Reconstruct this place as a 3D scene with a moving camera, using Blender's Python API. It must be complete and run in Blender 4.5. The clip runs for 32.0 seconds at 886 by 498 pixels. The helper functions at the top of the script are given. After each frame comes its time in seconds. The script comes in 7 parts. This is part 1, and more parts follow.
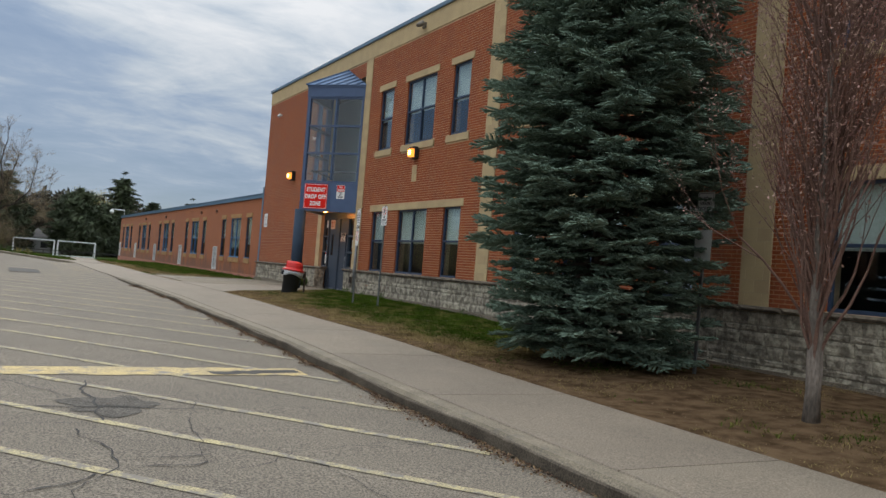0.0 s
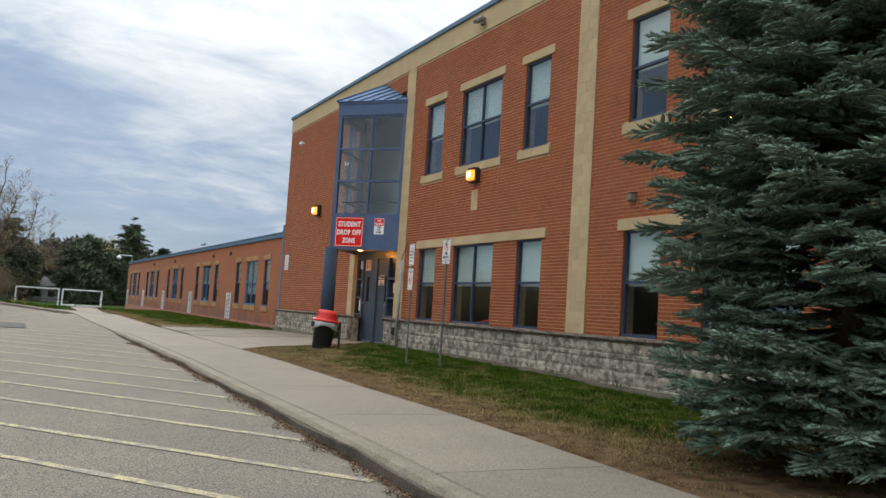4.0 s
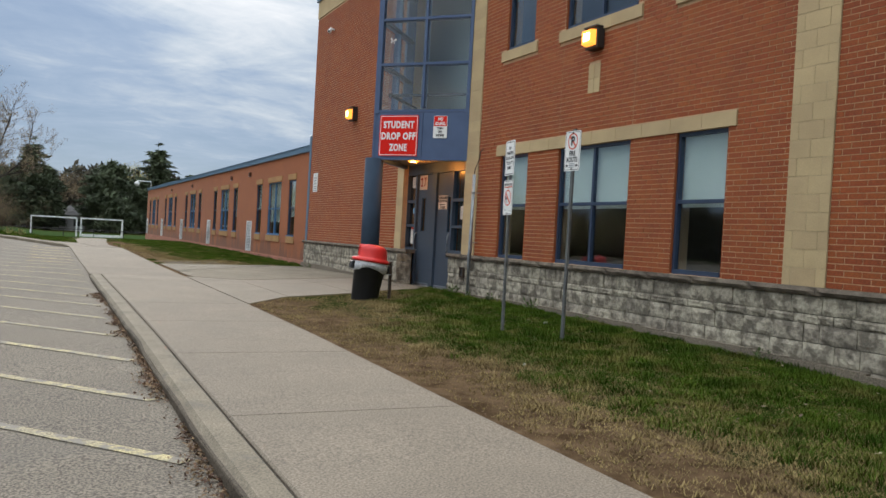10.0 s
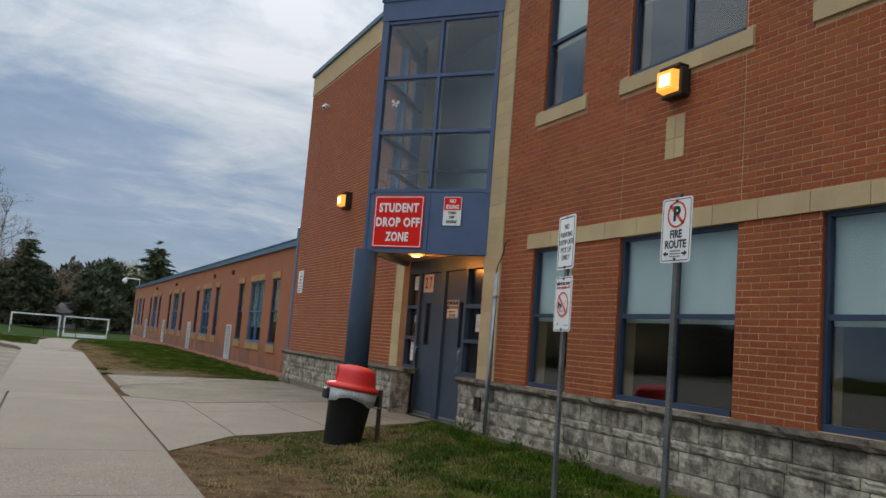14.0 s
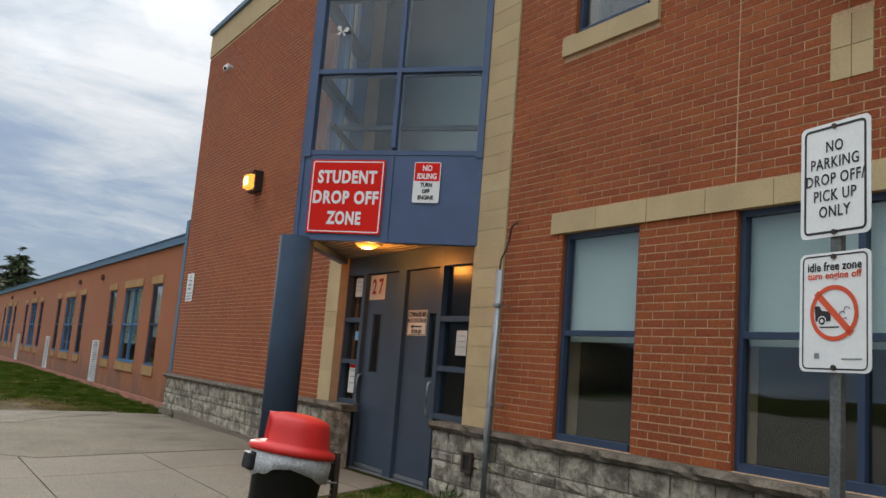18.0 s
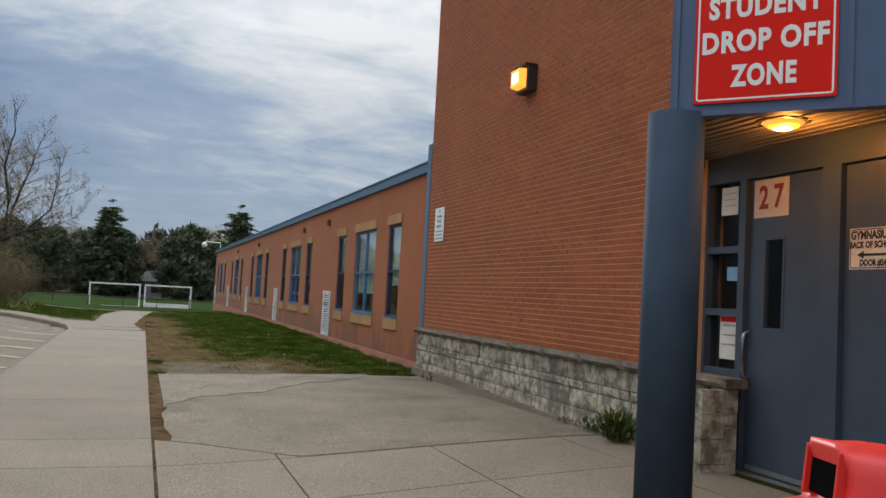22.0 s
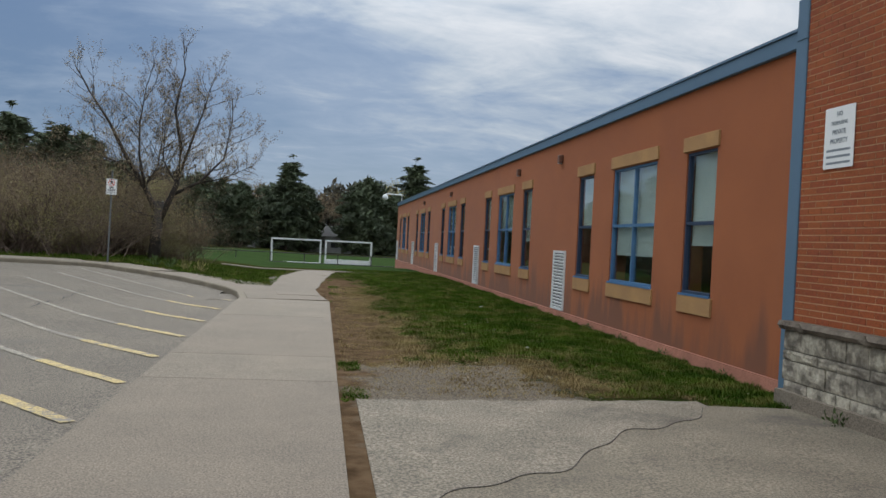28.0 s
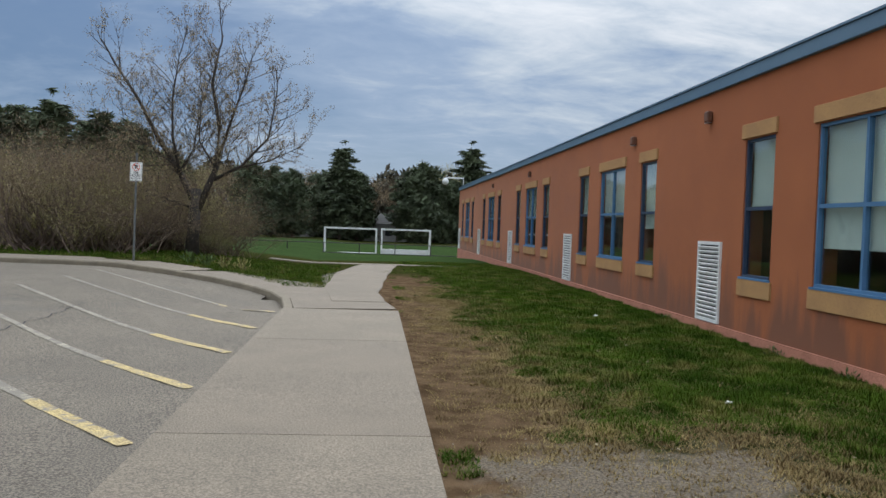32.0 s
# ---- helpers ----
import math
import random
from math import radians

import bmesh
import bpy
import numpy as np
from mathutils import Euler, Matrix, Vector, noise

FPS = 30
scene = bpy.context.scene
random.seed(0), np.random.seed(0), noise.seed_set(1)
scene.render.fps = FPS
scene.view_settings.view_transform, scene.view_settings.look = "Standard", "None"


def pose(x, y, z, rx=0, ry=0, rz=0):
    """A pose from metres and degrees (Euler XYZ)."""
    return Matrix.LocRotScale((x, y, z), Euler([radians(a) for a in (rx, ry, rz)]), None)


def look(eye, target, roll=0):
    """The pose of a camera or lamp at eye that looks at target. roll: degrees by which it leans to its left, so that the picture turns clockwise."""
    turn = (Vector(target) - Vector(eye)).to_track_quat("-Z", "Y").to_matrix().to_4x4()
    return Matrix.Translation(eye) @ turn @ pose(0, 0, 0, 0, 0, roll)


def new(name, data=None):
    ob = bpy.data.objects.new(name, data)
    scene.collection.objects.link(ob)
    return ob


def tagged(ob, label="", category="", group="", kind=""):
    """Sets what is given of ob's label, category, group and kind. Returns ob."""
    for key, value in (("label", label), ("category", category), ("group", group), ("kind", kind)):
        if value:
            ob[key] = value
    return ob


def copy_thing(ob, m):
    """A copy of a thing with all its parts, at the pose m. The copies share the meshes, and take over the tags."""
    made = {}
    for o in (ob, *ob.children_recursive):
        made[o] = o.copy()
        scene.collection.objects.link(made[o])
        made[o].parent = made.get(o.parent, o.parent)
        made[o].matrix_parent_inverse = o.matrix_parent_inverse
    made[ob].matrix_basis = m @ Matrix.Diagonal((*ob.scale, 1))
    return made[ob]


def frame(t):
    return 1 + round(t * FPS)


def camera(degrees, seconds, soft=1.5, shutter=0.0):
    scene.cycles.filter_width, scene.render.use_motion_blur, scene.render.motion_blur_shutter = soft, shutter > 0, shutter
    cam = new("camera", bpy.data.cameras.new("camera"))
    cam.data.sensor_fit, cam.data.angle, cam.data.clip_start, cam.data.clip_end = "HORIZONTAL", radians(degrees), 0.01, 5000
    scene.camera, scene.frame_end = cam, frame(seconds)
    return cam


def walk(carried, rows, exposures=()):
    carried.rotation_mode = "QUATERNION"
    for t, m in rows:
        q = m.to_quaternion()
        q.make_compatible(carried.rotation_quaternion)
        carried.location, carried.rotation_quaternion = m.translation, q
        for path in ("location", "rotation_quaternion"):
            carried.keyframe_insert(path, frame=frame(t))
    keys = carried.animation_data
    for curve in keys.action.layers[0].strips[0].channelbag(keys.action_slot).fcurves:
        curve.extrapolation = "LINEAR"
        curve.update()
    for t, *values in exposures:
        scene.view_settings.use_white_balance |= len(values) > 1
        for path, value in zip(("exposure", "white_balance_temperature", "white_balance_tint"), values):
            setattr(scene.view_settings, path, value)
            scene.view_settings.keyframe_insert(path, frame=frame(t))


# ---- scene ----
cam = camera(56.6, 32.0)
PATH = [
    (0, (-0.041, -0.087, 1.644), (0.919, 1.666, 1.7), 4.5),
    (0.5, (0.07, 0.389, 1.652), (1.018, 2.15, 1.703), 4.6),
    (1, (0.187, 0.978, 1.656), (1.126, 2.743, 1.703), 4.2),
    (1.5, (0.348, 1.582, 1.651), (1.287, 3.347, 1.706), 4.1),
    (2, (0.439, 2.216, 1.709), (1.397, 3.966, 1.851), 4.2),
    (2.5, (0.578, 2.827, 1.715), (1.542, 4.571, 1.878), 4.8),
    (3, (0.669, 3.385, 1.75), (1.643, 5.124, 1.907), 4.6),
    (3.5, (0.806, 3.823, 1.744), (1.761, 5.573, 1.894), 3.4),
    (4, (0.885, 4.412, 1.714), (1.815, 6.176, 1.87), 3.6),
    (4.5, (1.02, 4.905, 1.708), (1.953, 6.667, 1.861), 3.6),
    (6.5, (1.655, 7.066, 1.737), (2.613, 8.817, 1.847), 4.1),
    (7, (1.858, 7.608, 1.755), (2.687, 9.427, 1.821), 3.9),
    (7.5, (2.007, 8.086, 1.76), (2.814, 9.915, 1.829), 3.9),
    (8, (2.161, 8.591, 1.754), (2.982, 10.413, 1.805), 3.3),
    (8.5, (2.334, 9.099, 1.737), (3.166, 10.918, 1.74), 3.4),
    (9, (2.505, 9.561, 1.767), (3.345, 11.376, 1.764), 2.8),
    (9.5, (2.717, 10.012, 1.797), (3.567, 11.822, 1.768), 3.4),
    (10, (2.892, 10.551, 1.808), (3.766, 12.35, 1.781), 3.2),
    (10.5, (3.133, 10.973, 1.817), (4.002, 12.774, 1.79), 3.1),
    (11, (3.404, 11.497, 1.808), (4.237, 13.315, 1.782), 3.2),
    (11.5, (3.687, 11.879, 1.812), (4.493, 13.709, 1.803), 3.5),
    (12, (3.947, 12.216, 1.941), (4.617, 14.101, 1.956), 4.7),
    (12.5, (4.098, 12.685, 1.971), (4.787, 14.562, 2.009), 4.9),
    (13, (4.251, 13.13, 1.967), (4.956, 14.999, 2.062), 4.9),
    (13.5, (4.374, 13.564, 1.986), (5.101, 15.422, 2.118), 5.0),
    (14, (4.495, 14.134, 1.974), (5.34, 15.932, 2.203), 4.6),
    (14.5, (4.66, 14.625, 1.986), (5.55, 16.4, 2.223), 4.7),
    (15, (4.768, 15.112, 1.99), (5.695, 16.868, 2.229), 4.7),
    (15.5, (4.927, 15.654, 1.982), (5.898, 17.386, 2.227), 4.5),
    (17.5, (5.293, 17.576, 2.024), (6.36, 19.243, 2.311), 4.7),
    (18, (5.38, 18.042, 2.054), (6.459, 19.701, 2.34), 4.6),
    (18.5, (5.436, 18.522, 2.055), (6.543, 20.159, 2.362), 4.6),
    (19, (5.478, 18.975, 2.018), (6.588, 20.61, 2.329), 3.2),
    (19.5, (5.514, 19.448, 2.015), (6.568, 21.119, 2.324), 3.4),
    (19.9, (5.537, 19.836, 2.045), (6.443, 21.597, 2.326), 2.7),
    (20, (5.545, 19.932, 2.04), (6.425, 21.706, 2.317), 2.7),
    (20.5, (5.611, 20.378, 2.062), (6.436, 22.187, 2.278), 2.7),
    (21, (5.618, 20.909, 2.052), (6.329, 22.77, 2.227), 3.2),
    (21.5, (5.643, 21.403, 2.051), (6.376, 23.259, 2.181), 3.0),
    (22, (5.64, 21.903, 2.044), (6.32, 23.78, 2.162), 3.1),
    (22.5, (5.655, 22.439, 2.05), (6.362, 24.307, 2.166), 2.5),
    (23, (5.658, 22.919, 2.023), (6.276, 24.817, 2.142), 3.0),
    (23.5, (5.659, 23.347, 2.038), (6.32, 25.231, 2.156), 2.9),
    (24, (5.687, 23.941, 2.044), (6.382, 25.813, 2.147), 3.3),
    (24.5, (5.7, 24.457, 2.056), (6.402, 26.327, 2.14), 3.4),
    (25, (5.754, 24.873, 2.07), (6.271, 26.804, 2.129), 3.2),
    (25.5, (5.76, 25.424, 2.081), (6.169, 27.381, 2.124), 3.3),
    (26, (5.778, 25.926, 2.075), (6.193, 27.883, 2.094), 3.0),
    (26.5, (5.769, 26.44, 2.071), (6.098, 28.412, 2.089), 3.2),
    (28.5, (5.503, 28.576, 2.129), (5.79, 30.556, 2.106), 3.0),
    (29, (5.448, 29.17, 2.141), (5.715, 31.152, 2.118), 2.9),
    (29.5, (5.447, 29.697, 2.158), (5.672, 31.684, 2.129), 2.4),
    (30, (5.415, 30.26, 2.128), (5.629, 32.248, 2.106), 2.5),
    (30.5, (5.419, 30.773, 2.116), (5.644, 32.76, 2.087), 2.2),
    (31, (5.402, 31.295, 2.133), (5.618, 33.283, 2.094), 2.5),
    (31.5, (5.371, 31.851, 2.131), (5.594, 33.838, 2.082), 2.1),
    (32, (5.358, 32.351, 2.155), (5.526, 34.343, 2.099), 2.0),
]
walk(cam, [(t, look(eye, target, roll)) for t, eye, target, roll in PATH], exposures=[(0.0, 0.07, 6550, 10), (4.0, 0.34, 6600, 10), (8.0, -0.02, 6550, 10), (9.0, 0.03, 6550, 10), (10.0, 0.32, 6550, 10), (11.0, -0.06, 6400, 10), (13.0, -0.10, 6350, 10), (15.5, 0.05, 6550, 10), (17.9, 0.15, 6600, 10), (19.0, 0.26, 6750, 10), (20.0, 0.03, 6700, 10), (22.0, 0.04, 6600, 10), (26.0, -0.03, 6450, 10), (32.0, 0.16, 6300, 10)])

# ---------- world, sun, exposure ----------
world = bpy.data.worlds.new("world")
scene.world = world
world.use_nodes = True
wn, wl = world.node_tree.nodes, world.node_tree.links
wn.clear()
w_out = wn.new("ShaderNodeOutputWorld")
w_bg = wn.new("ShaderNodeBackground")
w_sky = wn.new("ShaderNodeTexSky")
w_sky.sky_type, w_sky.sun_disc = "NISHITA", False
SUN_EL, SUN_AZ = radians(17.5), radians(5.5)
w_sky.sun_elevation, w_sky.sun_rotation = SUN_EL, SUN_AZ
w_sky.air_density, w_sky.dust_density, w_sky.ozone_density = 1.0, 0.3, 3.0
w_bg.inputs["Strength"].default_value = 0.1
w_tc = wn.new("ShaderNodeTexCoord")
w_sep = wn.new("ShaderNodeSeparateXYZ")
wl.new(w_tc.outputs["Generated"], w_sep.inputs[0])


def wmath(op, a, b=None):
    n = wn.new("ShaderNodeMath")
    n.operation = op
    for i, v in enumerate((a, b)):
        if v is None:
            continue
        if isinstance(v, (int, float)):
            n.inputs[i].default_value = v
        else:
            wl.new(v, n.inputs[i])
    return n.outputs[0]


def wnoise(scale, detail, rough, vec, distortion=0.0):
    n = wn.new("ShaderNodeTexNoise")
    n.inputs["Scale"].default_value = scale
    n.inputs["Detail"].default_value = detail
    n.inputs["Roughness"].default_value = rough
    n.inputs["Distortion"].default_value = distortion
    wl.new(vec, n.inputs["Vector"])
    return n.outputs["Fac"]


def wramp(fac, stops):
    n = wn.new("ShaderNodeValToRGB")
    e = n.color_ramp.elements
    while len(e) < len(stops):
        e.new(0.5)
    for k, (p, c) in enumerate(stops):
        e[k].position, e[k].color = p, (*c, 1)
    wl.new(fac, n.inputs[0])
    return n.outputs[0]


# cloud layer: the direction laid onto a flat sheet high above, streaks stretched along one wind direction
w_h = wmath("ADD", wmath("MAXIMUM", w_sep.outputs[2], 0.0), 0.20)
w_cx, w_cy = wmath("DIVIDE", w_sep.outputs[0], w_h), wmath("DIVIDE", w_sep.outputs[1], w_h)
w_comb = wn.new("ShaderNodeCombineXYZ")
wl.new(w_cx, w_comb.inputs[0])
wl.new(w_cy, w_comb.inputs[1])
w_map = wn.new("ShaderNodeMapping")
w_map.inputs["Rotation"].default_value = (0, 0, radians(24))
w_map.inputs["Scale"].default_value = (0.55, 0.80, 1)
w_map.inputs["Location"].default_value = (4.3, 2.2, 0)
wl.new(w_comb.outputs[0], w_map.inputs[0])
w_big = wnoise(0.62, 7, 0.52, w_map.outputs[0], 0.8)
w_fine = wnoise(2.9, 8, 0.60, w_map.outputs[0], 0.9)
w_ripple = wnoise(9.5, 6, 0.62, w_map.outputs[0], 0.6)
# the bright cloud sheet ends in a slanting front; below it in the north-west lies slate-blue cloud
w_front = wmath("SUBTRACT", wmath("ADD", wmath("ADD", w_sep.outputs[2], wmath("MULTIPLY", w_sep.outputs[0], 0.40)), wmath("MULTIPLY", wmath("MAXIMUM", wmath("SUBTRACT", 0.85, w_sep.outputs[1]), 0.0), 0.9)), 0.215)
w_shift = wmath("MAXIMUM", wmath("MINIMUM", wmath("MULTIPLY", w_front, 1.5), 0.095), -0.13)
w_low = wmath("MULTIPLY", wmath("POWER", wmath("SUBTRACT", 1.0, wmath("MINIMUM", wmath("MAXIMUM", w_sep.outputs[2], 0.0), 1.0)), 22.0), 0.13)
w_mask = wmath("ADD", wmath("ADD", wmath("MULTIPLY", w_big, 0.40), wmath("ADD", wmath("MULTIPLY", w_fine, 0.42), wmath("MULTIPLY", w_ripple, 0.18))), wmath("ADD", w_shift, w_low))
w_cover = wramp(w_mask, [(0.30, (0.55, 0.55, 0.55)), (0.60, (1, 1, 1))])
w_tone = wramp(w_mask, [(0.34, (2.5, 3.5, 5.1)), (0.47, (3.8, 4.8, 6.3)), (0.56, (5.8, 6.6, 7.5)), (0.68, (8.6, 8.9, 9.3))])
w_dark = wn.new("ShaderNodeMixRGB")
w_dark.blend_type = "MULTIPLY"
w_dark.inputs[0].default_value = 1.0
wl.new(w_sky.outputs[0], w_dark.inputs[1])
w_dark.inputs[2].default_value = (0.33, 0.41, 0.54, 1)
w_mix = wn.new("ShaderNodeMixRGB")
wl.new(w_cover, w_mix.inputs[0])
wl.new(w_dark.outputs[0], w_mix.inputs[1])
wl.new(w_tone, w_mix.inputs[2])
w_grad = wmath("ADD", 0.78, wmath("MULTIPLY", wmath("POWER", wmath("MAXIMUM", w_sep.outputs[2], 0.0), 2.6), 3.0))
w_all = wn.new("ShaderNodeVectorMath")
w_all.operation = "SCALE"
wl.new(w_mix.outputs[0], w_all.inputs[0])
# brighter veil where the sun stands behind the cloud
w_dot = wn.new("ShaderNodeVectorMath")
w_dot.operation = "DOT_PRODUCT"
wl.new(w_tc.outputs["Generated"], w_dot.inputs[0])
w_dot.inputs[1].default_value = (math.sin(SUN_AZ) * math.cos(SUN_EL), math.cos(SUN_AZ) * math.cos(SUN_EL), math.sin(SUN_EL))
w_near = wmath("MAXIMUM", w_dot.outputs["Value"], 0.0)
w_veil = wmath("ADD", wmath("MULTIPLY", wmath("POWER", w_near, 30.0), 0.03), wmath("MULTIPLY", wmath("POWER", w_near, 2500.0), 0.12))
w_grad = wmath("MULTIPLY", w_grad, wmath("ADD", w_veil, 1.0))
wl.new(w_grad, w_all.inputs["Scale"])
wl.new(w_all.outputs[0], w_bg.inputs["Color"])
wl.new(w_bg.outputs[0], w_out.inputs["Surface"])

sun_data = bpy.data.lights.new("sun", "SUN")
sun_data.energy, sun_data.angle, sun_data.color = 1.2, radians(14), (1.0, 0.95, 0.88)
sun = new("sun", sun_data)
sun.matrix_world = look((0, 0, 60), (-60 * math.sin(SUN_AZ) / math.tan(SUN_EL), -60 * math.cos(SUN_AZ) / math.tan(SUN_EL), 0))


# ---------- materials ----------
def material(name, colour, colour2=None, rough=0.8, scale=4.0, fine=60.0, bump=0.3, metal=0.0, per="", spread=0.0,
             mix=(0.35, 0.65), grain=(0.72, 1.15), bump_distance=0.004, stain=None, stain_scale=0.7, stain_mix=(0.55, 0.75), spec=0.4, stretch=(1, 1, 1), gmix=(0.34, 0.66), sheen=0.0):
    """A surface with two scales of variation, fine relief, an optional stain colour, and colour that varies by object or by island."""
    if bump <= 0.1 and not per:      # smooth paint, plastic and paper
        grain = (0.965, 1.025)
    m = bpy.data.materials.new(name)
    m.use_nodes = True
    nt = m.node_tree
    n, l = nt.nodes, nt.links
    b = n["Principled BSDF"]
    b.inputs["Metallic"].default_value = metal
    b.inputs["Specular IOR Level"].default_value = spec
    b.inputs["Sheen Weight"].default_value, b.inputs["Sheen Roughness"].default_value = sheen, 0.30
    b.inputs["Sheen Tint"].default_value = (1.0, 0.84, 0.72, 1)
    geo = n.new("ShaderNodeNewGeometry")
    mp = n.new("ShaderNodeMapping")
    mp.inputs["Scale"].default_value = stretch
    l.new(geo.outputs["Position"], mp.inputs[0])

    def noise_tex(s, detail=5, rg=0.6):
        t = n.new("ShaderNodeTexNoise")
        t.inputs["Scale"].default_value, t.inputs["Detail"].default_value, t.inputs["Roughness"].default_value = s, detail, rg
        l.new(mp.outputs[0], t.inputs["Vector"])
        return t.outputs["Fac"]

    def ramp(fac, a, c, lo, hi):
        r = n.new("ShaderNodeValToRGB")
        r.color_ramp.elements[0].position, r.color_ramp.elements[0].color = lo, (*a, 1)
        r.color_ramp.elements[1].position, r.color_ramp.elements[1].color = hi, (*c, 1)
        l.new(fac, r.inputs[0])
        return r.outputs[0]

    colour2 = colour2 or tuple(c * 0.8 for c in colour)
    big, small = noise_tex(scale), noise_tex(fine, 3)
    col = ramp(big, colour2, colour, *mix)
    mul = n.new("ShaderNodeMixRGB")
    mul.blend_type, mul.inputs[0].default_value = "MULTIPLY", 1.0
    l.new(col, mul.inputs[1])
    l.new(ramp(small, (grain[0],) * 3, (grain[1],) * 3, *gmix), mul.inputs[2])
    col = mul.outputs[0]
    if stain:
        mx = n.new("ShaderNodeMixRGB")
        l.new(ramp(noise_tex(stain_scale, 6, 0.65), (0, 0, 0), (1, 1, 1), *stain_mix), mx.inputs[0])
        l.new(col, mx.inputs[1])
        mx.inputs[2].default_value = (*stain, 1)
        col = mx.outputs[0]
    if per:
        if per == "island":
            rnd = geo.outputs["Random Per Island"]
        else:
            rnd = n.new("ShaderNodeObjectInfo").outputs["Random"]
        mr = n.new("ShaderNodeMapRange")
        mr.inputs["To Min"].default_value, mr.inputs["To Max"].default_value = 1 - spread, 1 + spread
        l.new(rnd, mr.inputs["Value"])
        hs = n.new("ShaderNodeHueSaturation")
        l.new(mr.outputs[0], hs.inputs["Value"])
        l.new(col, hs.inputs["Color"])
        mh = n.new("ShaderNodeMapRange")
        mh.inputs["To Min"].default_value, mh.inputs["To Max"].default_value = 0.5 - spread * 0.04, 0.5 + spread * 0.04
        l.new(rnd, mh.inputs["Value"])
        l.new(mh.outputs[0], hs.inputs["Hue"])
        col = hs.outputs[0]
    l.new(col, b.inputs["Base Color"])
    rr = n.new("ShaderNodeMapRange")
    rr.inputs["To Min"].default_value, rr.inputs["To Max"].default_value = max(0.02, rough - 0.1), min(1, rough + 0.1)
    l.new(big, rr.inputs["Value"])
    l.new(rr.outputs[0], b.inputs["Roughness"])
    if bump:
        bp = n.new("ShaderNodeBump")
        bp.inputs["Strength"].default_value, bp.inputs["Distance"].default_value = bump, bump_distance
        l.new(small, bp.inputs["Height"])
        l.new(bp.outputs[0], b.inputs["Normal"])
    return m


def glass_material(name, tint, gloss=0.9, base=0.055, rough=0.02):
    m = bpy.data.materials.new(name)
    m.use_nodes = True
    n, l = m.node_tree.nodes, m.node_tree.links
    n.clear()
    out = n.new("ShaderNodeOutputMaterial")
    tr, gl, mx, fr = (n.new("ShaderNode" + k) for k in ("BsdfTransparent", "BsdfGlossy", "MixShader", "LayerWeight"))
    tr.inputs[0].default_value = (*tint, 1)
    gl.inputs["Color"].default_value = (gloss, gloss, gloss, 1)
    gl.inputs["Roughness"].default_value = rough
    nz, bp = n.new("ShaderNodeTexNoise"), n.new("ShaderNodeBump")
    nz.inputs["Scale"].default_value = 1.3
    bp.inputs["Strength"].default_value, bp.inputs["Distance"].default_value = 0.06, 0.03
    l.new(nz.outputs["Fac"], bp.inputs["Height"])
    l.new(bp.outputs[0], gl.inputs["Normal"])
    pw, ml = n.new("ShaderNodeMath"), n.new("ShaderNodeMath")
    pw.operation, ml.operation = "POWER", "MULTIPLY_ADD"
    pw.inputs[1].default_value = 4.0
    ml.inputs[1].default_value, ml.inputs[2].default_value = 0.95 - base, base
    l.new(fr.outputs["Facing"], pw.inputs[0])
    l.new(pw.outputs[0], ml.inputs[0])
    l.new(ml.outputs[0], mx.inputs[0])
    l.new(tr.outputs[0], mx.inputs[1])
    l.new(gl.outputs[0], mx.inputs[2])
    l.new(mx.outputs[0], out.inputs[0])
    return m


def glow_material(name, colour, strength):
    m = bpy.data.materials.new(name)
    m.use_nodes = True
    b = m.node_tree.nodes["Principled BSDF"]
    b.inputs["Base Color"].default_value = (*colour, 1)
    b.inputs["Emission Color"].default_value = (*colour, 1)
    b.inputs["Emission Strength"].default_value = strength
    return m


M_BRICK = material("brick_red", (0.325, 0.080, 0.022), (0.262, 0.063, 0.018), 0.82, 1.6, 45, 0.4, per="island", spread=0.09, spec=0.35, sheen=0.12)
M_BRICK_ONE = material("brick_red_single", (0.325, 0.080, 0.022), (0.262, 0.063, 0.018), 0.82, 1.6, 45, 0.4, per="object", spread=0.09, spec=0.35, sheen=0.12)
M_STONE_MORTAR = material("stone_mortar", (0.26, 0.232, 0.185), None, 0.95, 3, 80, 0.4)
M_MORTAR = material("mortar", (0.62, 0.405, 0.24), None, 0.95, 3, 80, 0.4)
M_BLOCK = material("buff_block", (0.50, 0.375, 0.205), (0.43, 0.32, 0.175), 0.9, 2.0, 70, 0.25, per="object", spread=0.06, grain=(0.9, 1.06))
M_STONE = material("split_stone", (0.415, 0.370, 0.285), (0.160, 0.138, 0.106), 0.92, 7.0, 26, 0.9, per="object", spread=0.13, bump_distance=0.012, mix=(0.41, 0.59), grain=(0.82, 1.12), stain=(0.105, 0.090, 0.070), stain_scale=1.5, stain_mix=(0.55, 0.72))
M_CAP = material("stone_cap", (0.185, 0.150, 0.110), (0.080, 0.064, 0.047), 0.95, 6, 50, 0.7, per="object", spread=0.15, bump_distance=0.008)
M_STUCCO = material("stucco_orange", (0.360, 0.119, 0.046), (0.310, 0.100, 0.039), 0.87, 0.8, 120, 0.35, stain=(0.28, 0.093, 0.046), stain_scale=0.5, stain_mix=(0.6, 0.8), spec=0.30, sheen=0.12)


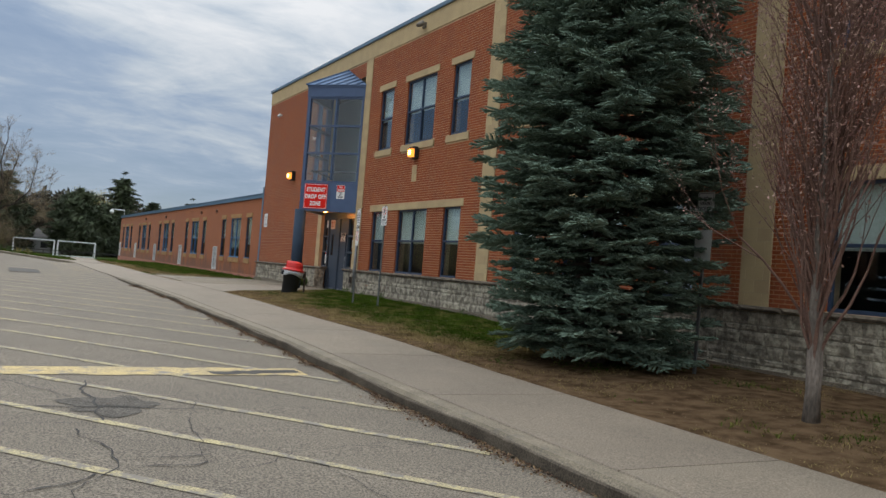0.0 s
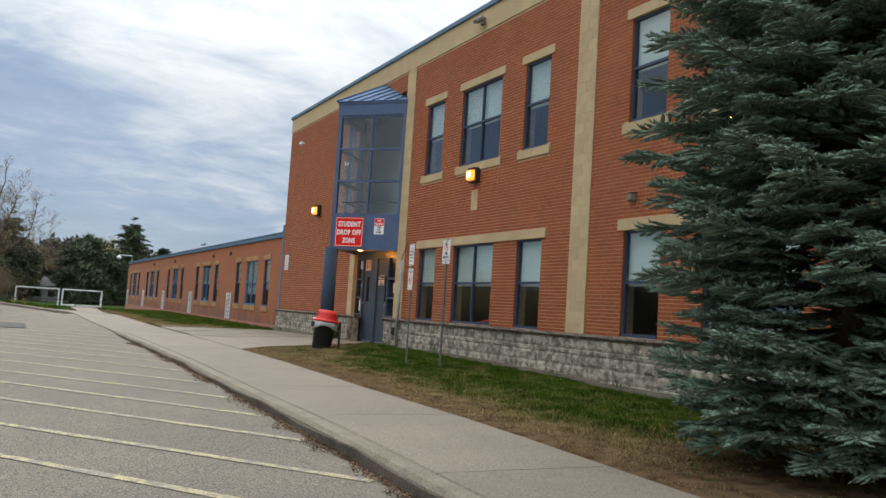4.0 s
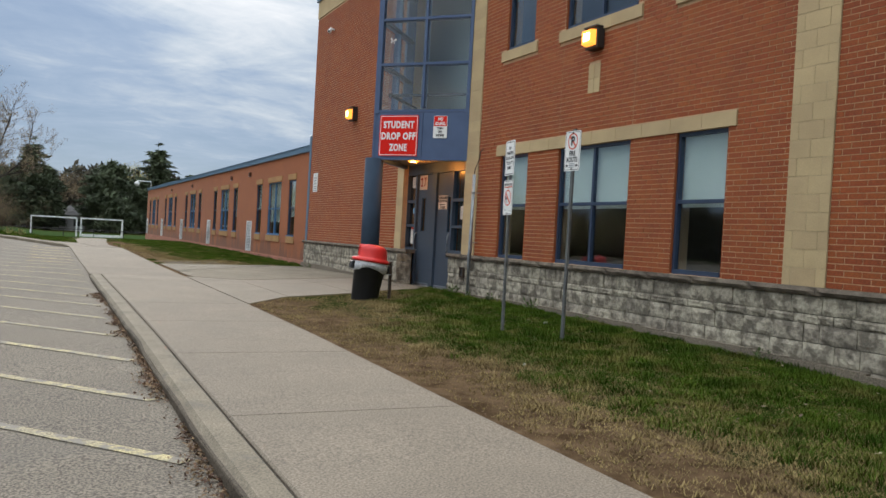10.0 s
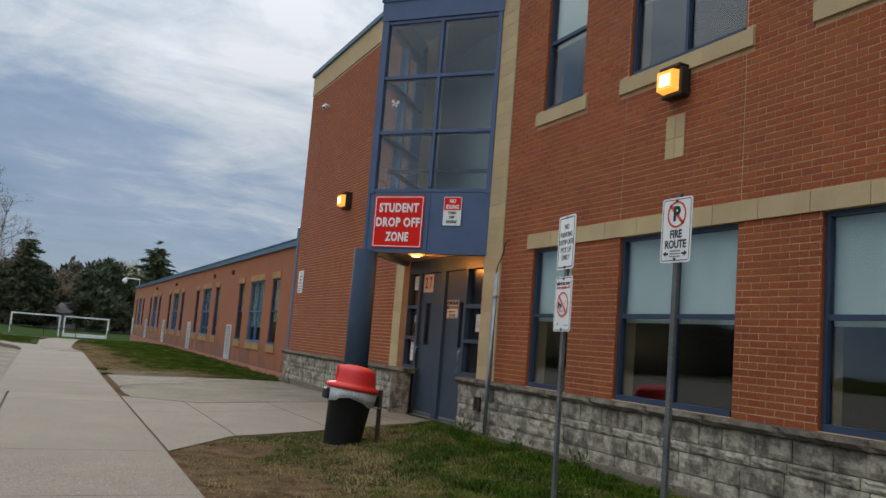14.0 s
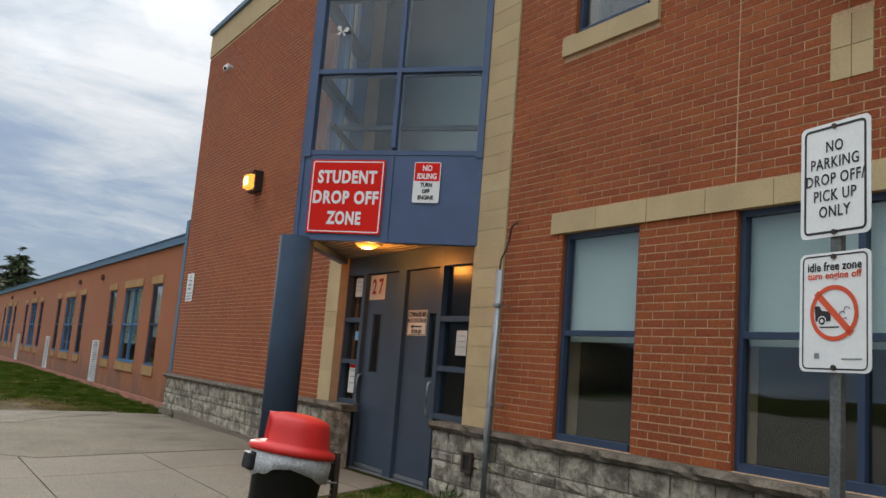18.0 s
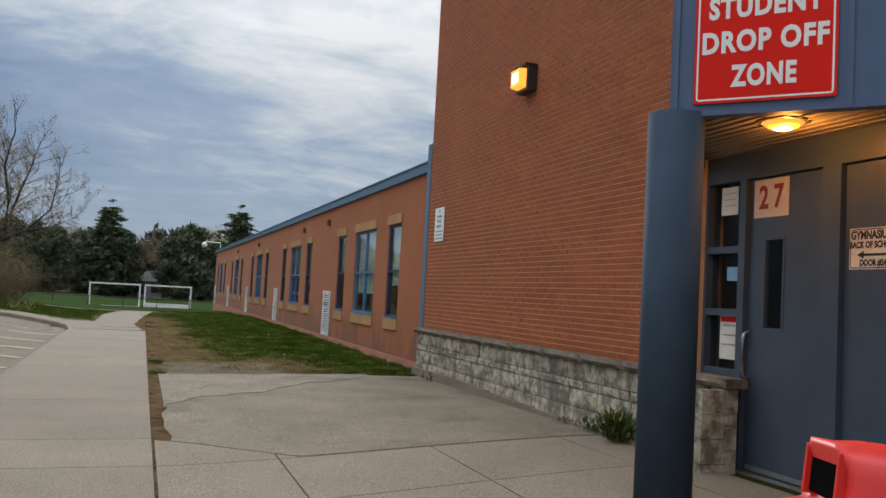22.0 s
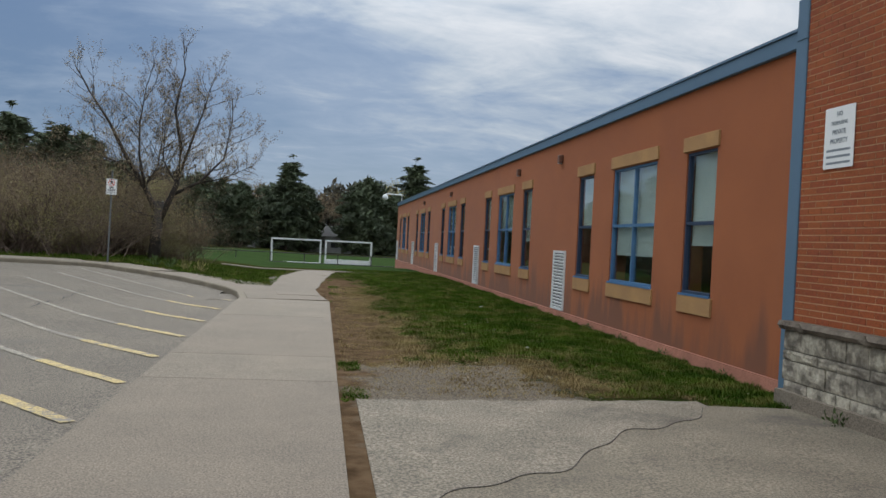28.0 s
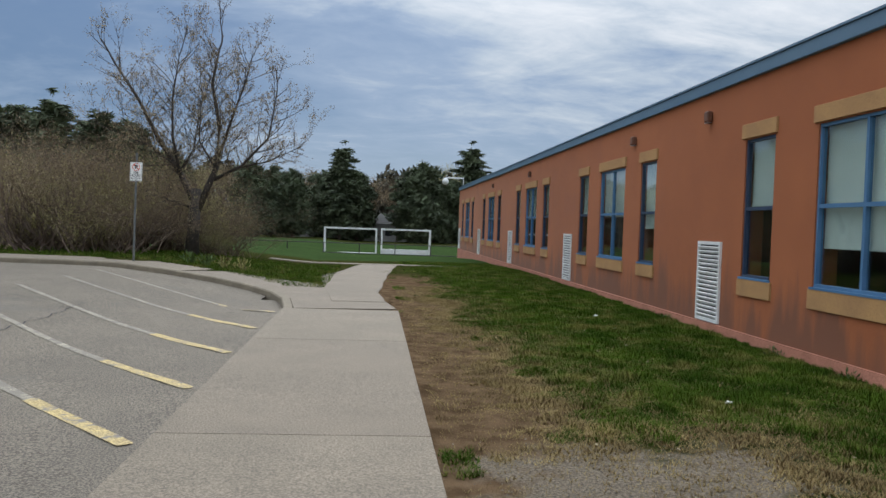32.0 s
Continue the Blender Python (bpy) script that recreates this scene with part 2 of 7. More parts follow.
def add_streaks(m):
    """Grey drip streaks and splashed dirt on the lower stucco, patchy and of uneven height."""
    n, l = m.node_tree.nodes, m.node_tree.links
    b = n["Principled BSDF"]
    before = b.inputs["Base Color"].links[0].from_socket
    geo, mp, sep = n.new("ShaderNodeNewGeometry"), n.new("ShaderNodeMapping"), n.new("ShaderNodeSeparateXYZ")
    mp.inputs["Scale"].default_value = (1, 2.4, 0.35)
    l.new(geo.outputs["Position"], mp.inputs[0])
    l.new(geo.outputs["Position"], sep.inputs[0])
    nz = n.new("ShaderNodeTexNoise")
    nz.inputs["Scale"].default_value, nz.inputs["Detail"].default_value = 1.0, 7
    l.new(mp.outputs[0], nz.inputs["Vector"])
    hgt, sub, rp, mul, mx = n.new("ShaderNodeMath"), n.new("ShaderNodeMath"), n.new("ShaderNodeMapRange"), n.new("ShaderNodeMath"), n.new("ShaderNodeMixRGB")
    hgt.operation, hgt.inputs[1].default_value, hgt.inputs[2].default_value = "MULTIPLY_ADD", 2.85, 0.0
    l.new(nz.outputs["Fac"], hgt.inputs[0])
    sub.operation = "SUBTRACT"
    l.new(hgt.outputs[0], sub.inputs[0])
    l.new(sep.outputs[2], sub.inputs[1])
    rp.inputs["From Min"].default_value, rp.inputs["From Max"].default_value = 0.0, 0.55
    rp.inputs["To Max"].default_value = 0.85
    l.new(sub.outputs[0], rp.inputs["Value"])
    l.new(rp.outputs[0], mx.inputs[0])
    l.new(before, mx.inputs[1])
    mx.inputs[2].default_value = (0.17, 0.075, 0.045, 1)
    l.new(mx.outputs[0], b.inputs["Base Color"])


add_streaks(M_STUCCO)
M_STUCCO_BUFF = material("stucco_buff", (0.44, 0.25, 0.10), (0.36, 0.20, 0.085), 0.92, 2, 120, 0.3)
M_PINK = material("painted_foundation", (0.50, 0.215, 0.142), (0.37, 0.155, 0.10), 0.9, 3, 60, 0.4)
M_BLUE = material("blue_paint_metal", (0.072, 0.112, 0.205), (0.062, 0.097, 0.18), 0.5, 3, 90, 0.05)
M_BLUE_ROOF = material("blue_roof_metal", (0.080, 0.150, 0.275), (0.068, 0.130, 0.24), 0.5, 3, 90, 0.05)
M_SEAM = material("dark_blue_seam", (0.040, 0.080, 0.155), None, 0.5, 3, 90, 0.05)
M_BLUE_DARK = material("dark_blue_paint", (0.044, 0.064, 0.092), (0.037, 0.054, 0.079), 0.80, 3, 90, 0.08, spec=0.08)
M_DOOR_BLUE = material("door_blue_paint", (0.058, 0.080, 0.112), (0.049, 0.068, 0.096), 0.42, 3, 90, 0.08, spec=0.40)
M_BLUE_WINDOW = material("window_blue_paint", (0.032, 0.053, 0.095), (0.027, 0.045, 0.082), 0.45, 3, 90, 0.05)
M_BLUE_LIGHT = material("light_blue_frame", (0.075, 0.175, 0.31), (0.062, 0.145, 0.26), 0.5, 3, 90, 0.05)
M_FASCIA = material("blue_grey_fascia", (0.10, 0.17, 0.24), (0.085, 0.15, 0.215), 0.5, 1.5, 90, 0.05)
M_GLASS = glass_material("window_glass", (0.84, 0.89, 0.90), base=0.08)
M_GLASS_DOOR = glass_material("door_glass", (0.80, 0.86, 0.88), gloss=0.55, base=0.02, rough=0.25)
M_BLIND = material("roller_blind", (0.78, 0.80, 0.70), (0.70, 0.725, 0.635), 0.9, 1.5, 80, 0.1)
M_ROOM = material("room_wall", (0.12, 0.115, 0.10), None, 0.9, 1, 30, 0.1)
M_ASPHALT = material("asphalt", (0.186, 0.158, 0.122), (0.150, 0.128, 0.100), 0.95, 0.6, 62, 1.0, spec=0.2, grain=(0.52, 1.45), gmix=(0.40, 0.62), bump_distance=0.012, stain=(0.135, 0.122, 0.103), stain_scale=0.35, stain_mix=(0.58, 0.78))
M_CONCRETE = material("walk_concrete", (0.216, 0.179, 0.135), (0.177, 0.147, 0.111), 0.93, 0.9, 68, 0.6, spec=0.2, grain=(0.66, 1.26), gmix=(0.40, 0.62), stain=(0.175, 0.15, 0.117), stain_scale=1.2, stain_mix=(0.6, 0.8), per="object", spread=0.05)
M_KERB = material("kerb_concrete", (0.228, 0.192, 0.14), (0.16, 0.135, 0.098), 0.95, 2.5, 70, 0.8, spec=0.2, grain=(0.6, 1.25), stain=(0.13, 0.115, 0.095), stain_scale=3, stain_mix=(0.55, 0.75))
M_KERB_DIRT = material("kerb_dirt", (0.125, 0.105, 0.080), (0.075, 0.062, 0.048), 1.0, 3.0, 60, 0.9, spec=0.05, grain=(0.6, 1.3), bump_distance=0.01)
M_JOINT = material("joint_dirt", (0.06, 0.05, 0.04), None, 1.0, 4, 60, 0.3)
M_PAINT = material("yellow_line_paint", (0.46, 0.385, 0.195), (0.31, 0.265, 0.165), 0.9, 2.0, 62, 0.8, mix=(0.40, 0.62), grain=(0.55, 1.25), gmix=(0.41, 0.6), stain=(0.185, 0.165, 0.135), stain_scale=8, stain_mix=(0.46, 0.58))
M_WHITE = material("white_paint", (0.75, 0.75, 0.73), None, 0.5, 4, 60, 0.05)
M_GREY_METAL = material("galvanised_steel", (0.33, 0.35, 0.36), (0.25, 0.27, 0.28), 0.45, 6, 60, 0.1, metal=0.7)
M_BLACK = material("black_plastic", (0.018, 0.018, 0.02), None, 0.5, 8, 60, 0.1)
M_RED = material("red_plastic", (0.66, 0.028, 0.022), (0.56, 0.022, 0.018), 0.45, 3, 70, 0.05)
M_RUST = material("rusty_steel", (0.09, 0.06, 0.04), (0.05, 0.035, 0.025), 0.8, 9, 60, 0.4, metal=0.3)
M_POST = material("dull_galvanised_post", (0.17, 0.175, 0.17), (0.115, 0.12, 0.118), 0.6, 5, 60, 0.2, metal=0.45)
M_SIGN_RED = material("sign_red", (0.72, 0.020, 0.012), (0.67, 0.018, 0.011), 0.6, 2, 60, 0.0, spec=0.1)
M_SIGN_WHITE = material("sign_white", (0.80, 0.80, 0.77), (0.74, 0.74, 0.71), 0.45, 2, 60, 0.0)
M_INK = material("sign_ink", (0.02, 0.02, 0.022), None, 0.5, 4, 60, 0.0)


# ---------- helpers ----------
def box(bm, x0, x1, y0, y1, z0, z1, bevel=0.0):
    m = Matrix.LocRotScale(((x0 + x1) / 2, (y0 + y1) / 2, (z0 + z1) / 2), None, (abs(x1 - x0), abs(y1 - y0), abs(z1 - z0)))
    r = bmesh.ops.create_cube(bm, size=1, matrix=m)
    if bevel:
        es = list({e for v in r["verts"] for e in v.link_edges})
        bmesh.ops.bevel(bm, geom=es, offset=bevel, segments=1, affect="EDGES")
    return bm


def cyl(bm, x, y, z0, z1, r0, r1=None, seg=20, caps=True):
    bmesh.ops.create_cone(bm, cap_ends=caps, segments=seg, radius1=r0, radius2=r0 if r1 is None else r1, depth=z1 - z0,
                          matrix=Matrix.Translation((x, y, (z0 + z1) / 2)))
    return bm


def lathe(profile, seg=32):
    """A bmesh turned from (radius, z) pairs."""
    bm = bmesh.new()
    rings = [[bm.verts.new((r * math.cos(2 * math.pi * k / seg), r * math.sin(2 * math.pi * k / seg), z)) for k in range(seg)] for r, z in profile]
    for a, b in zip(rings, rings[1:]):
        for k in range(seg):
            bm.faces.new((a[k], a[(k + 1) % seg], b[(k + 1) % seg], b[k]))
    bm.faces.new(rings[-1])
    bm.faces.new(rings[0][::-1])
    return bm


def finish(bm, name, mat, smooth=False):
    bmesh.ops.recalc_face_normals(bm, faces=bm.faces)
    me = bpy.data.meshes.new(name)
    bm.to_mesh(me)
    bm.free()
    me.materials.append(mat)
    if smooth:
        me.shade_smooth()
    return me


def thing(name, loc=(0, 0, 0), label="", category="", group="", kind="", rz=0.0):
    ob = new(name)
    ob.empty_display_size = 0.1
    ob.matrix_world = pose(*loc, 0, 0, rz)
    return tagged(ob, label, category, group, kind)


def part(name, bm, mat, parent=None, label="", smooth=False):
    """Links a bmesh (or a ready mesh) as one mesh object under a thing or a part, in the parent's own coordinates."""
    me = finish(bm, name, mat, smooth) if isinstance(bm, bmesh.types.BMesh) else bm
    ob = new(name, me)
    if parent:
        ob.parent = parent
    if label:
        tagged(ob, label)
    return ob


def solid(name, bm, mat, label="", category="", kind="", group="", smooth=False):
    return tagged(part(name, bm, mat, None, "", smooth), label, category, group, kind)


def tube(bm, pts, r, seg=8):
    """A round tube along points; r a number or one radius a point."""
    rs = [r] * len(pts) if isinstance(r, (int, float)) else r
    rings = []
    for k, p in enumerate(pts):
        d = Vector(pts[min(k + 1, len(pts) - 1)]) - Vector(pts[max(k - 1, 0)])
        q = d.normalized().to_track_quat("Z", "Y")
        rings.append([bm.verts.new(Vector(p) + q @ Vector((rs[k] * math.cos(2 * math.pi * j / seg), rs[k] * math.sin(2 * math.pi * j / seg), 0))) for j in range(seg)])
    for a, b in zip(rings, rings[1:]):
        for j in range(seg):
            bm.faces.new((a[j], a[(j + 1) % seg], b[(j + 1) % seg], b[j]))
    if seg > 2:
        bm.faces.new(rings[0][::-1])
        bm.faces.new(rings[-1])
    return bm


def smooth01(v, a, b):
    v = min(1.0, max(0.0, (v - a) / (b - a)))
    return v * v * (3 - 2 * v)


# ---------- lie of the land ----------
def base(y):
    return float(np.interp(y, [-20, -5, 5, 9, 12, 16.5, 20, 24, 36, 48, 60, 75, 90, 100], [-.32, -.03, .165, .25, .33, .43, .48, .5, .5, .56, .6, .3, -.2, -.25]))


def lot_z(x, y):
    return base(y) + smooth01(y, 30, 50) * min(4.0, max(0.0, 3 - x)) * 0.08 + 0.075 * smooth01(y, 27, 33) * (1 - smooth01(y, 46.2, 47.2)) * smooth01(x, 1.5, 3.7)


def walk_z(x, y):
    return base(y) + smooth01(y, 30, 50) * min(4.0, max(0.0, 3 - x)) * 0.08 + 0.105 + 0.05 * (1 - smooth01(y, 12.0, 17.0))      # the kerb stands higher in the south


def lawn_z(x, y):
    rise = np.interp(y, [13, 20, 26, 36, 60], [.065, .12, .14, .06, .02])
    bank = 0.140 * (1 - smooth01(y, 7.5, 13))          # a low bank rises from the pavement round the spruce
    return walk_z(x, y) - 0.012 + float(rise) * smooth01(x, 5.8, 10.2) * smooth01(y, 7.5, 13) + bank * smooth01(x, 5.7, 8.2)


KX, WALK_R = 3.83, 5.82      # face of the kerb, far edge of the pavement
F, W = 10.35, 10.50          # planes of the brick front and of the low wing
kerb_line = [(KX, y) for y in np.arange(-26, 46.6, 0.75)] + [(3.79, 47.0), (3.62, 48.2), (3.26, 49.5), (2.6, 50.7), (1.7, 51.6), (0.6, 52.3), (-0.8, 52.8), (-2.5, 53.1), (-5, 53.4), (-9, 53.6), (-16, 53.8), (-30, 54)]


def ribbon(line, off0, off1, top, thick, rough=0.0, edge=0.015):
    """A strip beside a line, from off0 to off1 on its right-hand side, with real thickness."""
    bm = bmesh.new()
    rows = []
    for k, p in enumerate(line):
        a, b = Vector(line[max(k - 1, 0)]), Vector(line[min(k + 1, len(line) - 1)])
        d = (b - a).normalized()
        nrm = Vector((d.y, -d.x))
        i, o = Vector(p) + nrm * off0, Vector(p) + nrm * off1
        zi, zo = top(i.x, i.y), top(o.x, o.y)
        j = random.uniform(-rough, rough)
        rows.append([bm.verts.new(v) for v in ((i.x + j, i.y, zi - thick), (i.x + j * 0.5 + 0.2 * edge * nrm.x, i.y + 0.2 * edge * nrm.y, zi - edge * 0.9), (i.x + edge * nrm.x, i.y + edge * nrm.y, zi), (o.x, o.y, zo), (o.x, o.y, zo - thick))])
    for a, b in zip(rows, rows[1:]):
        for j in range(4):
            bm.faces.new((a[j], a[j + 1], b[j + 1], b[j]))
    bm.faces.new(rows[0])
    bm.faces.new(rows[-1][::-1])
    return bm


def sheet(xs, ys, zf):
    bm = bmesh.new()
    g = [[bm.verts.new((x, y, zf(x, y))) for y in ys] for x in xs]
    for i in range(len(xs) - 1):
        for j in range(len(ys) - 1):
            bm.faces.new((g[i][j], g[i + 1][j], g[i + 1][j + 1], g[i][j + 1]))
    return bm


def in_lot(x, y, grow=0.0):
    if x > KX + grow or y < -26 - grow:
        return False
    edge = np.interp(x, [-30, -9, -2.5, -0.8, 0.6, 1.7, 2.6, 3.26, 3.83], [54, 53.6, 53.1, 52.8, 52.3, 51.6, 50.7, 49.5, 46.6])
    return y < edge + grow


def ground_z(x, y):
    if in_lot(x, y, 1.2):
        return lot_z(x, y) - 0.5
    if KX - 0.1 < x < WALK_R - 0.12 and y < 49:
        return walk_z(x, y) - 0.3
    if x > 10.9 and y < 83:
        return lawn_z(10.9, y) - 0.1
    far = max(abs(x) - 60, y - 110, -y - 60, 0)
    return lawn_z(min(x, 10.9), y) - min(far, 50) * 0.004


def ground_material():
    """Short grass worn to bare soil beside the pavement and under the spruce."""
    m = material("ground_soil_grass", (0.026, 0.036, 0.008), (0.050, 0.046, 0.016), 1.0, 3.0, 70, 1.0, bump_distance=0.02, mix=(0.38, 0.62), spec=0.0)
    n, l = m.node_tree.nodes, m.node_tree.links
    b = n["Principled BSDF"]
    green = b.inputs["Base Color"].links[0].from_socket
    geo = n.new("ShaderNodeNewGeometry")
    sep = n.new("ShaderNodeSeparateXYZ")
    l.new(geo.outputs["Position"], sep.inputs[0])

    def mth(op, a, c):
        k = n.new("ShaderNodeMath")
        k.operation = op
        for i, v in enumerate((a, c)):
            if isinstance(v, (int, float)):
                k.inputs[i].default_value = v
            else:
                l.new(v, k.inputs[i])
        return k.outputs[0]

    nz = n.new("ShaderNodeTexNoise")
    nz.inputs["Scale"].default_value, nz.inputs["Detail"].default_value = 1.1, 6
    l.new(geo.outputs["Position"], nz.inputs["Vector"])
    edge = mth("ADD", 5.9, mth("MULTIPLY", nz.outputs["Fac"], 2.3))
    worn = mth("MULTIPLY", mth("SUBTRACT", edge, sep.outputs[0]), 4.5)
    south_part = mth("MULTIPLY", mth("SUBTRACT", mth("ADD", 9.4, mth("MULTIPLY", nz.outputs["Fac"], 5.0)), sep.outputs[1]), 0.8)
    far_off = mth("MULTIPLY", mth("SUBTRACT", 57.0, sep.outputs[1]), 0.5)
    east = mth("GREATER_THAN", sep.outputs[0], 5.0)
    fac = mth("MULTIPLY", mth("MINIMUM", mth("MAXIMUM", worn, south_part), far_off), east)
    cl_ = n.new("ShaderNodeClamp")
    l.new(fac, cl_.inputs[0])
    n2 = n.new("ShaderNodeTexNoise")
    n2.inputs["Scale"].default_value, n2.inputs["Detail"].default_value = 4.5, 9
    l.new(geo.outputs["Position"], n2.inputs["Vector"])
    rp = n.new("ShaderNodeValToRGB")
    rp.color_ramp.elements[0].position, rp.color_ramp.elements[0].color = 0.34, (0.062, 0.039, 0.021, 1)
    rp.color_ramp.elements[1].position, rp.color_ramp.elements[1].color = 0.68, (0.150, 0.099, 0.057, 1)
    l.new(n2.outputs["Fac"], rp.inputs[0])
    mx = n.new("ShaderNodeMixRGB")
    l.new(cl_.outputs[0], mx.inputs[0])
    l.new(green, mx.inputs[1])
    l.new(rp.outputs[0], mx.inputs[2])
    # loose gravel between the tarmac patch and the lawn of the wing
    d_x = mth("MINIMUM", mth("SUBTRACT", 8.35, sep.outputs[0]), mth("SUBTRACT", sep.outputs[0], 5.95))
    d_y = mth("MINIMUM", mth("SUBTRACT", 38.15, sep.outputs[1]), mth("SUBTRACT", sep.outputs[1], 34.0))
    n3 = n.new("ShaderNodeTexNoise")
    n3.inputs["Scale"].default_value, n3.inputs["Detail"].default_value = 1.7, 8
    l.new(geo.outputs["Position"], n3.inputs["Vector"])
    stony = n.new("ShaderNodeClamp")
    l.new(mth("MULTIPLY", mth("ADD", mth("MINIMUM", d_x, d_y), mth("MULTIPLY", mth("SUBTRACT", n3.outputs["Fac"], 0.5), 2.4)), 2.5), stony.inputs[0])
    n4 = n.new("ShaderNodeTexNoise")
    n4.inputs["Scale"].default_value, n4.inputs["Detail"].default_value = 48, 4
    l.new(geo.outputs["Position"], n4.inputs["Vector"])
    r4 = n.new("ShaderNodeValToRGB")
    r4.color_ramp.elements[0].position, r4.color_ramp.elements[0].color = 0.36, (0.105, 0.086, 0.064, 1)
    r4.color_ramp.elements[1].position, r4.color_ramp.elements[1].color = 0.66, (0.225, 0.188, 0.142, 1)
    l.new(n4.outputs["Fac"], r4.inputs[0])
    mx2 = n.new("ShaderNodeMixRGB")
    l.new(stony.outputs[0], mx2.inputs[0])
    l.new(mx.outputs[0], mx2.inputs[1])
    l.new(r4.outputs[0], mx2.inputs[2])
    l.new(mx2.outputs[0], b.inputs["Base Color"])
    return m


M_GROUND = ground_material()
gx = [-900, -300, -120, -60, -35, -20] + list(np.arange(-14, 3.3, 1.0)) + [3.4, 3.9, 5.66, 5.72, 5.78] + list(np.arange(6.0, 11.5, 0.35)) + [14, 20, 40, 80, 200, 900]
gy = [-900, -200, -60, -27.5, -26.5] + list(np.arange(-20, 100, 0.6)) + [110, 130, 170, 300, 900]
ground = solid("ground", sheet(gx, gy, ground_z), M_GROUND, "soil and short grass sheet that reaches the horizon", "ground", "structure", smooth=True)

lot_xs = list(np.arange(-30, -4, 2.0)) + list(np.arange(-4, 3.7, 0.55)) + [KX + 0.05]
lot_ys = list(np.arange(-26, 54.5, 0.7))
bm = bmesh.new()
g = {}
for i, x in enumerate(lot_xs):
    for j, y in enumerate(lot_ys):
        g[i, j] = bm.verts.new((x, y, lot_z(x, y)))
for i in range(len(lot_xs) - 1):
    for j in range(len(lot_ys) - 1):
        if in_lot((lot_xs[i] + lot_xs[i + 1]) / 2, (lot_ys[j] + lot_ys[j + 1]) / 2, 0.5):
            bm.faces.new((g[i, j], g[i + 1, j], g[i + 1, j + 1], g[i, j + 1]))
road = solid("road", bm, M_ASPHALT, "grey worn asphalt car park with cracks", "car park", "structure", smooth=True)

# kerb and pavement; the kerb is let down where the bays meet the pavement
low_line = [p for p in kerb_line if p[1] <= 29.6] + [(KX, 29.998)]
far_line = [(KX, 46.6)] + [p for p in kerb_line if p[1] > 46.7]
kerb = thing("kerb", label="worn concrete kerb along the car park", category="kerb", kind="structure")
part("kerb_stone", ribbon(low_line, 0.0, 0.208, lambda x, y: walk_z(x, y) - 0.001, 0.3, 0.010, 0.045), M_KERB, kerb)
part("dirt_crust", ribbon(low_line, -0.016, 0.02, lambda x, y: walk_z(x, y) - 0.042 + 0.012 * math.sin(2.3 * y) + 0.008 * math.sin(7.1 * y), 0.3, 0.010, 0.012), M_KERB_DIRT, kerb, "dark dirt crust on the kerb face")
part("kerb_stone", ribbon(far_line, 0.0, 0.17, lambda x, y: walk_z(x, y) + 0.02 * smooth01(y, 46.6, 48.5), 0.3, 0.012, 0.03), M_KERB, kerb)
joint_bed = solid("joint_bed", ribbon(kerb_line, 0.10, 1.97, lambda x, y: walk_z(x, y) - 0.03, 0.2), M_JOINT, "dark dirt in the joints of the pavement", "joint", "structure")
pavement = thing("pavement", label="grey concrete pavement slabs beside the kerb", category="pavement", kind="structure")


def slab(line, o0, o1):
    return part("slab", ribbon(line, o0, o1, walk_z, 0.14), M_CONCRETE, pavement)


cuts = [-26.0] + [16.12 - 2.9 * k for k in range(12, -1, -1)] + [18.7, 21.2, 23.5, 28.8, 30.0, 32.6, 36.6, 38.3, 43.0, 46.6]
for a, b in zip(cuts, cuts[1:]):
    slab([(KX, a + 0.006)] + [(KX, y) for y in np.arange(a + 0.75, b - 0.2, 0.75)] + [(KX, b - 0.006)], 0.236 if a < 29.9 else 0.0, WALK_R - KX)
cl = [p for p in kerb_line if p[1] > 46.5 and p[1] < 52.5]
slab([(KX, 46.606)] + cl[1:], 0.18, WALK_R - KX - 0.01)
slab([cl[-1]] + [p for p in kerb_line if p[1] > 52.5], 0.18, 2.0)


# ---------- building shell ----------
def wall_cells(bm, x0, x1, ya, yb, za, zb, holes):
    """A wall along y with its openings (y0, y1, z0, z1) left free."""
    ys = sorted({ya, yb, *[v for h in holes for v in h[:2] if ya < v < yb]})
    zs = sorted({za, zb, *[v for h in holes for v in h[2:] if za < v < zb]})
    for a, b in zip(ys, ys[1:]):
        for c, d in zip(zs, zs[1:]):
            y, z = (a + b) / 2, (c + d) / 2
            if not any(h[0] < y < h[1] and h[2] < z < h[3] for h in holes):
                box(bm, x0, x1, a, b, c, d)
    bmesh.ops.remove_doubles(bm, verts=bm.verts, dist=0.0005)
    inner = [f for f in bm.faces if any(g is not f and set(g.verts) == set(f.verts) for e in f.edges for g in e.link_faces)]
    bmesh.ops.delete(bm, geom=inner, context="FACES_ONLY")
    return bm


LOW, UP = (1.508, 3.36), (5.27, 7.17)
spans = []
for start in (18.12, 10.06, 1.95):          # three bays, each with a single, a double and a single window
    spans += [(start, start + 0.92), (start + 1.87, start + 3.69), (start + 4.63, start + 5.57)]
holes = [(a, b, *z) for a, b in spans for z in (LOW, UP)]
DOOR = (25.05, 28.15, 0.72, 3.42)
TOWER = (25.2, 28.1, 3.6, 7.9)
south, north = -14.0, 35.72
bm = wall_cells(bmesh.new(), F + 0.0045, F + 0.30, south, north, 0.3, 8.95, holes + [(DOOR[0], DOOR[1], 0.3, TOWER[3])])
wall_west = solid("wall_west", bm, M_MORTAR, "red brick front wall with buff stone bands", "wall", "structure")
bm = bmesh.new()
box(bm, F + 0.30, 24, north - 0.3, north, 0.3, 8.95)
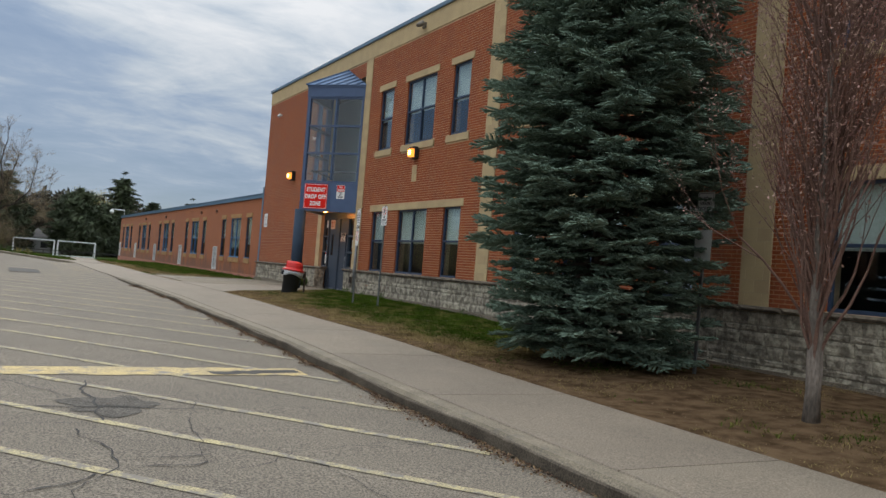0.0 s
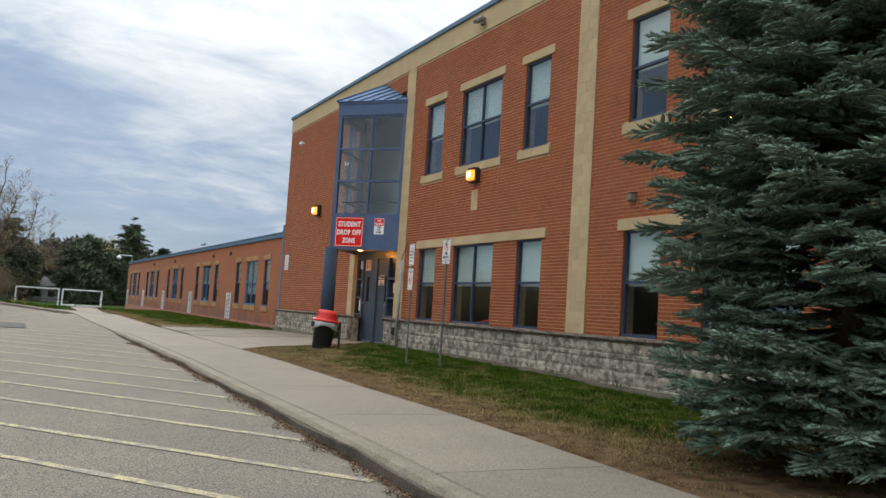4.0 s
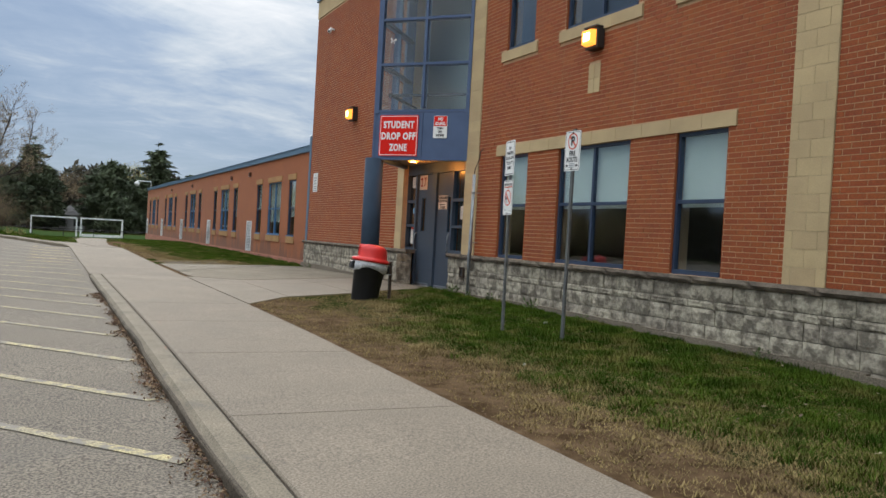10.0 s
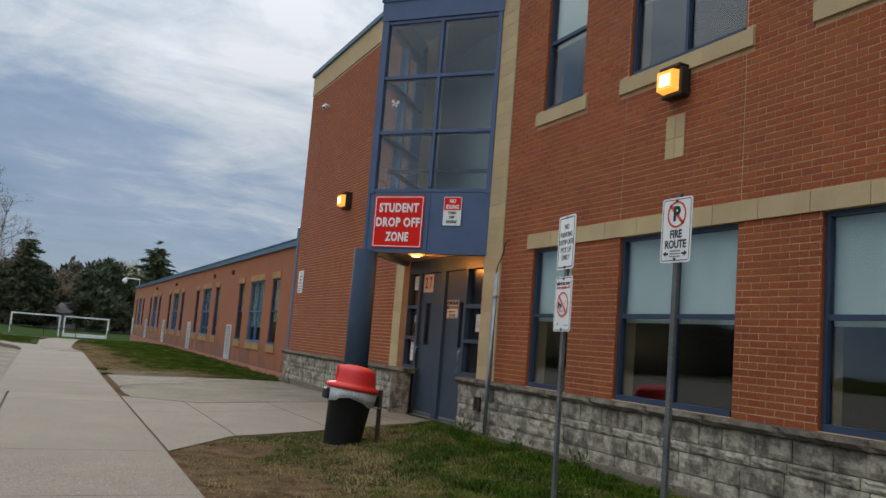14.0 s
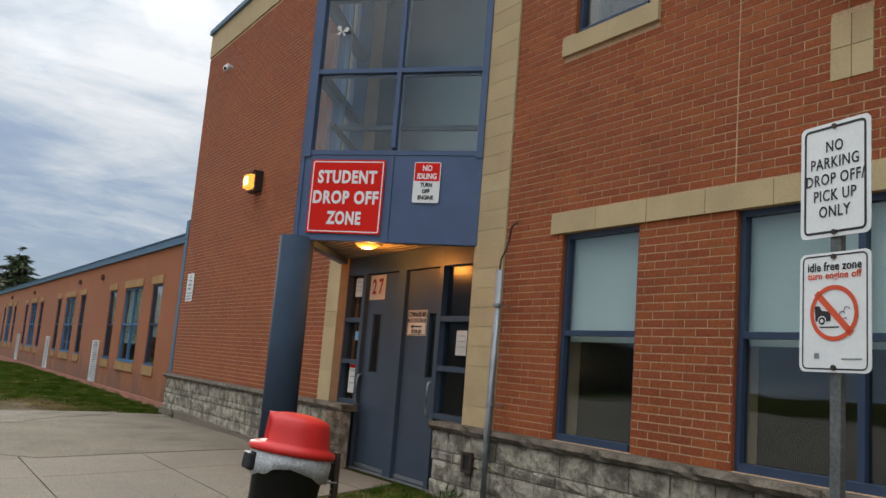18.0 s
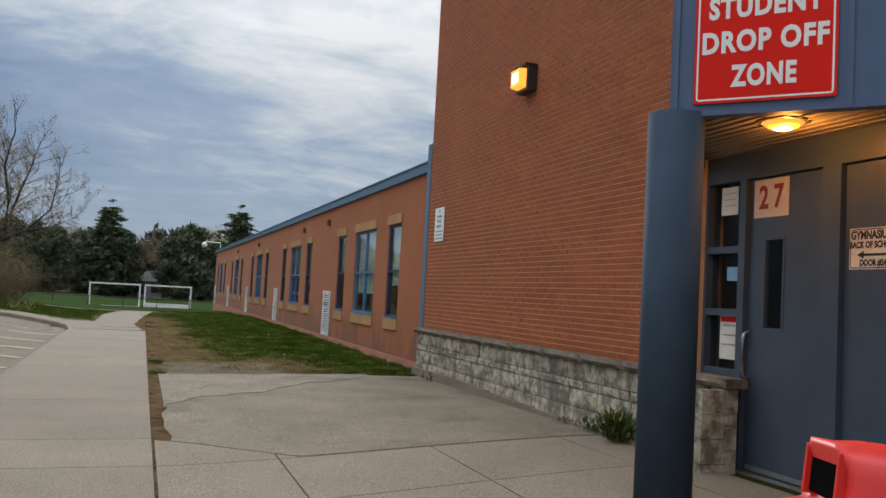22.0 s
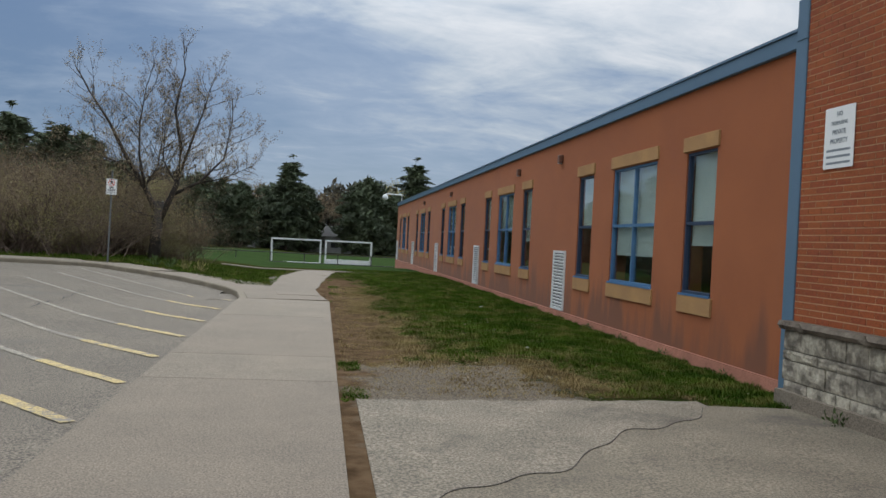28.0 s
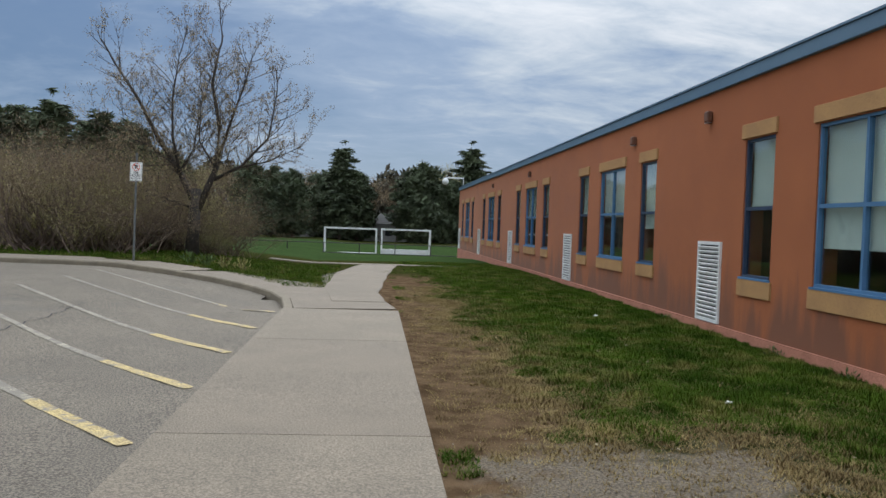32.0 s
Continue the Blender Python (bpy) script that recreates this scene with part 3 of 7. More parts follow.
box(bm, F + 0.30, 24, south, south + 0.3, 0.3, 8.95)
box(bm, 23.7, 24, south + 0.3, north - 0.3, 0.3, 8.95)
wall_back = solid("wall_back", bm, M_BRICK, "plain brick walls that close the school block", "wall", "structure")
bm = bmesh.new()
box(bm, F + 0.31, 23.69, south + 0.31, north - 0.31, 8.6, 8.9)
roof_main = solid("roof", bm, M_ROOM, "flat roof over the two-storey block", "roof", "structure")
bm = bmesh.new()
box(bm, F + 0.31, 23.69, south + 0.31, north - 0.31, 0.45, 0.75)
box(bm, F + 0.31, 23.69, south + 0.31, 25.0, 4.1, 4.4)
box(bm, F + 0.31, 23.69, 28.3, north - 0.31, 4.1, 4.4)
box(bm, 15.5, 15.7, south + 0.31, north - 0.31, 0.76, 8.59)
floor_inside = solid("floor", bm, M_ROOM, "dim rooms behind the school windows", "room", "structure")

# parapet band, coping, pilasters of buff block
bm = bmesh.new()
wall_cells(bm, F - 0.02, F + 0.0045, south, north, 8.42, 8.95, [])
band = solid("band", bm, M_BLOCK, "buff block band below the roof edge", "wall band", "structure")
bm = bmesh.new()
box(bm, F - 0.07, F + 0.36, south - 0.05, north + 0.06, 8.95, 9.07, 0.01)
box(bm, F + 0.36, 24.05, north - 0.34, north + 0.06, 8.95, 9.07, 0.01)
coping = solid("coping", bm, M_FASCIA, "blue metal coping on the roof edge", "coping", "structure")

# low wing
W_END, W_TOP = 82.5, 4.34
wing_spans, vents = [], []
for k in range(5):
    s = 37.85 + 9.3 * k
    wing_spans += [(s, s + 0.88, 1.58, 3.50, 1), (s + 1.9, s + 3.76, 1.58, 3.50, 2), (s + 4.8, s + 5.66, 1.58, 3.50, 1)]
    vents.append(s + 6.3)
bm = wall_cells(bmesh.new(), W, W + 0.3, north + 0.02, W_END, 0.82, W_TOP, [s[:4] for s in wing_spans])
box(bm, W + 0.3, 24, W_END - 0.3, W_END, 0.3, W_TOP)
box(bm, 23.7, 24, north + 0.02, W_END - 0.3, 0.3, W_TOP)
wall_wing = solid("wall_wing", bm, M_STUCCO, "orange stucco wall of the low wing", "wall", "structure")
bm = bmesh.new()
box(bm, W - 0.03, W + 0.3, north + 0.05, W_END, -0.3, 0.818)
foundation = solid("foundation", bm, M_PINK, "pink painted concrete foundation strip", "foundation", "structure")
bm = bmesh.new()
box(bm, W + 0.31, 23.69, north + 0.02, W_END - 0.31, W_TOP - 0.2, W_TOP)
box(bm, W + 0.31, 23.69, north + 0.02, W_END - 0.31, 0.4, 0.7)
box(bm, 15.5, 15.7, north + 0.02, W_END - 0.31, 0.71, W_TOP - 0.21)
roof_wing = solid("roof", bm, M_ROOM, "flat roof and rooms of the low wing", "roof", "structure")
bm = bmesh.new()
box(bm, W - 0.06, W + 0.4, north + 0.10, W_END + 0.06, W_TOP, W_TOP + 0.18, 0.01)
box(bm, W - 0.08, W + 0.4, north + 0.10, W_END + 0.08, W_TOP + 0.18, W_TOP + 0.21)
fascia = solid("fascia", bm, M_FASCIA, "blue-grey metal fascia on the wing roof", "fascia", "structure")


# ---------- windows ----------
counter = [0]


def window(x, y0, y1, z0, z1, mull, blind, frame_mat, label, depth=0.045, rail=0.5, fw=0.055):
    """A sash window in the wall plane x: frame, middle rail, panes of glass, a roller blind behind the upper sash."""
    counter[0] += 1
    w = thing("window_%d" % counter[0], (x + depth, (y0 + y1) / 2, z0), label, "window", "school windows", "structure")
    hw, h = (y1 - y0) / 2, z1 - z0
    bm = bmesh.new()
    box(bm, 0, 0.07, -hw, -hw + fw, 0, h)
    box(bm, 0, 0.07, hw - fw, hw, 0, h)
    box(bm, 0.001, 0.069, -hw + fw, hw - fw, h - fw, h)
    box(bm, -0.02, 0.07, -hw + fw, hw - fw, 0, fw * 1.3)
    part("window_frame", bm, frame_mat, w)
    zr = h * rail
    bm = bmesh.new()
    box(bm, 0.005, 0.065, -hw + fw, hw - fw, zr - 0.024, zr + 0.024)
    part("rail", bm, frame_mat, w)
    cols = [(-hw + fw, hw - fw)]
    if mull == 2:
        bm = bmesh.new()
        box(bm, 0.004, 0.066, -0.024, 0.024, fw * 1.3, zr - 0.024)
        box(bm, 0.004, 0.066, -0.024, 0.024, zr + 0.024, h - fw)
        part("mullion", bm, frame_mat, w)
        cols = [(-hw + fw, -0.024), (0.024, hw - fw)]
    for a, b in cols:
        for c, d, s in ((fw * 1.3, zr - 0.024, 0.045), (zr + 0.024, h - fw, 0.03)):
            bm = bmesh.new()
            box(bm, s, s + 0.006, a, b, c, d)
            p = part("pane", bm, M_GLASS, w)
            p.visible_shadow = False
    if blind:
        for a, b in cols:
            low = h - fw - (h - zr) * blind
            bm = bmesh.new()
            box(bm, 0.10, 0.104, a - 0.02, b + 0.02, low, h - 0.02)
            box(bm, 0.095, 0.109, a - 0.02, b + 0.02, low - 0.025, low)
            part("blind", bm, M_BLIND, w, "pale roller blind")
    return w


for a, b in spans:
    for z0, z1 in (LOW, UP):
        bm = bmesh.new()
        box(bm, F + 0.006, F + 0.044, a, a + 0.005, z0, z1)
        box(bm, F + 0.006, F + 0.044, b - 0.005, b, z0, z1)
        solid("reveal", bm, M_BRICK, "red brick sides of a window opening", "window reveal", "structure")
random.seed(4)
for k, (a, b) in enumerate(spans):
    n = 2 if b - a > 1.2 else 1
    window(F, a, b, *LOW, n, 1.0, M_BLUE_WINDOW, "blue-framed lower window with a pale blind half down", rail=0.512, fw=0.046)
    window(F, a, b, *UP, n, random.choice((1.0, 0.98, 0.55)), M_BLUE_WINDOW, "blue-framed upper window with a pale blind", rail=0.52, fw=0.048)
for a, b, c, d, n in wing_spans:
    window(W, a, b, c, d, n, random.choice((1.25, 1.0, 0.9, 1.45)), M_BLUE_LIGHT if n == 2 else M_BLUE_WINDOW, "wing window in a light blue frame with a blind" if n == 2 else "narrow wing window in a blue frame with a blind", depth=0.022, fw=0.036)


# ---------- masonry of the brick front ----------
PILASTERS = ((24.53, 25.05), (28.15, 28.53), (16.60, 17.17), (8.48, 9.05))
LINTELS = ((17.98, 23.84), (9.92, 15.78), (1.81, 7.67))
BRICK_S = 3.0
blocked = [(a, b, 1.4, 8.5) for a, b in PILASTERS]
blocked += [(a, b, 3.36, 3.553) for a, b in LINTELS]
blocked += [(a, b, *LOW) for a, b in spans] + [(a, b, *UP) for a, b in spans]
blocked += [(a - 0.13, b + 0.13, 7.17, 7.36) for a, b in spans] + [(a - 0.13, b + 0.13, 5.08, 5.27) for a, b in spans]
blocked += [(DOOR[0], DOOR[1], 0.3, TOWER[3])]
TILE = (20.80, 21.10, 4.15, 4.60)
blocked.append(TILE)
COURSE, BL, JT = 0.0667, 0.202, 0.0110
JOINTS = (19.97, 21.83)       # vertical movement joints in the brickwork
near_bricks, far_bricks = [], []
z, row = 1.505, 0
while z + COURSE < 8.43:
    zt = z + COURSE - JT
    cutsy = [BRICK_S, north]
    for h in blocked:
        if h[2] < zt - 0.012 and h[3] > z + 0.012:
            cutsy += [h[0], h[1]]
    cutsy = sorted(set(c for c in cutsy if BRICK_S <= c <= north))
    for a, b in zip(cutsy, cutsy[1:]):
        c = (a + b) / 2
        if any(h[0] < c < h[1] and h[2] < zt - 0.012 and h[3] > z + 0.012 for h in blocked):
            continue
        marks = [a] + [j for j in JOINTS if a < j < b and z > 3.5] + [b]
        for s, e in zip(marks, marks[1:]):
            k = math.floor((s - 0.1065 * (row % 2)) / 0.213)
            while True:
                p, q = k * 0.213 + 0.1065 * (row % 2), (k + 1) * 0.213 + 0.1065 * (row % 2) - JT
                k += 1
                if p >= e:
                    break
                p, q = max(p, s + (0.008 if s in JOINTS else 0)), min(q, e - (0.008 if e in JOINTS else 0))
                if q - p < 0.008:
                    continue
                full = abs(q - p - BL) < 0.002
                (near_bricks if full and 28.75 < p < 31.3 and 1.5 < z < 3.15 else far_bricks).append((p, q, z, zt))
    z += COURSE
    row += 1
if len(near_bricks) > 290:
    far_bricks += near_bricks[290:]
    near_bricks = near_bricks[:290]
fb = np.array(far_bricks)
nb = len(fb)
jx = np.random.uniform(-0.0012, 0.0012, nb)
V = np.zeros((nb, 8, 3))
x_front, x_back = F + jx, np.full(nb, F + 0.005)
for i, (xx, yi, zi) in enumerate(((x_back, 0, 2), (x_back, 1, 2), (x_back, 1, 3), (x_back, 0, 3), (x_front, 0, 2), (x_front, 1, 2), (x_front, 1, 3), (x_front, 0, 3))):
    V[:, i, 0], V[:, i, 1], V[:, i, 2] = xx, fb[:, yi], fb[:, zi]
quad = np.array(((4, 7, 6, 5), (0, 4, 5, 1), (1, 5, 6, 2), (2, 6, 7, 3), (3, 7, 4, 0)))
Q = (quad[None] + 8 * np.arange(nb)[:, None, None]).reshape(-1, 4)


def mesh_arrays(name, verts, faces, mat, smooth=False):
    """A mesh straight from arrays of vertices and of faces with equal numbers of corners."""
    me = bpy.data.meshes.new(name)
    k = faces.shape[1]
    me.vertices.add(len(verts))
    me.vertices.foreach_set("co", np.ascontiguousarray(verts, dtype=np.float32).ravel())
    me.loops.add(faces.size)
    me.loops.foreach_set("vertex_index", np.ascontiguousarray(faces, dtype=np.int32).ravel())
    me.polygons.add(len(faces))
    me.polygons.foreach_set("loop_start", np.arange(0, faces.size, k, dtype=np.int32))
    me.update(calc_edges=True)
    me.validate()
    me.materials.append(mat)
    me.shade_smooth() if smooth else me.shade_flat()
    return me


tagged(part("bricks", mesh_arrays("bricks", V.reshape(-1, 3), Q, M_BRICK), None, wall_west), kind="stuff")
bm = bmesh.new()
box(bm, 0, 0.0055, 0, BL, 0, COURSE - JT)
brick_mesh = finish(bm, "brick", M_BRICK_ONE)
for p, q, z0, z1 in near_bricks:
    o = part("brick", brick_mesh, None, wall_west)
    o.location = (F + random.uniform(-0.001, 0.001), p, z0)


bm = bmesh.new()
box(bm, 0, 0.05, 0, 1, 0, 1)
buff_mesh = finish(bm, "block", M_BLOCK)


def buff(name, parent, y0, y1, z0, z1, proud=0.02):
    o = part(name, buff_mesh, None, parent)
    o.location, o.scale = (F - proud, y0, z0), (1, y1 - y0, z1 - z0)
    return o


M_BUFF_MORTAR = material("buff_mortar", (0.52, 0.41, 0.24), None, 0.95, 3, 80, 0.3)
for a, b in PILASTERS:
    col = thing("pilaster", (0, 0, 0), "buff concrete block pilaster on the brick front", "pilaster", "buff pilasters", "structure")
    bm = bmesh.new()
    box(bm, F - 0.0165, F + 0.004, a + 0.001, b - 0.001, 1.502, 8.42)
    part("mortar", bm, M_BUFF_MORTAR, col)
    zz, k = 1.505, 0
    while zz < 8.40:
        zt = min(zz + 0.2, 8.42) - 0.008
        cut = () if b - a < 0.54 else ((a + b) / 2,) if k % 2 else (a + (b - a) * 0.22, a + (b - a) * 0.80)
        edges = (a, *cut, b)
        for s, e in zip(edges, edges[1:]):
            buff("block", col, s + 0.004, e - 0.004, zz, zt, 0.02 + random.uniform(-0.0015, 0.0015))
        zz, k = zz + 0.2, k + 1
lin = thing("lintel_band", (0, 0, 0), "buff stone lintel band over the lower windows", "lintel", "buff lintels", "structure")
for a, b in LINTELS:
    n = 10
    for k in range(n):
        buff("block", lin, a + (b - a) * k / n + 0.003, a + (b - a) * (k + 1) / n - 0.003, 3.362, 3.55, 0.022)
for a, b in spans:
    n = 3 if b - a > 1.2 else 2
    hd = thing("window_surround", (0, 0, 0), "buff stone lintel and sill of an upper window", "lintel", "upper window surrounds", "structure")
    for k in range(n):
        s, e = a - 0.13 + (b - a + 0.26) * k / n, a - 0.13 + (b - a + 0.26) * (k + 1) / n
        buff("lintel", hd, s + 0.002, e - 0.002, 7.172, 7.356, 0.022)
        buff("sill", hd, s + 0.002, e - 0.002, 5.085, 5.266, 0.035)
tl = thing("date_tile", (0, 0, 0), "plain buff stone tiles set in the brickwork", "tile", kind="structure")
for y0, y1 in ((TILE[0] + 0.004, 20.947), (20.953, TILE[1] - 0.004)):
    buff("block", tl, y0, y1, TILE[2] + 0.004, 4.372, 0.006)
    buff("block", tl, y0, y1, 4.378, TILE[3] - 0.004, 0.006)

# split-faced stone base, with a rough cap
rng = random.Random(11)


def rough_block(name, mat, nu, nv, amount, seed):
    """A unit block whose front is broken stone."""
    r = random.Random(seed)
    bm = bmesh.new()
    g = []
    for i in range(nu + 1):
        for j in range(nv + 1):
            u, v = i / nu, j / nv
            edge = min(u, 1 - u, v, 1 - v)
            x = 0 if edge < 0.01 else -amount * r.uniform(0.25, 1.0)
            g.append(bm.verts.new((x, u, v)))
    for i in range(nu):
        for j in range(nv):
            a = i * (nv + 1) + j
            bm.faces.new((g[a], g[a + 1], g[a + nv + 2], g[a + nv + 1]))
    back = [bm.verts.new((0.1, u, v)) for u, v in ((0, 0), (1, 0), (1, 1), (0, 1))]
    idx = [[g[i * (nv + 1)] for i in range(nu + 1)], [g[nu * (nv + 1) + j] for j in range(nv + 1)], [g[i * (nv + 1) + nv] for i in range(nu, -1, -1)], [g[j] for j in range(nv, -1, -1)]]
    for k in range(4):
        bm.faces.new(idx[k] + [back[(k + 1) % 4], back[k]])
    return finish(bm, name, mat)


stone_meshes = [rough_block("stone", M_STONE, 6, 4, 0.017, 20 + k) for k in range(14)]
cap_meshes = [rough_block("cap", M_CAP, 9, 2, 0.022, 60 + k) for k in range(5)]
BASE_X = F - 0.10
for a, b in ((3.0, 14.0), (14.0, 25.45), (27.52, north)):
    base_wall = thing("stone_base", (0, 0, 0), "grey split-faced stone base course under the brick front", "stone wall", "stone base walls", "structure")
    bm = bmesh.new()
    box(bm, BASE_X + 0.02, F + 0.012, a + 0.02, b - 0.012, 0.2, 1.40)
    part("core", bm, M_STONE_MORTAR, base_wall)
    for zt, hh in ((1.415, 0.20), (1.215, 0.10), (1.115, 0.20), (0.915, 0.20), (0.715, 0.10), (0.615, 0.20), (0.415, 0.2)):
        y = a - rng.uniform(0, 0.3)
        while y < b:
            ln = rng.choice((0.20, 0.30, 0.40, 0.40, 0.45))
            s, e = max(y, a), min(y + ln, b)
            y += ln
            if e - s < 0.08 or zt < lawn_z(10.2, (s + e) / 2) - 0.02:
                continue
            o = part("stone", rng.choice(stone_meshes), None, base_wall)
            o.location, o.scale = (BASE_X + rng.uniform(-0.006, 0.006), s + 0.005, zt - hh + 0.005), (1, e - s - 0.010, hh - 0.010)
    y = a - 0.02
    while y < b + 0.03:
        ln = min(rng.uniform(0.75, 1.0), b + (0.03 if b != 14.0 else -0.02) - y)
        if ln < 0.2:
            break
        o = part("cap", rng.choice(cap_meshes), None, base_wall)
        o.location, o.scale = (BASE_X - 0.045, y, 1.42), (2.2, ln - 0.006, 0.082)
        y += ln
    # returns at the doorway
    for yy, sgn in ((b, 1),) if b == 25.45 else ((a, -1),) if a > 27 else ():
        for zt in (1.415, 1.207, 1.004, 0.80):
            o = part("stone", rng.choice(stone_meshes), None, base_wall)
            o.matrix_local = Matrix.Translation((F + 0.16 if sgn > 0 else BASE_X, yy - sgn * 0.012, zt - 0.2)) @ pose(0, 0, 0, 0, 0, -90 * sgn) @ Matrix.Diagonal((0.5, 0.25, 0.195, 1))
foot = bmesh.new()
for a, b in ((3.0, 25.40), (28.2, north)):
    ys = np.linspace(a, b, int((b - a) / 0.5) + 2)
    for s, e in zip(ys, ys[1:]):
        box(foot, BASE_X - 0.07, BASE_X + 0.05, s, e, 0.1, lawn_z(10.2, s) + 0.055 + 0.10 * smooth01(s, 29, 35) + 0.045 * smooth01(s, 9, 12) * (1 - smooth01(s, 20, 24)) + random.uniform(-0.01, 0.01))
footing = solid("footing", foot, M_CONCRETE, "pale concrete footing along the stone base", "footing", "structure")

# corner trim between brick block and wing
bm = bmesh.new()
box(bm, F - 0.012, W + 0.02, north + 0.004, north + 0.20, 0.75, W_TOP + 0.02)
box(bm, F - 0.02, W + 0.35, north + 0.004, north + 0.19, W_TOP + 0.02, W_TOP + 0.45, 0.01)
trim = solid("trim", bm, M_FASCIA, "blue-grey metal trim where wing meets brick", "trim", "structure")

# buff surrounds of the wing windows
for a, b, c, d, n in wing_spans:
    sr = thing("window_surround", (0, 0, 0), "buff stucco head and apron of a wing window", "lintel", "wing window surrounds", "structure")
    bm = bmesh.new()
    box(bm, W - 0.03, W + 0.02, a - 0.06, b + 0.08, d + 0.015, d + 0.215, 0.004)
    part("head", bm, M_STUCCO_BUFF, sr)
    bm = bmesh.new()
    box(bm, W - 0.03, W + 0.02, a - 0.06, b + 0.05, c - 0.25, c - 0.015, 0.004)
    part("apron", bm, M_STUCCO_BUFF, sr)
    bm = bmesh.new()
    box(bm, W - 0.035, W + 0.05, a - 0.01, b + 0.01, c - 0.015, c + 0.012)
    part("sill", bm, M_BLUE_LIGHT, sr)

# white louvred wall vents
for y in vents:
    v = thing("wall_vent", (W, y, 0.84), "white metal louvred vent in the wing wall", "vent", "wall vents")
    bm = bmesh.new()
    for b4 in ((0, 0.05, 0, 1.22), (0.79, 0.84, 0, 1.22), (0.05, 0.79, 0, 0.05), (0.05, 0.79, 1.17, 1.22)):
        box(bm, -0.035, 0.01, *b4)
    part("vent_frame", bm, M_WHITE, v)
    bm = bmesh.new()
    box(bm, -0.008, -0.004, 0.05, 0.79, 0.05, 1.17)
    part("backing", bm, M_BLACK, v)
    for k in range(17):
        bm = bmesh.new()
        box(bm, -0.012, 0.012, 0.05, 0.79, -0.019, 0.019)
        o = part("slat", bm, M_WHITE, v)
        o.matrix_local = pose(-0.020, 0, 0.085 + k * 0.065, 0, -32, 0)


# ---------- entrance bay ----------
M_GLASS_BAY = glass_material("bay_glass", (0.92, 0.965, 0.975), base=0.055)
A, P0, P1 = Vector((8.95, 26.6)), Vector((10.33, 25.02)), Vector((10.33, 28.18))
bay = thing("entrance_bay", (0, 0, 0), "blue metal glazed corner bay over the school entrance", "bay window", kind="structure")


def on_face(p, q, bm):
    """Lays a face drawn in (along, out, up) onto the upright plane from p to q."""
    d = (q - p).normalized()
    m = Matrix(((d.x, d.y, 0, p.x), (d.y, -d.x, 0, p.y), (0, 0, 1, 0), (0, 0, 0, 1)))
    bmesh.ops.transform(bm, matrix=m, verts=bm.verts)
    return bm


LEN = (P0 - A).length
for p, q, flip in ((A, P0, 1), (P1, A, 1)):
    bm = bmesh.new()
    for u0, u1 in ((0.0, 0.10), (LEN - 0.07, LEN)):
        box(bm, u0, u1, -0.10, 0.02, 4.30, 7.20)
    part("post", on_face(p, q, bm), M_BLUE, bay)
    bm = bmesh.new()
    box(bm, LEN / 2, LEN / 2 + 0.05, -0.08, 0.010, 4.41, 7.14)
    part("mullion", on_face(p, q, bm), M_BLUE, bay)
    for zc in (4.355, 5.31, 6.23, 7.17):
        bm = bmesh.new()
        box(bm, 0.10, LEN - 0.07, -0.08, 0.006, zc - 0.030, zc + 0.022)
        part("transom", on_face(p, q, bm), M_BLUE, bay)
    for u0, u1 in ((0.10, LEN / 2), (LEN / 2 + 0.05, LEN - 0.07)):
        for z0, z1 in ((4.377, 5.280), (5.332, 6.200), (6.252, 7.140)):
            bm = bmesh.new()
            box(bm, u0, u1, -0.035, -0.028, z0, z1)
            o = part("pane", on_face(p, q, bm), M_GLASS_BAY, bay)
            o.visible_shadow = False
    bm = bmesh.new()
    box(bm, -0.02, LEN, -0.09, 0.0, 3.35, 4.32)
    part("spandrel", on_face(p, q, bm), M_BLUE, bay)
    bm = bmesh.new()
    for u in (0.0, LEN / 2 + 0.02, LEN - 0.03):
        box(bm, u, u + 0.035, 0.0, 0.014, 3.36, 4.318)
    box(bm, 0.0, LEN, 0.0, 0.012, 3.35, 3.38)
    part("cover_strip", on_face(p, q, bm), M_BLUE, bay)
    bm = bmesh.new()
    box(bm, -0.03, LEN + 0.02, -0.10, 0.03, 7.20, 7.55)
    box(bm, -0.05, LEN + 0.02, -0.10, 0.05, 7.53, 7.59)
    part("header", on_face(p, q, bm), M_BLUE, bay)
# hipped metal roof with standing seams
bm = bmesh.new()
a3, b3, c3 = Vector((A.x - 0.12, A.y, 7.60)), Vector((P0.x, P0.y - 0.10, 7.60)), Vector((P1.x, P1.y + 0.10, 7.60))
pk = Vector((10.33, 26.6, 8.36))
v = [bm.verts.new(t) for t in (a3, b3, c3, pk)]
bm.faces.new((v[0], v[1], v[3]))
bm.faces.new((v[2], v[0], v[3]))
bm.faces.new((v[0], v[2], v[1]))
bay_roof = part("roof", bm, M_BLUE_ROOF, bay)
for e in (b3, c3):
    for k in range(1, 6):
        s = a3.lerp(e, k / 6)
        t = pk.lerp(e, max(0.0, (k - 0.0) / 6)) if k > 0 else pk
        bm = bmesh.new()
        tube(bm, [s + Vector((0, 0, 0.015)), t + Vector((-0.01, 0, 0.015))], 0.022, 4)
        part("seam", bm, M_SEAM, bay_roof)
bm = bmesh.new()
tube(bm, [a3 + Vector((0, 0, 0.01)), pk + Vector((0, 0, 0.01))], 0.035, 6)
part("ridge", bm, M_SEAM, bay_roof)
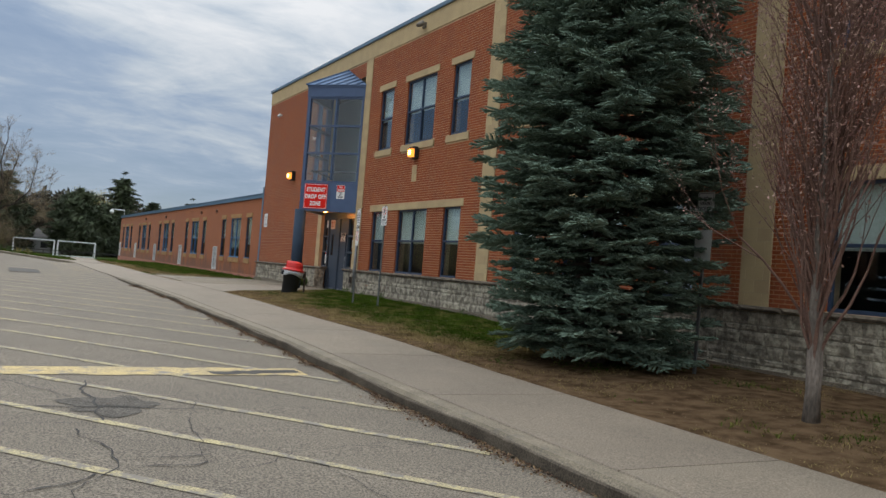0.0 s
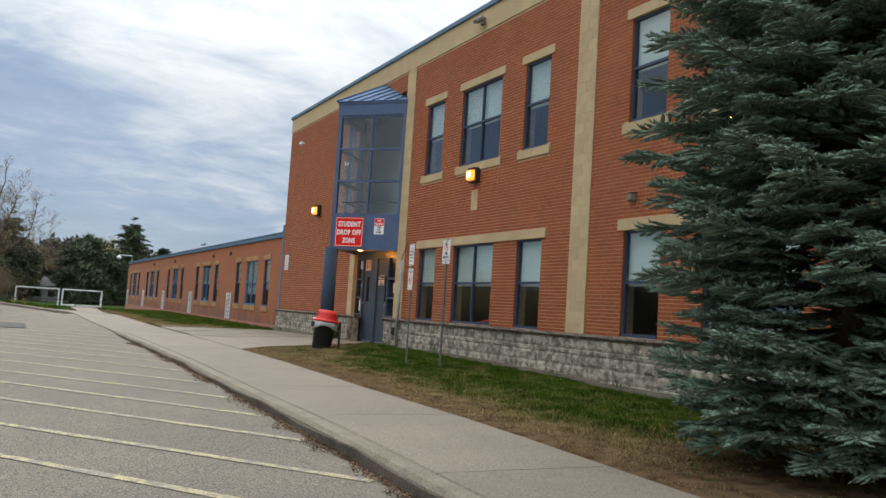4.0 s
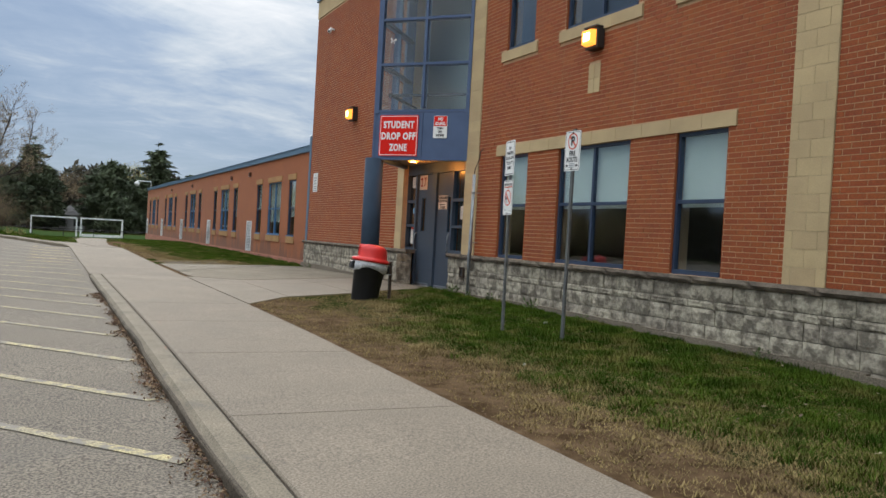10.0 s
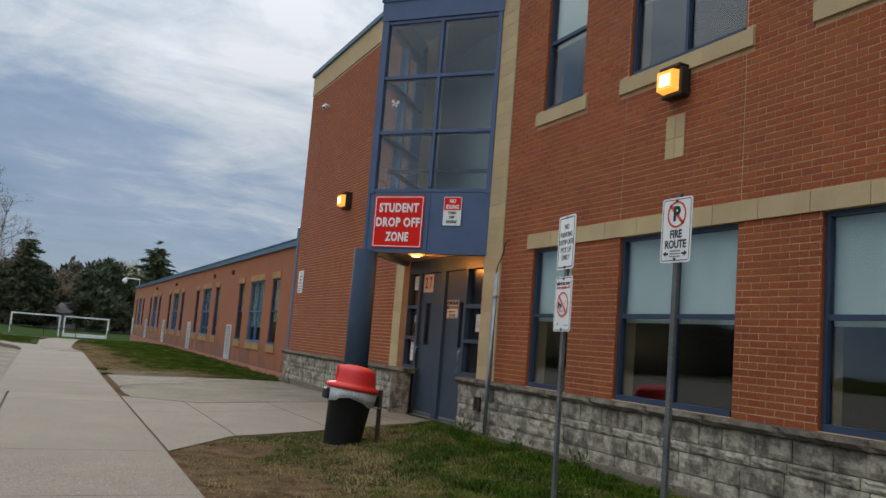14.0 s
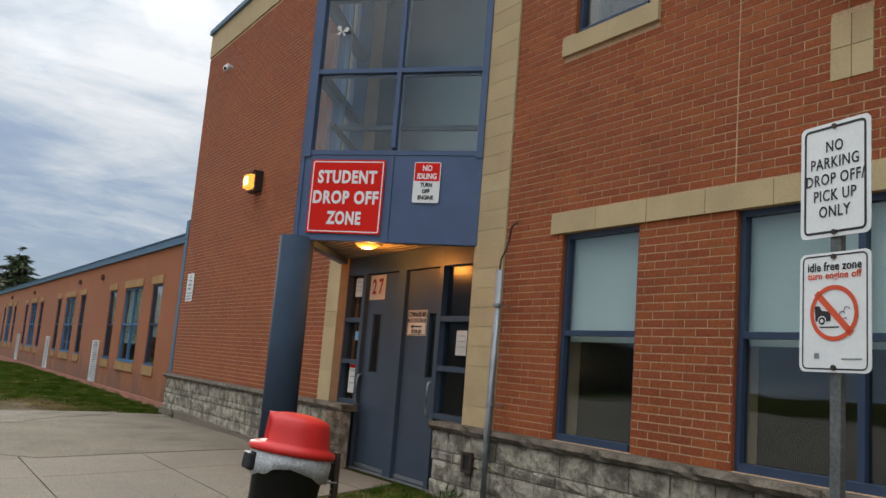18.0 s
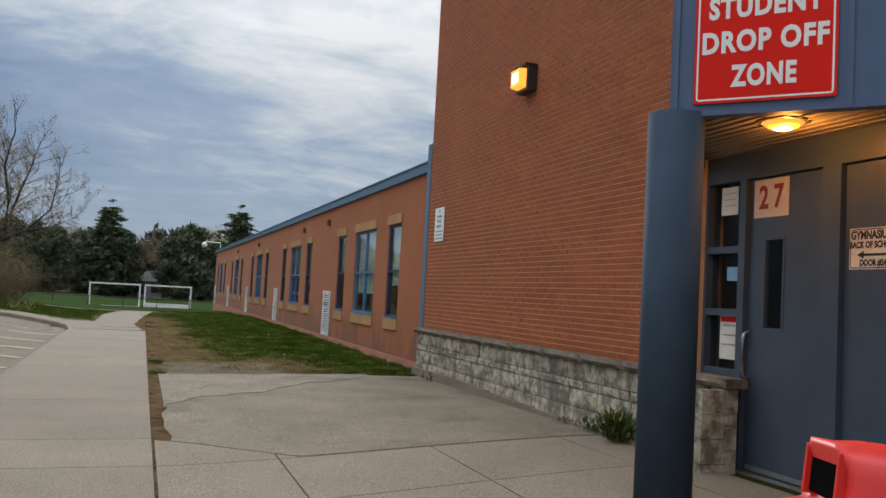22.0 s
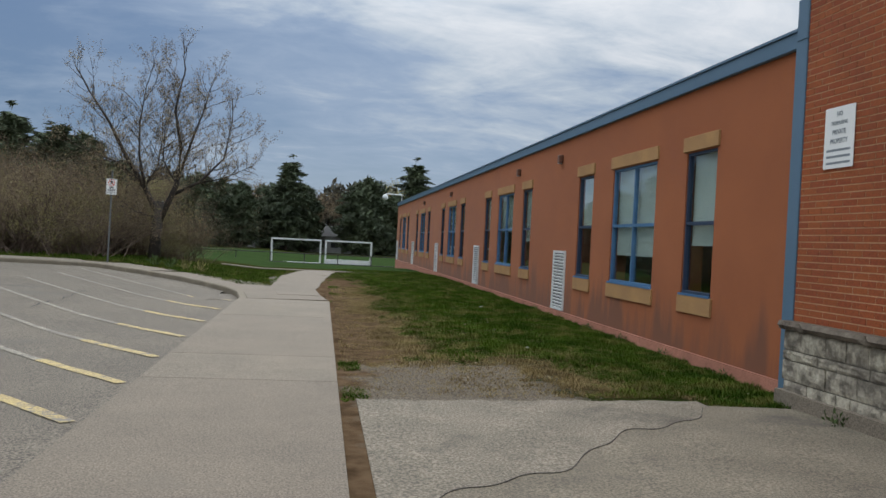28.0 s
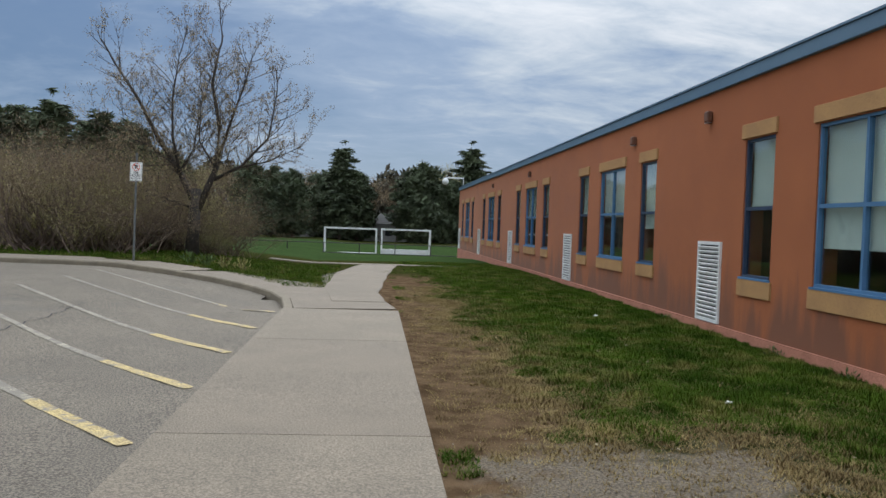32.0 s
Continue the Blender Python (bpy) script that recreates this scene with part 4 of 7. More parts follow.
# soffit, with its round lamp
bm = bmesh.new()
tri = [(A.x + 0.06, A.y), (P0.x, P0.y + 0.08), (F + 0.2, P0.y + 0.08), (F + 0.2, P1.y - 0.08), (P1.x, P1.y - 0.08)]
lo, hi = [bm.verts.new((x, y, 3.43)) for x, y in tri], [bm.verts.new((x, y, 3.50)) for x, y in tri]
bm.faces.new(lo[::-1])
bm.faces.new(hi)
for k in range(5):
    bm.faces.new((lo[k], lo[(k + 1) % 5], hi[(k + 1) % 5], hi[k]))
M_SOFFIT = material("soffit_metal", (0.19, 0.168, 0.135), (0.15, 0.132, 0.106), 0.6, 2, 60, 0.1)
soffit = solid("soffit", bm, M_SOFFIT, "pale metal soffit over the entrance", "soffit", "structure")
bm = bmesh.new()
for k in range(13):
    xr = 9.12 + 0.1 * k
    half = min(1.48, (xr - 9.03) * 1.13)
    box(bm, xr - 0.006, xr + 0.006, 26.6 - half, 26.6 + half, 3.418, 3.429)
part("slat", bm, M_SOFFIT, soffit)
# inside the bay: deep frame members, handrails, a landing and a pale back wall
M_RAIL = material("dark_handrail", (0.03, 0.035, 0.045), None, 0.5, 4, 60, 0.05)
# lighter copy of the bay blue: daylight on the inner posts, put into colour
M_LIT_POST_BLUE = material("lit_post_blue", (0.12, 0.19, 0.30), (0.10, 0.16, 0.26), 0.5, 3, 90, 0.05)
M_PALE_WALL = material("pale_inner_wall", (0.38, 0.445, 0.45), (0.34, 0.40, 0.405), 0.9, 1, 40, 0.1)
for p, q in ((A, P0), (P1, A)):
    for zc in (5.31, 6.23, 7.17):
        bm = bmesh.new()
        box(bm, 0.10, LEN - 0.07, -0.15, -0.081, zc - 0.035, zc + 0.030)
        # the darker window blue paints the shade under these beams
        part("inner_beam", on_face(p, q, bm), M_BLUE_WINDOW, bay)
    bm = bmesh.new()
    box(bm, LEN / 2 - 0.005, LEN / 2 + 0.055, -0.14, -0.081, 4.41, 7.12)
    part("inner_post", on_face(p, q, bm), M_LIT_POST_BLUE, bay)
    bm = bmesh.new()
    box(bm, 0.16, LEN - 0.10, -0.30, -0.25, 4.69, 4.745)
    part("handrail", on_face(p, q, bm), M_RAIL, bay)
bm = bmesh.new()
box(bm, 10.16, 10.36, P1.y - 0.22, P1.y - 0.10, 4.33, 7.5)
part("inner_column", bm, M_BLUE, bay)
bm = bmesh.new()
v = [(A.x + 0.1, A.y), (P0.x, P0.y + 0.12), (11.4, P0.y + 0.12), (11.4, P1.y - 0.12), (P1.x, P1.y - 0.12)]
fl = [bm.verts.new((x, y, 4.31)) for x, y in v]
bm.faces.new(fl)
bmesh.ops.solidify(bm, geom=bm.faces[:], thickness=0.02)
part("landing", bm, M_ROOM, bay)
bm = bmesh.new()
box(bm, 11.40, 11.50, P0.y - 0.6, P1.y + 2.6, 4.33, 7.85)
part("inner_wall", bm, M_PALE_WALL, bay)
bm = bmesh.new()
for sx in (-1, 1):
    for wz, wx, uz in ((0.060, 0.075, 0.058), (-0.034, 0.052, -0.045)):
        vs = [bm.verts.new(c) for c in ((0, -0.001, 0), (sx * wx * 0.5, -0.001, wz * 1.15), (sx * wx, -0.001, uz), (sx * wx * 0.85, -0.001, uz * 0.25))]
        bm.faces.new(vs)
butterfly = part("sticker", bm, M_WHITE, bay, "white butterfly-shaped window sticker")
butterfly.matrix_local = Matrix.Translation((A.x + (P0.x - A.x) * 0.16 - 0.004, A.y + (P0.y - A.y) * 0.16, 5.78)) @ pose(0, 0, 0, 0, 12, math.degrees(math.atan2(P0.y - A.y, P0.x - A.x)))
bm = bmesh.new()
cyl(bm, 0, 0, 0, 2.78, 0.19, seg=32)
cyl(bm, 0, 0, 0, 0.03, 0.205, seg=32)
column = tagged(part("column", bm, M_BLUE_DARK, None, smooth=False), "dark blue painted steel column under the entrance bay", "column", kind="structure")
column.data.shade_smooth()
column.location = (9.0, 26.62, 0.60)

# ---------- doors ----------
DX = 10.50
frame_e = thing("door_frame", (DX, 0, 0), "dark blue steel entrance frame with sidelights", "door frame", kind="structure")
bm = bmesh.new()
for y0, y1 in ((25.05, 25.12), (25.78, 25.86), (27.62, 27.70), (28.12, 28.18)):
    box(bm, -0.05, 0.09, y0, y1, 0.72 if 25.5 < y0 < 27.65 else 1.5, 3.43)
box(bm, -0.048, 0.088, 25.12, 28.12, 3.20, 3.43)
part("frame", bm, M_DOOR_BLUE, frame_e)
for y0, y1 in ((25.12, 25.78), (27.70, 28.12)):
    for zc in (1.53, 2.05, 2.60):
        bm = bmesh.new()
        box(bm, -0.045, 0.085, y0, y1, zc - 0.03, zc + 0.03)
        part("sidelight_rail", bm, M_DOOR_BLUE, frame_e)
    for z0, z1 in ((1.56, 2.02), (2.08, 2.57), (2.63, 3.20)):
        bm = bmesh.new()
        box(bm, 0.02, 0.027, y0, y1, z0, z1)
        o = part("pane", bm, M_GLASS_DOOR, frame_e)
        o.visible_shadow = False
bm = bmesh.new()
box(bm, -0.05, 0.09, 26.60, 26.78, 0.72, 3.20)
part("centre_post", bm, M_DOOR_BLUE, frame_e)
bm = bmesh.new()
box(bm, -0.10, 0.20, 25.45, 27.6, 0.60, 0.735)
part("threshold", bm, M_GREY_METAL, frame_e)
for k, (y0, y1, vis) in enumerate(((26.785, 27.615, (27.22, 27.42)), (25.865, 26.595, (25.92, 26.08)))):
    d = thing("door_%d" % (k + 1), (DX, 0, 0), "closed dark blue steel school door with a narrow window", "door", "entrance doors", "structure")
    bm = wall_cells(bmesh.new(), 0.0, 0.045, y0, y1, 0.745, 3.19, [(vis[0], vis[1], 1.94, 2.67)])
    part("leaf", bm, M_DOOR_BLUE, d)
    bm = bmesh.new()
    box(bm, 0.02, 0.026, vis[0], vis[1], 1.94, 2.67)
    part("pane", bm, M_GLASS_DOOR, d).visible_shadow = False
    bm = bmesh.new()
    for a, b in ((vis[0] - 0.02, vis[0]), (vis[1], vis[1] + 0.02)):
        box(bm, -0.006, 0.0, a, b, 1.92, 2.69)
    part("bead", bm, M_DOOR_BLUE, d)
    bm = bmesh.new()
    hy = y1 - 0.035 if k == 0 else y0 + 0.03
    tube(bm, [(-0.005, hy, 1.50), (-0.06, hy, 1.52), (-0.075, hy, 1.57), (-0.075, hy, 1.83), (-0.06, hy, 1.88), (-0.005, hy, 1.90)], 0.014, 8)
    part("door_handle", bm, M_GREY_METAL, d, "chrome pull handle", smooth=True)
    bm = bmesh.new()
    box(bm, -0.012, 0.0, y0 + 0.03, y1 - 0.03, 0.75, 0.79)
    part("weather_strip", bm, M_GREY_METAL, d)


# ---------- signs ----------
def text_mesh(body, size, mat, align="CENTER", width=1.0, bold=0.020, fit=None, gap=1.0):
    """Lettering as a flat mesh; fit gives the width and height of the whole word."""
    c = bpy.data.curves.new("text", "FONT")
    c.body, c.size, c.align_x, c.align_y, c.extrude = body, size, align, "CENTER", 0.0008
    c.offset = size * bold
    c.resolution_u = 3
    c.space_character = gap
    o = bpy.data.objects.new("text", c)
    me = bpy.data.meshes.new_from_object(o)
    bpy.data.objects.remove(o)
    if fit:
        xs_, ys_ = [v.co.x for v in me.vertices], [v.co.y for v in me.vertices]
        for v in me.vertices:
            v.co.x = (v.co.x - (min(xs_) + max(xs_)) / 2) * fit[0] / (max(xs_) - min(xs_))
            v.co.y = (v.co.y - (min(ys_) + max(ys_)) / 2) * fit[1] / (max(ys_) - min(ys_))
    else:
        for v in me.vertices:
            v.co.x *= width
    me.materials.clear()
    me.materials.append(mat)
    return me


def put(name, me, parent, u, v, out, label=""):
    """A flat mesh drawn in x, y onto a sign face whose own axes are u (along), v (up), and out."""
    o = part(name, me, None, parent, label)
    o.matrix_local = Matrix(((1, 0, 0, u), (0, 0, -1, -out), (0, 1, 0, v), (0, 0, 0, 1)))
    return o


def plate(w, h, t=0.004, r=0.02, seg=4):
    """A thin plate with rounded corners in x, z, facing -y."""
    bm = bmesh.new()
    pts = []
    for cx, cz, a0 in ((w / 2 - r, h / 2 - r, 0), (-w / 2 + r, h / 2 - r, 90), (-w / 2 + r, -h / 2 + r, 180), (w / 2 - r, -h / 2 + r, 270)):
        for k in range(seg + 1):
            a = radians(a0 + 90 * k / seg)
            pts.append((cx + r * math.cos(a), cz + r * math.sin(a)))
    f, b = [bm.verts.new((x, -t / 2, z)) for x, z in pts], [bm.verts.new((x, t / 2, z)) for x, z in pts]
    bm.faces.new(f)
    bm.faces.new(b[::-1])
    for k in range(len(pts)):
        bm.faces.new((f[k], b[k], b[(k + 1) % len(pts)], f[(k + 1) % len(pts)]))
    return bm


def outline(w, h, line, t=0.001, r=0.022, seg=4):
    """A painted border line with rounded corners in x, z, facing -y."""
    bm = bmesh.new()
    loops = []
    for q in (0.0, line):
        a, b, rr_ = w / 2 - q, h / 2 - q, max(r - q, 0.003)
        pts = [(cx * (a - rr_) + rr_ * math.cos(radians(a0 + 90 * k / seg)), cz * (b - rr_) + rr_ * math.sin(radians(a0 + 90 * k / seg))) for cx, cz, a0 in ((1, 1, 0), (-1, 1, 90), (-1, -1, 180), (1, -1, 270)) for k in range(seg + 1)]
        loops.append([bm.verts.new((x, -t, z)) for x, z in pts])
    o, i = loops
    for k in range(len(o)):
        bm.faces.new((o[k], i[k], i[(k + 1) % len(o)], o[(k + 1) % len(o)]))
    return bm


def bar(w, h, t=0.001):
    bm = bmesh.new()
    box(bm, -w / 2, w / 2, -t, 0, -h / 2, h / 2)
    return bm


def at(o, u, v, out):
    o.matrix_local = Matrix.Translation((u, -out, v))
    return o


def ring(r0, r1, mat, seg=32):
    bm = bmesh.new()
    a = [bm.verts.new((r0 * math.cos(2 * math.pi * k / seg), r0 * math.sin(2 * math.pi * k / seg), 0)) for k in range(seg)]
    b = [bm.verts.new((r1 * math.cos(2 * math.pi * k / seg), r1 * math.sin(2 * math.pi * k / seg), 0)) for k in range(seg)]
    for k in range(seg):
        bm.faces.new((a[k], b[k], b[(k + 1) % seg], a[(k + 1) % seg]))
    w = r0 * 0.085
    q = [bm.verts.new(p) for p in ((-r0 * 0.74 - w, r0 * 0.74 - w, 0), (-r0 * 0.74 + w, r0 * 0.74 + w, 0), (r0 * 0.74 + w, -r0 * 0.74 + w, 0), (r0 * 0.74 - w, -r0 * 0.74 - w, 0))]
    bm.faces.new(q)
    return finish(bm, "prohibition_ring", mat)


M_RING = material("sign_ring_red", (0.70, 0.085, 0.03), None, 0.45, 3, 60, 0.0)
face_d = (P0 - A).normalized()
face_rz = math.degrees(math.atan2(face_d.y, face_d.x))


def on_bay(u, z):
    p = A + face_d * (LEN * u)
    return (p.x - face_d.y * -0.016, p.y - face_d.x * 0.016, z)


s1 = thing("drop_off_sign", on_bay(0.275, 3.845), "red sign with white capitals on the entrance bay", "sign", rz=face_rz)
part("panel", plate(0.875, 0.835, 0.006, 0.02), M_SIGN_RED, s1)
at(part("border", outline(0.84, 0.80, 0.012), M_SIGN_WHITE, s1), 0, 0, 0.003)
for k, (word, wide) in enumerate((("STUDENT", 0.70), ("DROP OFF", 0.775), ("ZONE", 0.405))):
    put("lettering", text_mesh(word, 0.218, M_SIGN_WHITE, bold=0.042, fit=(wide, 0.152), gap=1.12), s1, 0, 0.222 - 0.232 * k, 0.0045)
s2 = thing("idling_sign", on_bay(0.715, 4.02), "red and white no idling sign on the entrance bay", "sign", rz=face_rz)
part("panel", plate(0.30, 0.45, 0.005, 0.02), M_SIGN_WHITE, s2)
at(part("red_field", bar(0.28, 0.20), M_SIGN_RED, s2), 0, 0.115, 0.003)
for k, (word, size, m) in enumerate((("NO", 0.085, M_SIGN_WHITE), ("IDLING", 0.085, M_SIGN_WHITE), ("TURN", 0.062, M_INK), ("OFF", 0.062, M_INK), ("ENGINE", 0.062, M_INK))):
    put("lettering", text_mesh(word, size, m, width=0.80, bold=0.04), s2, 0, (0.155, 0.065, -0.03, -0.10, -0.17)[k], 0.0045)

M_PAPER = material("paper", (0.68, 0.66, 0.60), None, 0.8, 5, 60, 0.02)
M_NUMBER = material("number_red", (0.33, 0.045, 0.022), None, 0.7, 4, 60, 0.0)
M_PAPER_PINK = material("paper_pink", (0.66, 0.56, 0.46), None, 0.8, 5, 60, 0.02)


def paper(name, x, y, z, w, h, mat, label):
    t = thing(name, (x, y, z), label, "notice", rz=-90)
    part("sheet", plate(w, h, 0.002, 0.005), mat, t)
    return t


n1 = paper("door_number", DX - 0.004, 27.37, 3.02, 0.40, 0.32, M_PAPER_PINK, "pale paper with a red door number on blue steel")
put("lettering", text_mesh("2 7", 0.27, M_NUMBER, width=0.80, bold=0.03), n1, 0, 0, 0.003)
n2 = paper("gym_notice", DX - 0.004, 26.34, 2.56, 0.42, 0.30, M_PAPER, "white notice with an arrow on the blue door")
for k, (word, size) in enumerate((("GYMNASIUMS", 0.084), ("BACK OF SCHOOL", 0.066), ("DOOR #24", 0.064))):
    put("lettering", text_mesh(word, size, M_INK, width=0.74, bold=0.04), n2, 0, (0.095, 0.025, -0.105)[k], 0.003)
at(part("arrow", bar(0.20, 0.018), M_INK, n2), 0.01, -0.045, 0.002)
bm = bmesh.new()
v = [bm.verts.new(p) for p in ((-0.14, -0.001, 0), (-0.08, -0.001, 0.03), (-0.08, -0.001, -0.03))]
bm.faces.new(v)
at(part("arrow_head", bm, M_INK, n2), 0, -0.045, 0.002)
at(part("border", outline(0.405, 0.285, 0.007), M_INK, n2), 0, 0, 0.001)
M_CARD_BLUE = material("blue_card", (0.20, 0.42, 0.62), None, 0.7, 5, 60, 0.0)
for y, z, w, h in ((27.90, 3.04, 0.22, 0.25), (27.82, 2.39, 0.18, 0.12), (27.86, 1.83, 0.24, 0.38), (25.42, 2.34, 0.20, 0.27)):
    nt = paper("notice", DX + 0.012, y, z, w, h, M_CARD_BLUE if h < 0.15 else M_PAPER, "small blue card behind the sidelight glass" if h < 0.15 else "white printed notice behind the sidelight glass")
    if h > 0.35:
        at(part("header_bar", bar(w * 0.9, h * 0.12), M_SIGN_RED, nt), 0, h * 0.42, 0.0015)
    for k in range(3):
        at(part("print_line", bar(w * 0.7, h * 0.03), M_GREY_METAL, nt), 0, h * (0.28 - 0.22 * k), 0.0015)
ws = thing("wall_sign", (F - 0.012, 35.12, 3.29), "white notice board with grey print on the brick wall", "sign", rz=-90)
part("panel", plate(0.45, 0.58, 0.006, 0.01), M_SIGN_WHITE, ws)
for k, (word, size) in enumerate((("NO", 0.065), ("TRESPASSING", 0.05), ("PRIVATE", 0.065), ("PROPERTY", 0.065))):
    put("lettering", text_mesh(word, size, M_GREY_METAL, width=0.85), ws, 0, 0.22 - 0.085 * k, 0.0045)
for k in range(3):
    at(part("print_line", bar(0.36, 0.022), M_GREY_METAL, ws), 0, -0.12 - 0.06 * k, 0.003)


def post_mesh(h):
    """A galvanised U-channel post."""
    bm = bmesh.new()
    box(bm, -0.023, 0.023, 0.0, 0.006, -0.3, h)
    box(bm, -0.023, -0.018, 0.006, 0.026, -0.3, h)
    box(bm, 0.018, 0.023, 0.006, 0.026, -0.3, h)
    return bm


def sign_post(x, y, h, label, lean=0.0, rz=-90):
    g = lawn_z(x, y) if x > 5.8 else walk_z(x, y)
    t = thing("sign_post", (x, y, g), label, "sign post", "sign posts")
    t.matrix_world = pose(x, y, g, 0, lean, rz)
    part("post", post_mesh(h), M_POST, t)
    return t


def bolts(t, zs, out):
    for z in zs:
        bm = bmesh.new()
        cyl(bm, 0, 0, 0, 0.006, 0.011, seg=10)
        o = part("bolt", bm, M_RUST, t)
        o.matrix_local = Matrix.Translation((0, -out, z)) @ pose(0, 0, 0, 90)


def fire_route(t, g, z0):
    p = part("sign_panel", plate(0.32, 0.48, 0.004, 0.025), M_SIGN_WHITE, t)
    at(p, 0, z0, 0.006)
    o = part("border", outline(0.295, 0.455, 0.006), M_INK, p)
    at(o, 0, 0, 0.002)
    put("prohibition_ring", ring(0.10, 0.084, M_RING), p, 0, 0.115, 0.0038)
    put("lettering", text_mesh("P", 0.145, M_INK, bold=0.04), p, 0, 0.115, 0.0045)
    put("lettering", text_mesh("FIRE", 0.082, M_INK, width=0.85, bold=0.03), p, 0, -0.033, 0.0035)
    put("lettering", text_mesh("ROUTE", 0.082, M_INK, width=0.85, bold=0.03), p, 0, -0.108, 0.0035)
    for s in (-1, 1):
        bm = bmesh.new()
        v = [bm.verts.new(q) for q in ((s * 0.13, -0.001, 0), (s * 0.095, -0.001, 0.022), (s * 0.095, -0.001, 0.008), (s * 0.07, -0.001, 0.008), (s * 0.07, -0.001, -0.008), (s * 0.095, -0.001, -0.008), (s * 0.095, -0.001, -0.022))]
        bm.faces.new(v)
        at(part("arrow", bm, M_INK, p), 0, -0.175, 0.003)
    for k in range(3):
        at(part("print_line", bar(0.11, 0.010), M_GREY_METAL, p), 0, -0.155 - 0.02 * k, 0.003)
    bolts(t, (z0 + 0.215, z0 - 0.215), 0.009)


g1 = lawn_z(8.55, 18.81)
f1 = sign_post(8.55, 18.81, 3.2 - g1, "fire route no parking sign on a galvanised steel post", 0.6)
fire_route(f1, g1, 2.935 - g1)
g2 = lawn_z(8.28, 19.78)
f2 = sign_post(8.28, 19.78, 3.108 - g2, "steel post with drop off and idle free zone signs", -0.5, -98)
p = at(part("sign_panel", plate(0.31, 0.45, 0.004, 0.025), M_SIGN_WHITE, f2), 0, 2.888 - g2, 0.006)
at(part("border", outline(0.276, 0.422, 0.010), M_INK, p), 0, 0, 0.002)
for k, word in enumerate(("NO", "PARKING", "DROP OFF/", "PICK UP", "ONLY")):
    put("lettering", text_mesh(word, 0.062, M_INK, width=0.78, bold=0.008, gap=1.10), p, 0, 0.128 - 0.064 * k, 0.0035)
p = at(part("sign_panel", plate(0.31, 0.45, 0.004, 0.025), M_SIGN_WHITE, f2), 0, 2.378 - g2, 0.006)
at(part("border", outline(0.284, 0.432, 0.006), M_INK, p), 0, 0, 0.002)
put("lettering", text_mesh("idle free zone", 0.040, M_INK, fit=(0.235, 0.034), gap=1.06), p, 0, 0.172, 0.0035)
put("lettering", text_mesh("turn engine off", 0.038, M_RING, fit=(0.235, 0.036), gap=1.06), p, 0, 0.134, 0.0035)
put("prohibition_ring", ring(0.105, 0.088, M_RING), p, 0, -0.005, 0.0045)
bm = bmesh.new()
v = [bm.verts.new((x, -0.001, z)) for x, z in ((-0.086, 0.022), (-0.064, 0.022), (-0.052, 0.004), (-0.022, 0.001), (-0.014, -0.010), (-0.014, -0.034), (-0.026, -0.036), (-0.080, -0.036))]
bm.faces.new(v)
at(part("car_mark", bm, M_INK, p), 0, 0, 0.0025)
for rad, m_, lift in ((0.019, M_SIGN_WHITE, 0.0027), (0.015, M_INK, 0.0029), (0.007, M_SIGN_WHITE, 0.0031)):
    bm = bmesh.new()
    bmesh.ops.create_circle(bm, cap_ends=True, segments=18, radius=rad, matrix=Matrix.Translation((-0.052, -0.001, -0.034)) @ pose(0, 0, 0, 90))
    at(part("wheel_mark", bm, m_, p), 0, 0, lift)
at(part("road_mark", bar(0.085, 0.005), M_INK, p), -0.02, -0.058, 0.0025)
for x, z, rad in ((0.018, -0.026, 0.010), (0.036, -0.012, 0.013), (0.056, 0.004, 0.014), (0.048, -0.034, 0.011)):
    bm = bmesh.new()
    arc = [(x + q * math.cos(radians(a)), z + q * math.sin(radians(a))) for q in (rad, rad - 0.003) for a in range(20, 201, 30)]
    v = [bm.verts.new((x_, -0.001, z_)) for x_, z_ in arc]
    for k in range(6):
        bm.faces.new((v[k], v[k + 1], v[k + 8], v[k + 7]))
    at(part("smoke_mark", bm, M_INK, p), 0, 0, 0.0025)
at(part("print_mark", bar(0.022, 0.020), M_GREY_METAL, p), -0.075, -0.165, 0.0025)
at(part("print_line", bar(0.085, 0.006), M_GREY_METAL, p), 0.075, -0.175, 0.0025)
bolts(f2, (3.095 - g2, 2.68 - g2, 2.585 - g2, 2.17 - g2), 0.009)
g3 = lawn_z(8.6, 8.21)
f3 = sign_post(8.6, 8.21, 3.05 - g3, "post with a drop off sign among the spruce branches", 0.4)
p = at(part("sign_panel", plate(0.30, 0.46, 0.004, 0.025), M_SIGN_WHITE, f3), 0, 2.81 - g3, 0.006)
at(part("border", outline(0.275, 0.435, 0.007), M_INK, p), 0, 0, 0.002)
for k, word in enumerate(("NO", "PARKING", "DROP OFF/", "PICK UP", "ONLY")):
    put("lettering", text_mesh(word, 0.066, M_INK, width=0.80), p, 0, 0.14 - 0.07 * k, 0.0035)
p = at(part("sign_panel", plate(0.30, 0.46, 0.004, 0.025), M_SIGN_WHITE, f3), 0, 2.28 - g3, 0.006)
g4 = walk_z(-0.78, 54.05)
f4 = sign_post(-0.78, 54.05, 3.75 - g4, "far fire route sign on a thin steel post at the path", 0.5, -8)
fire_route(f4, g4, 3.27 - g4)

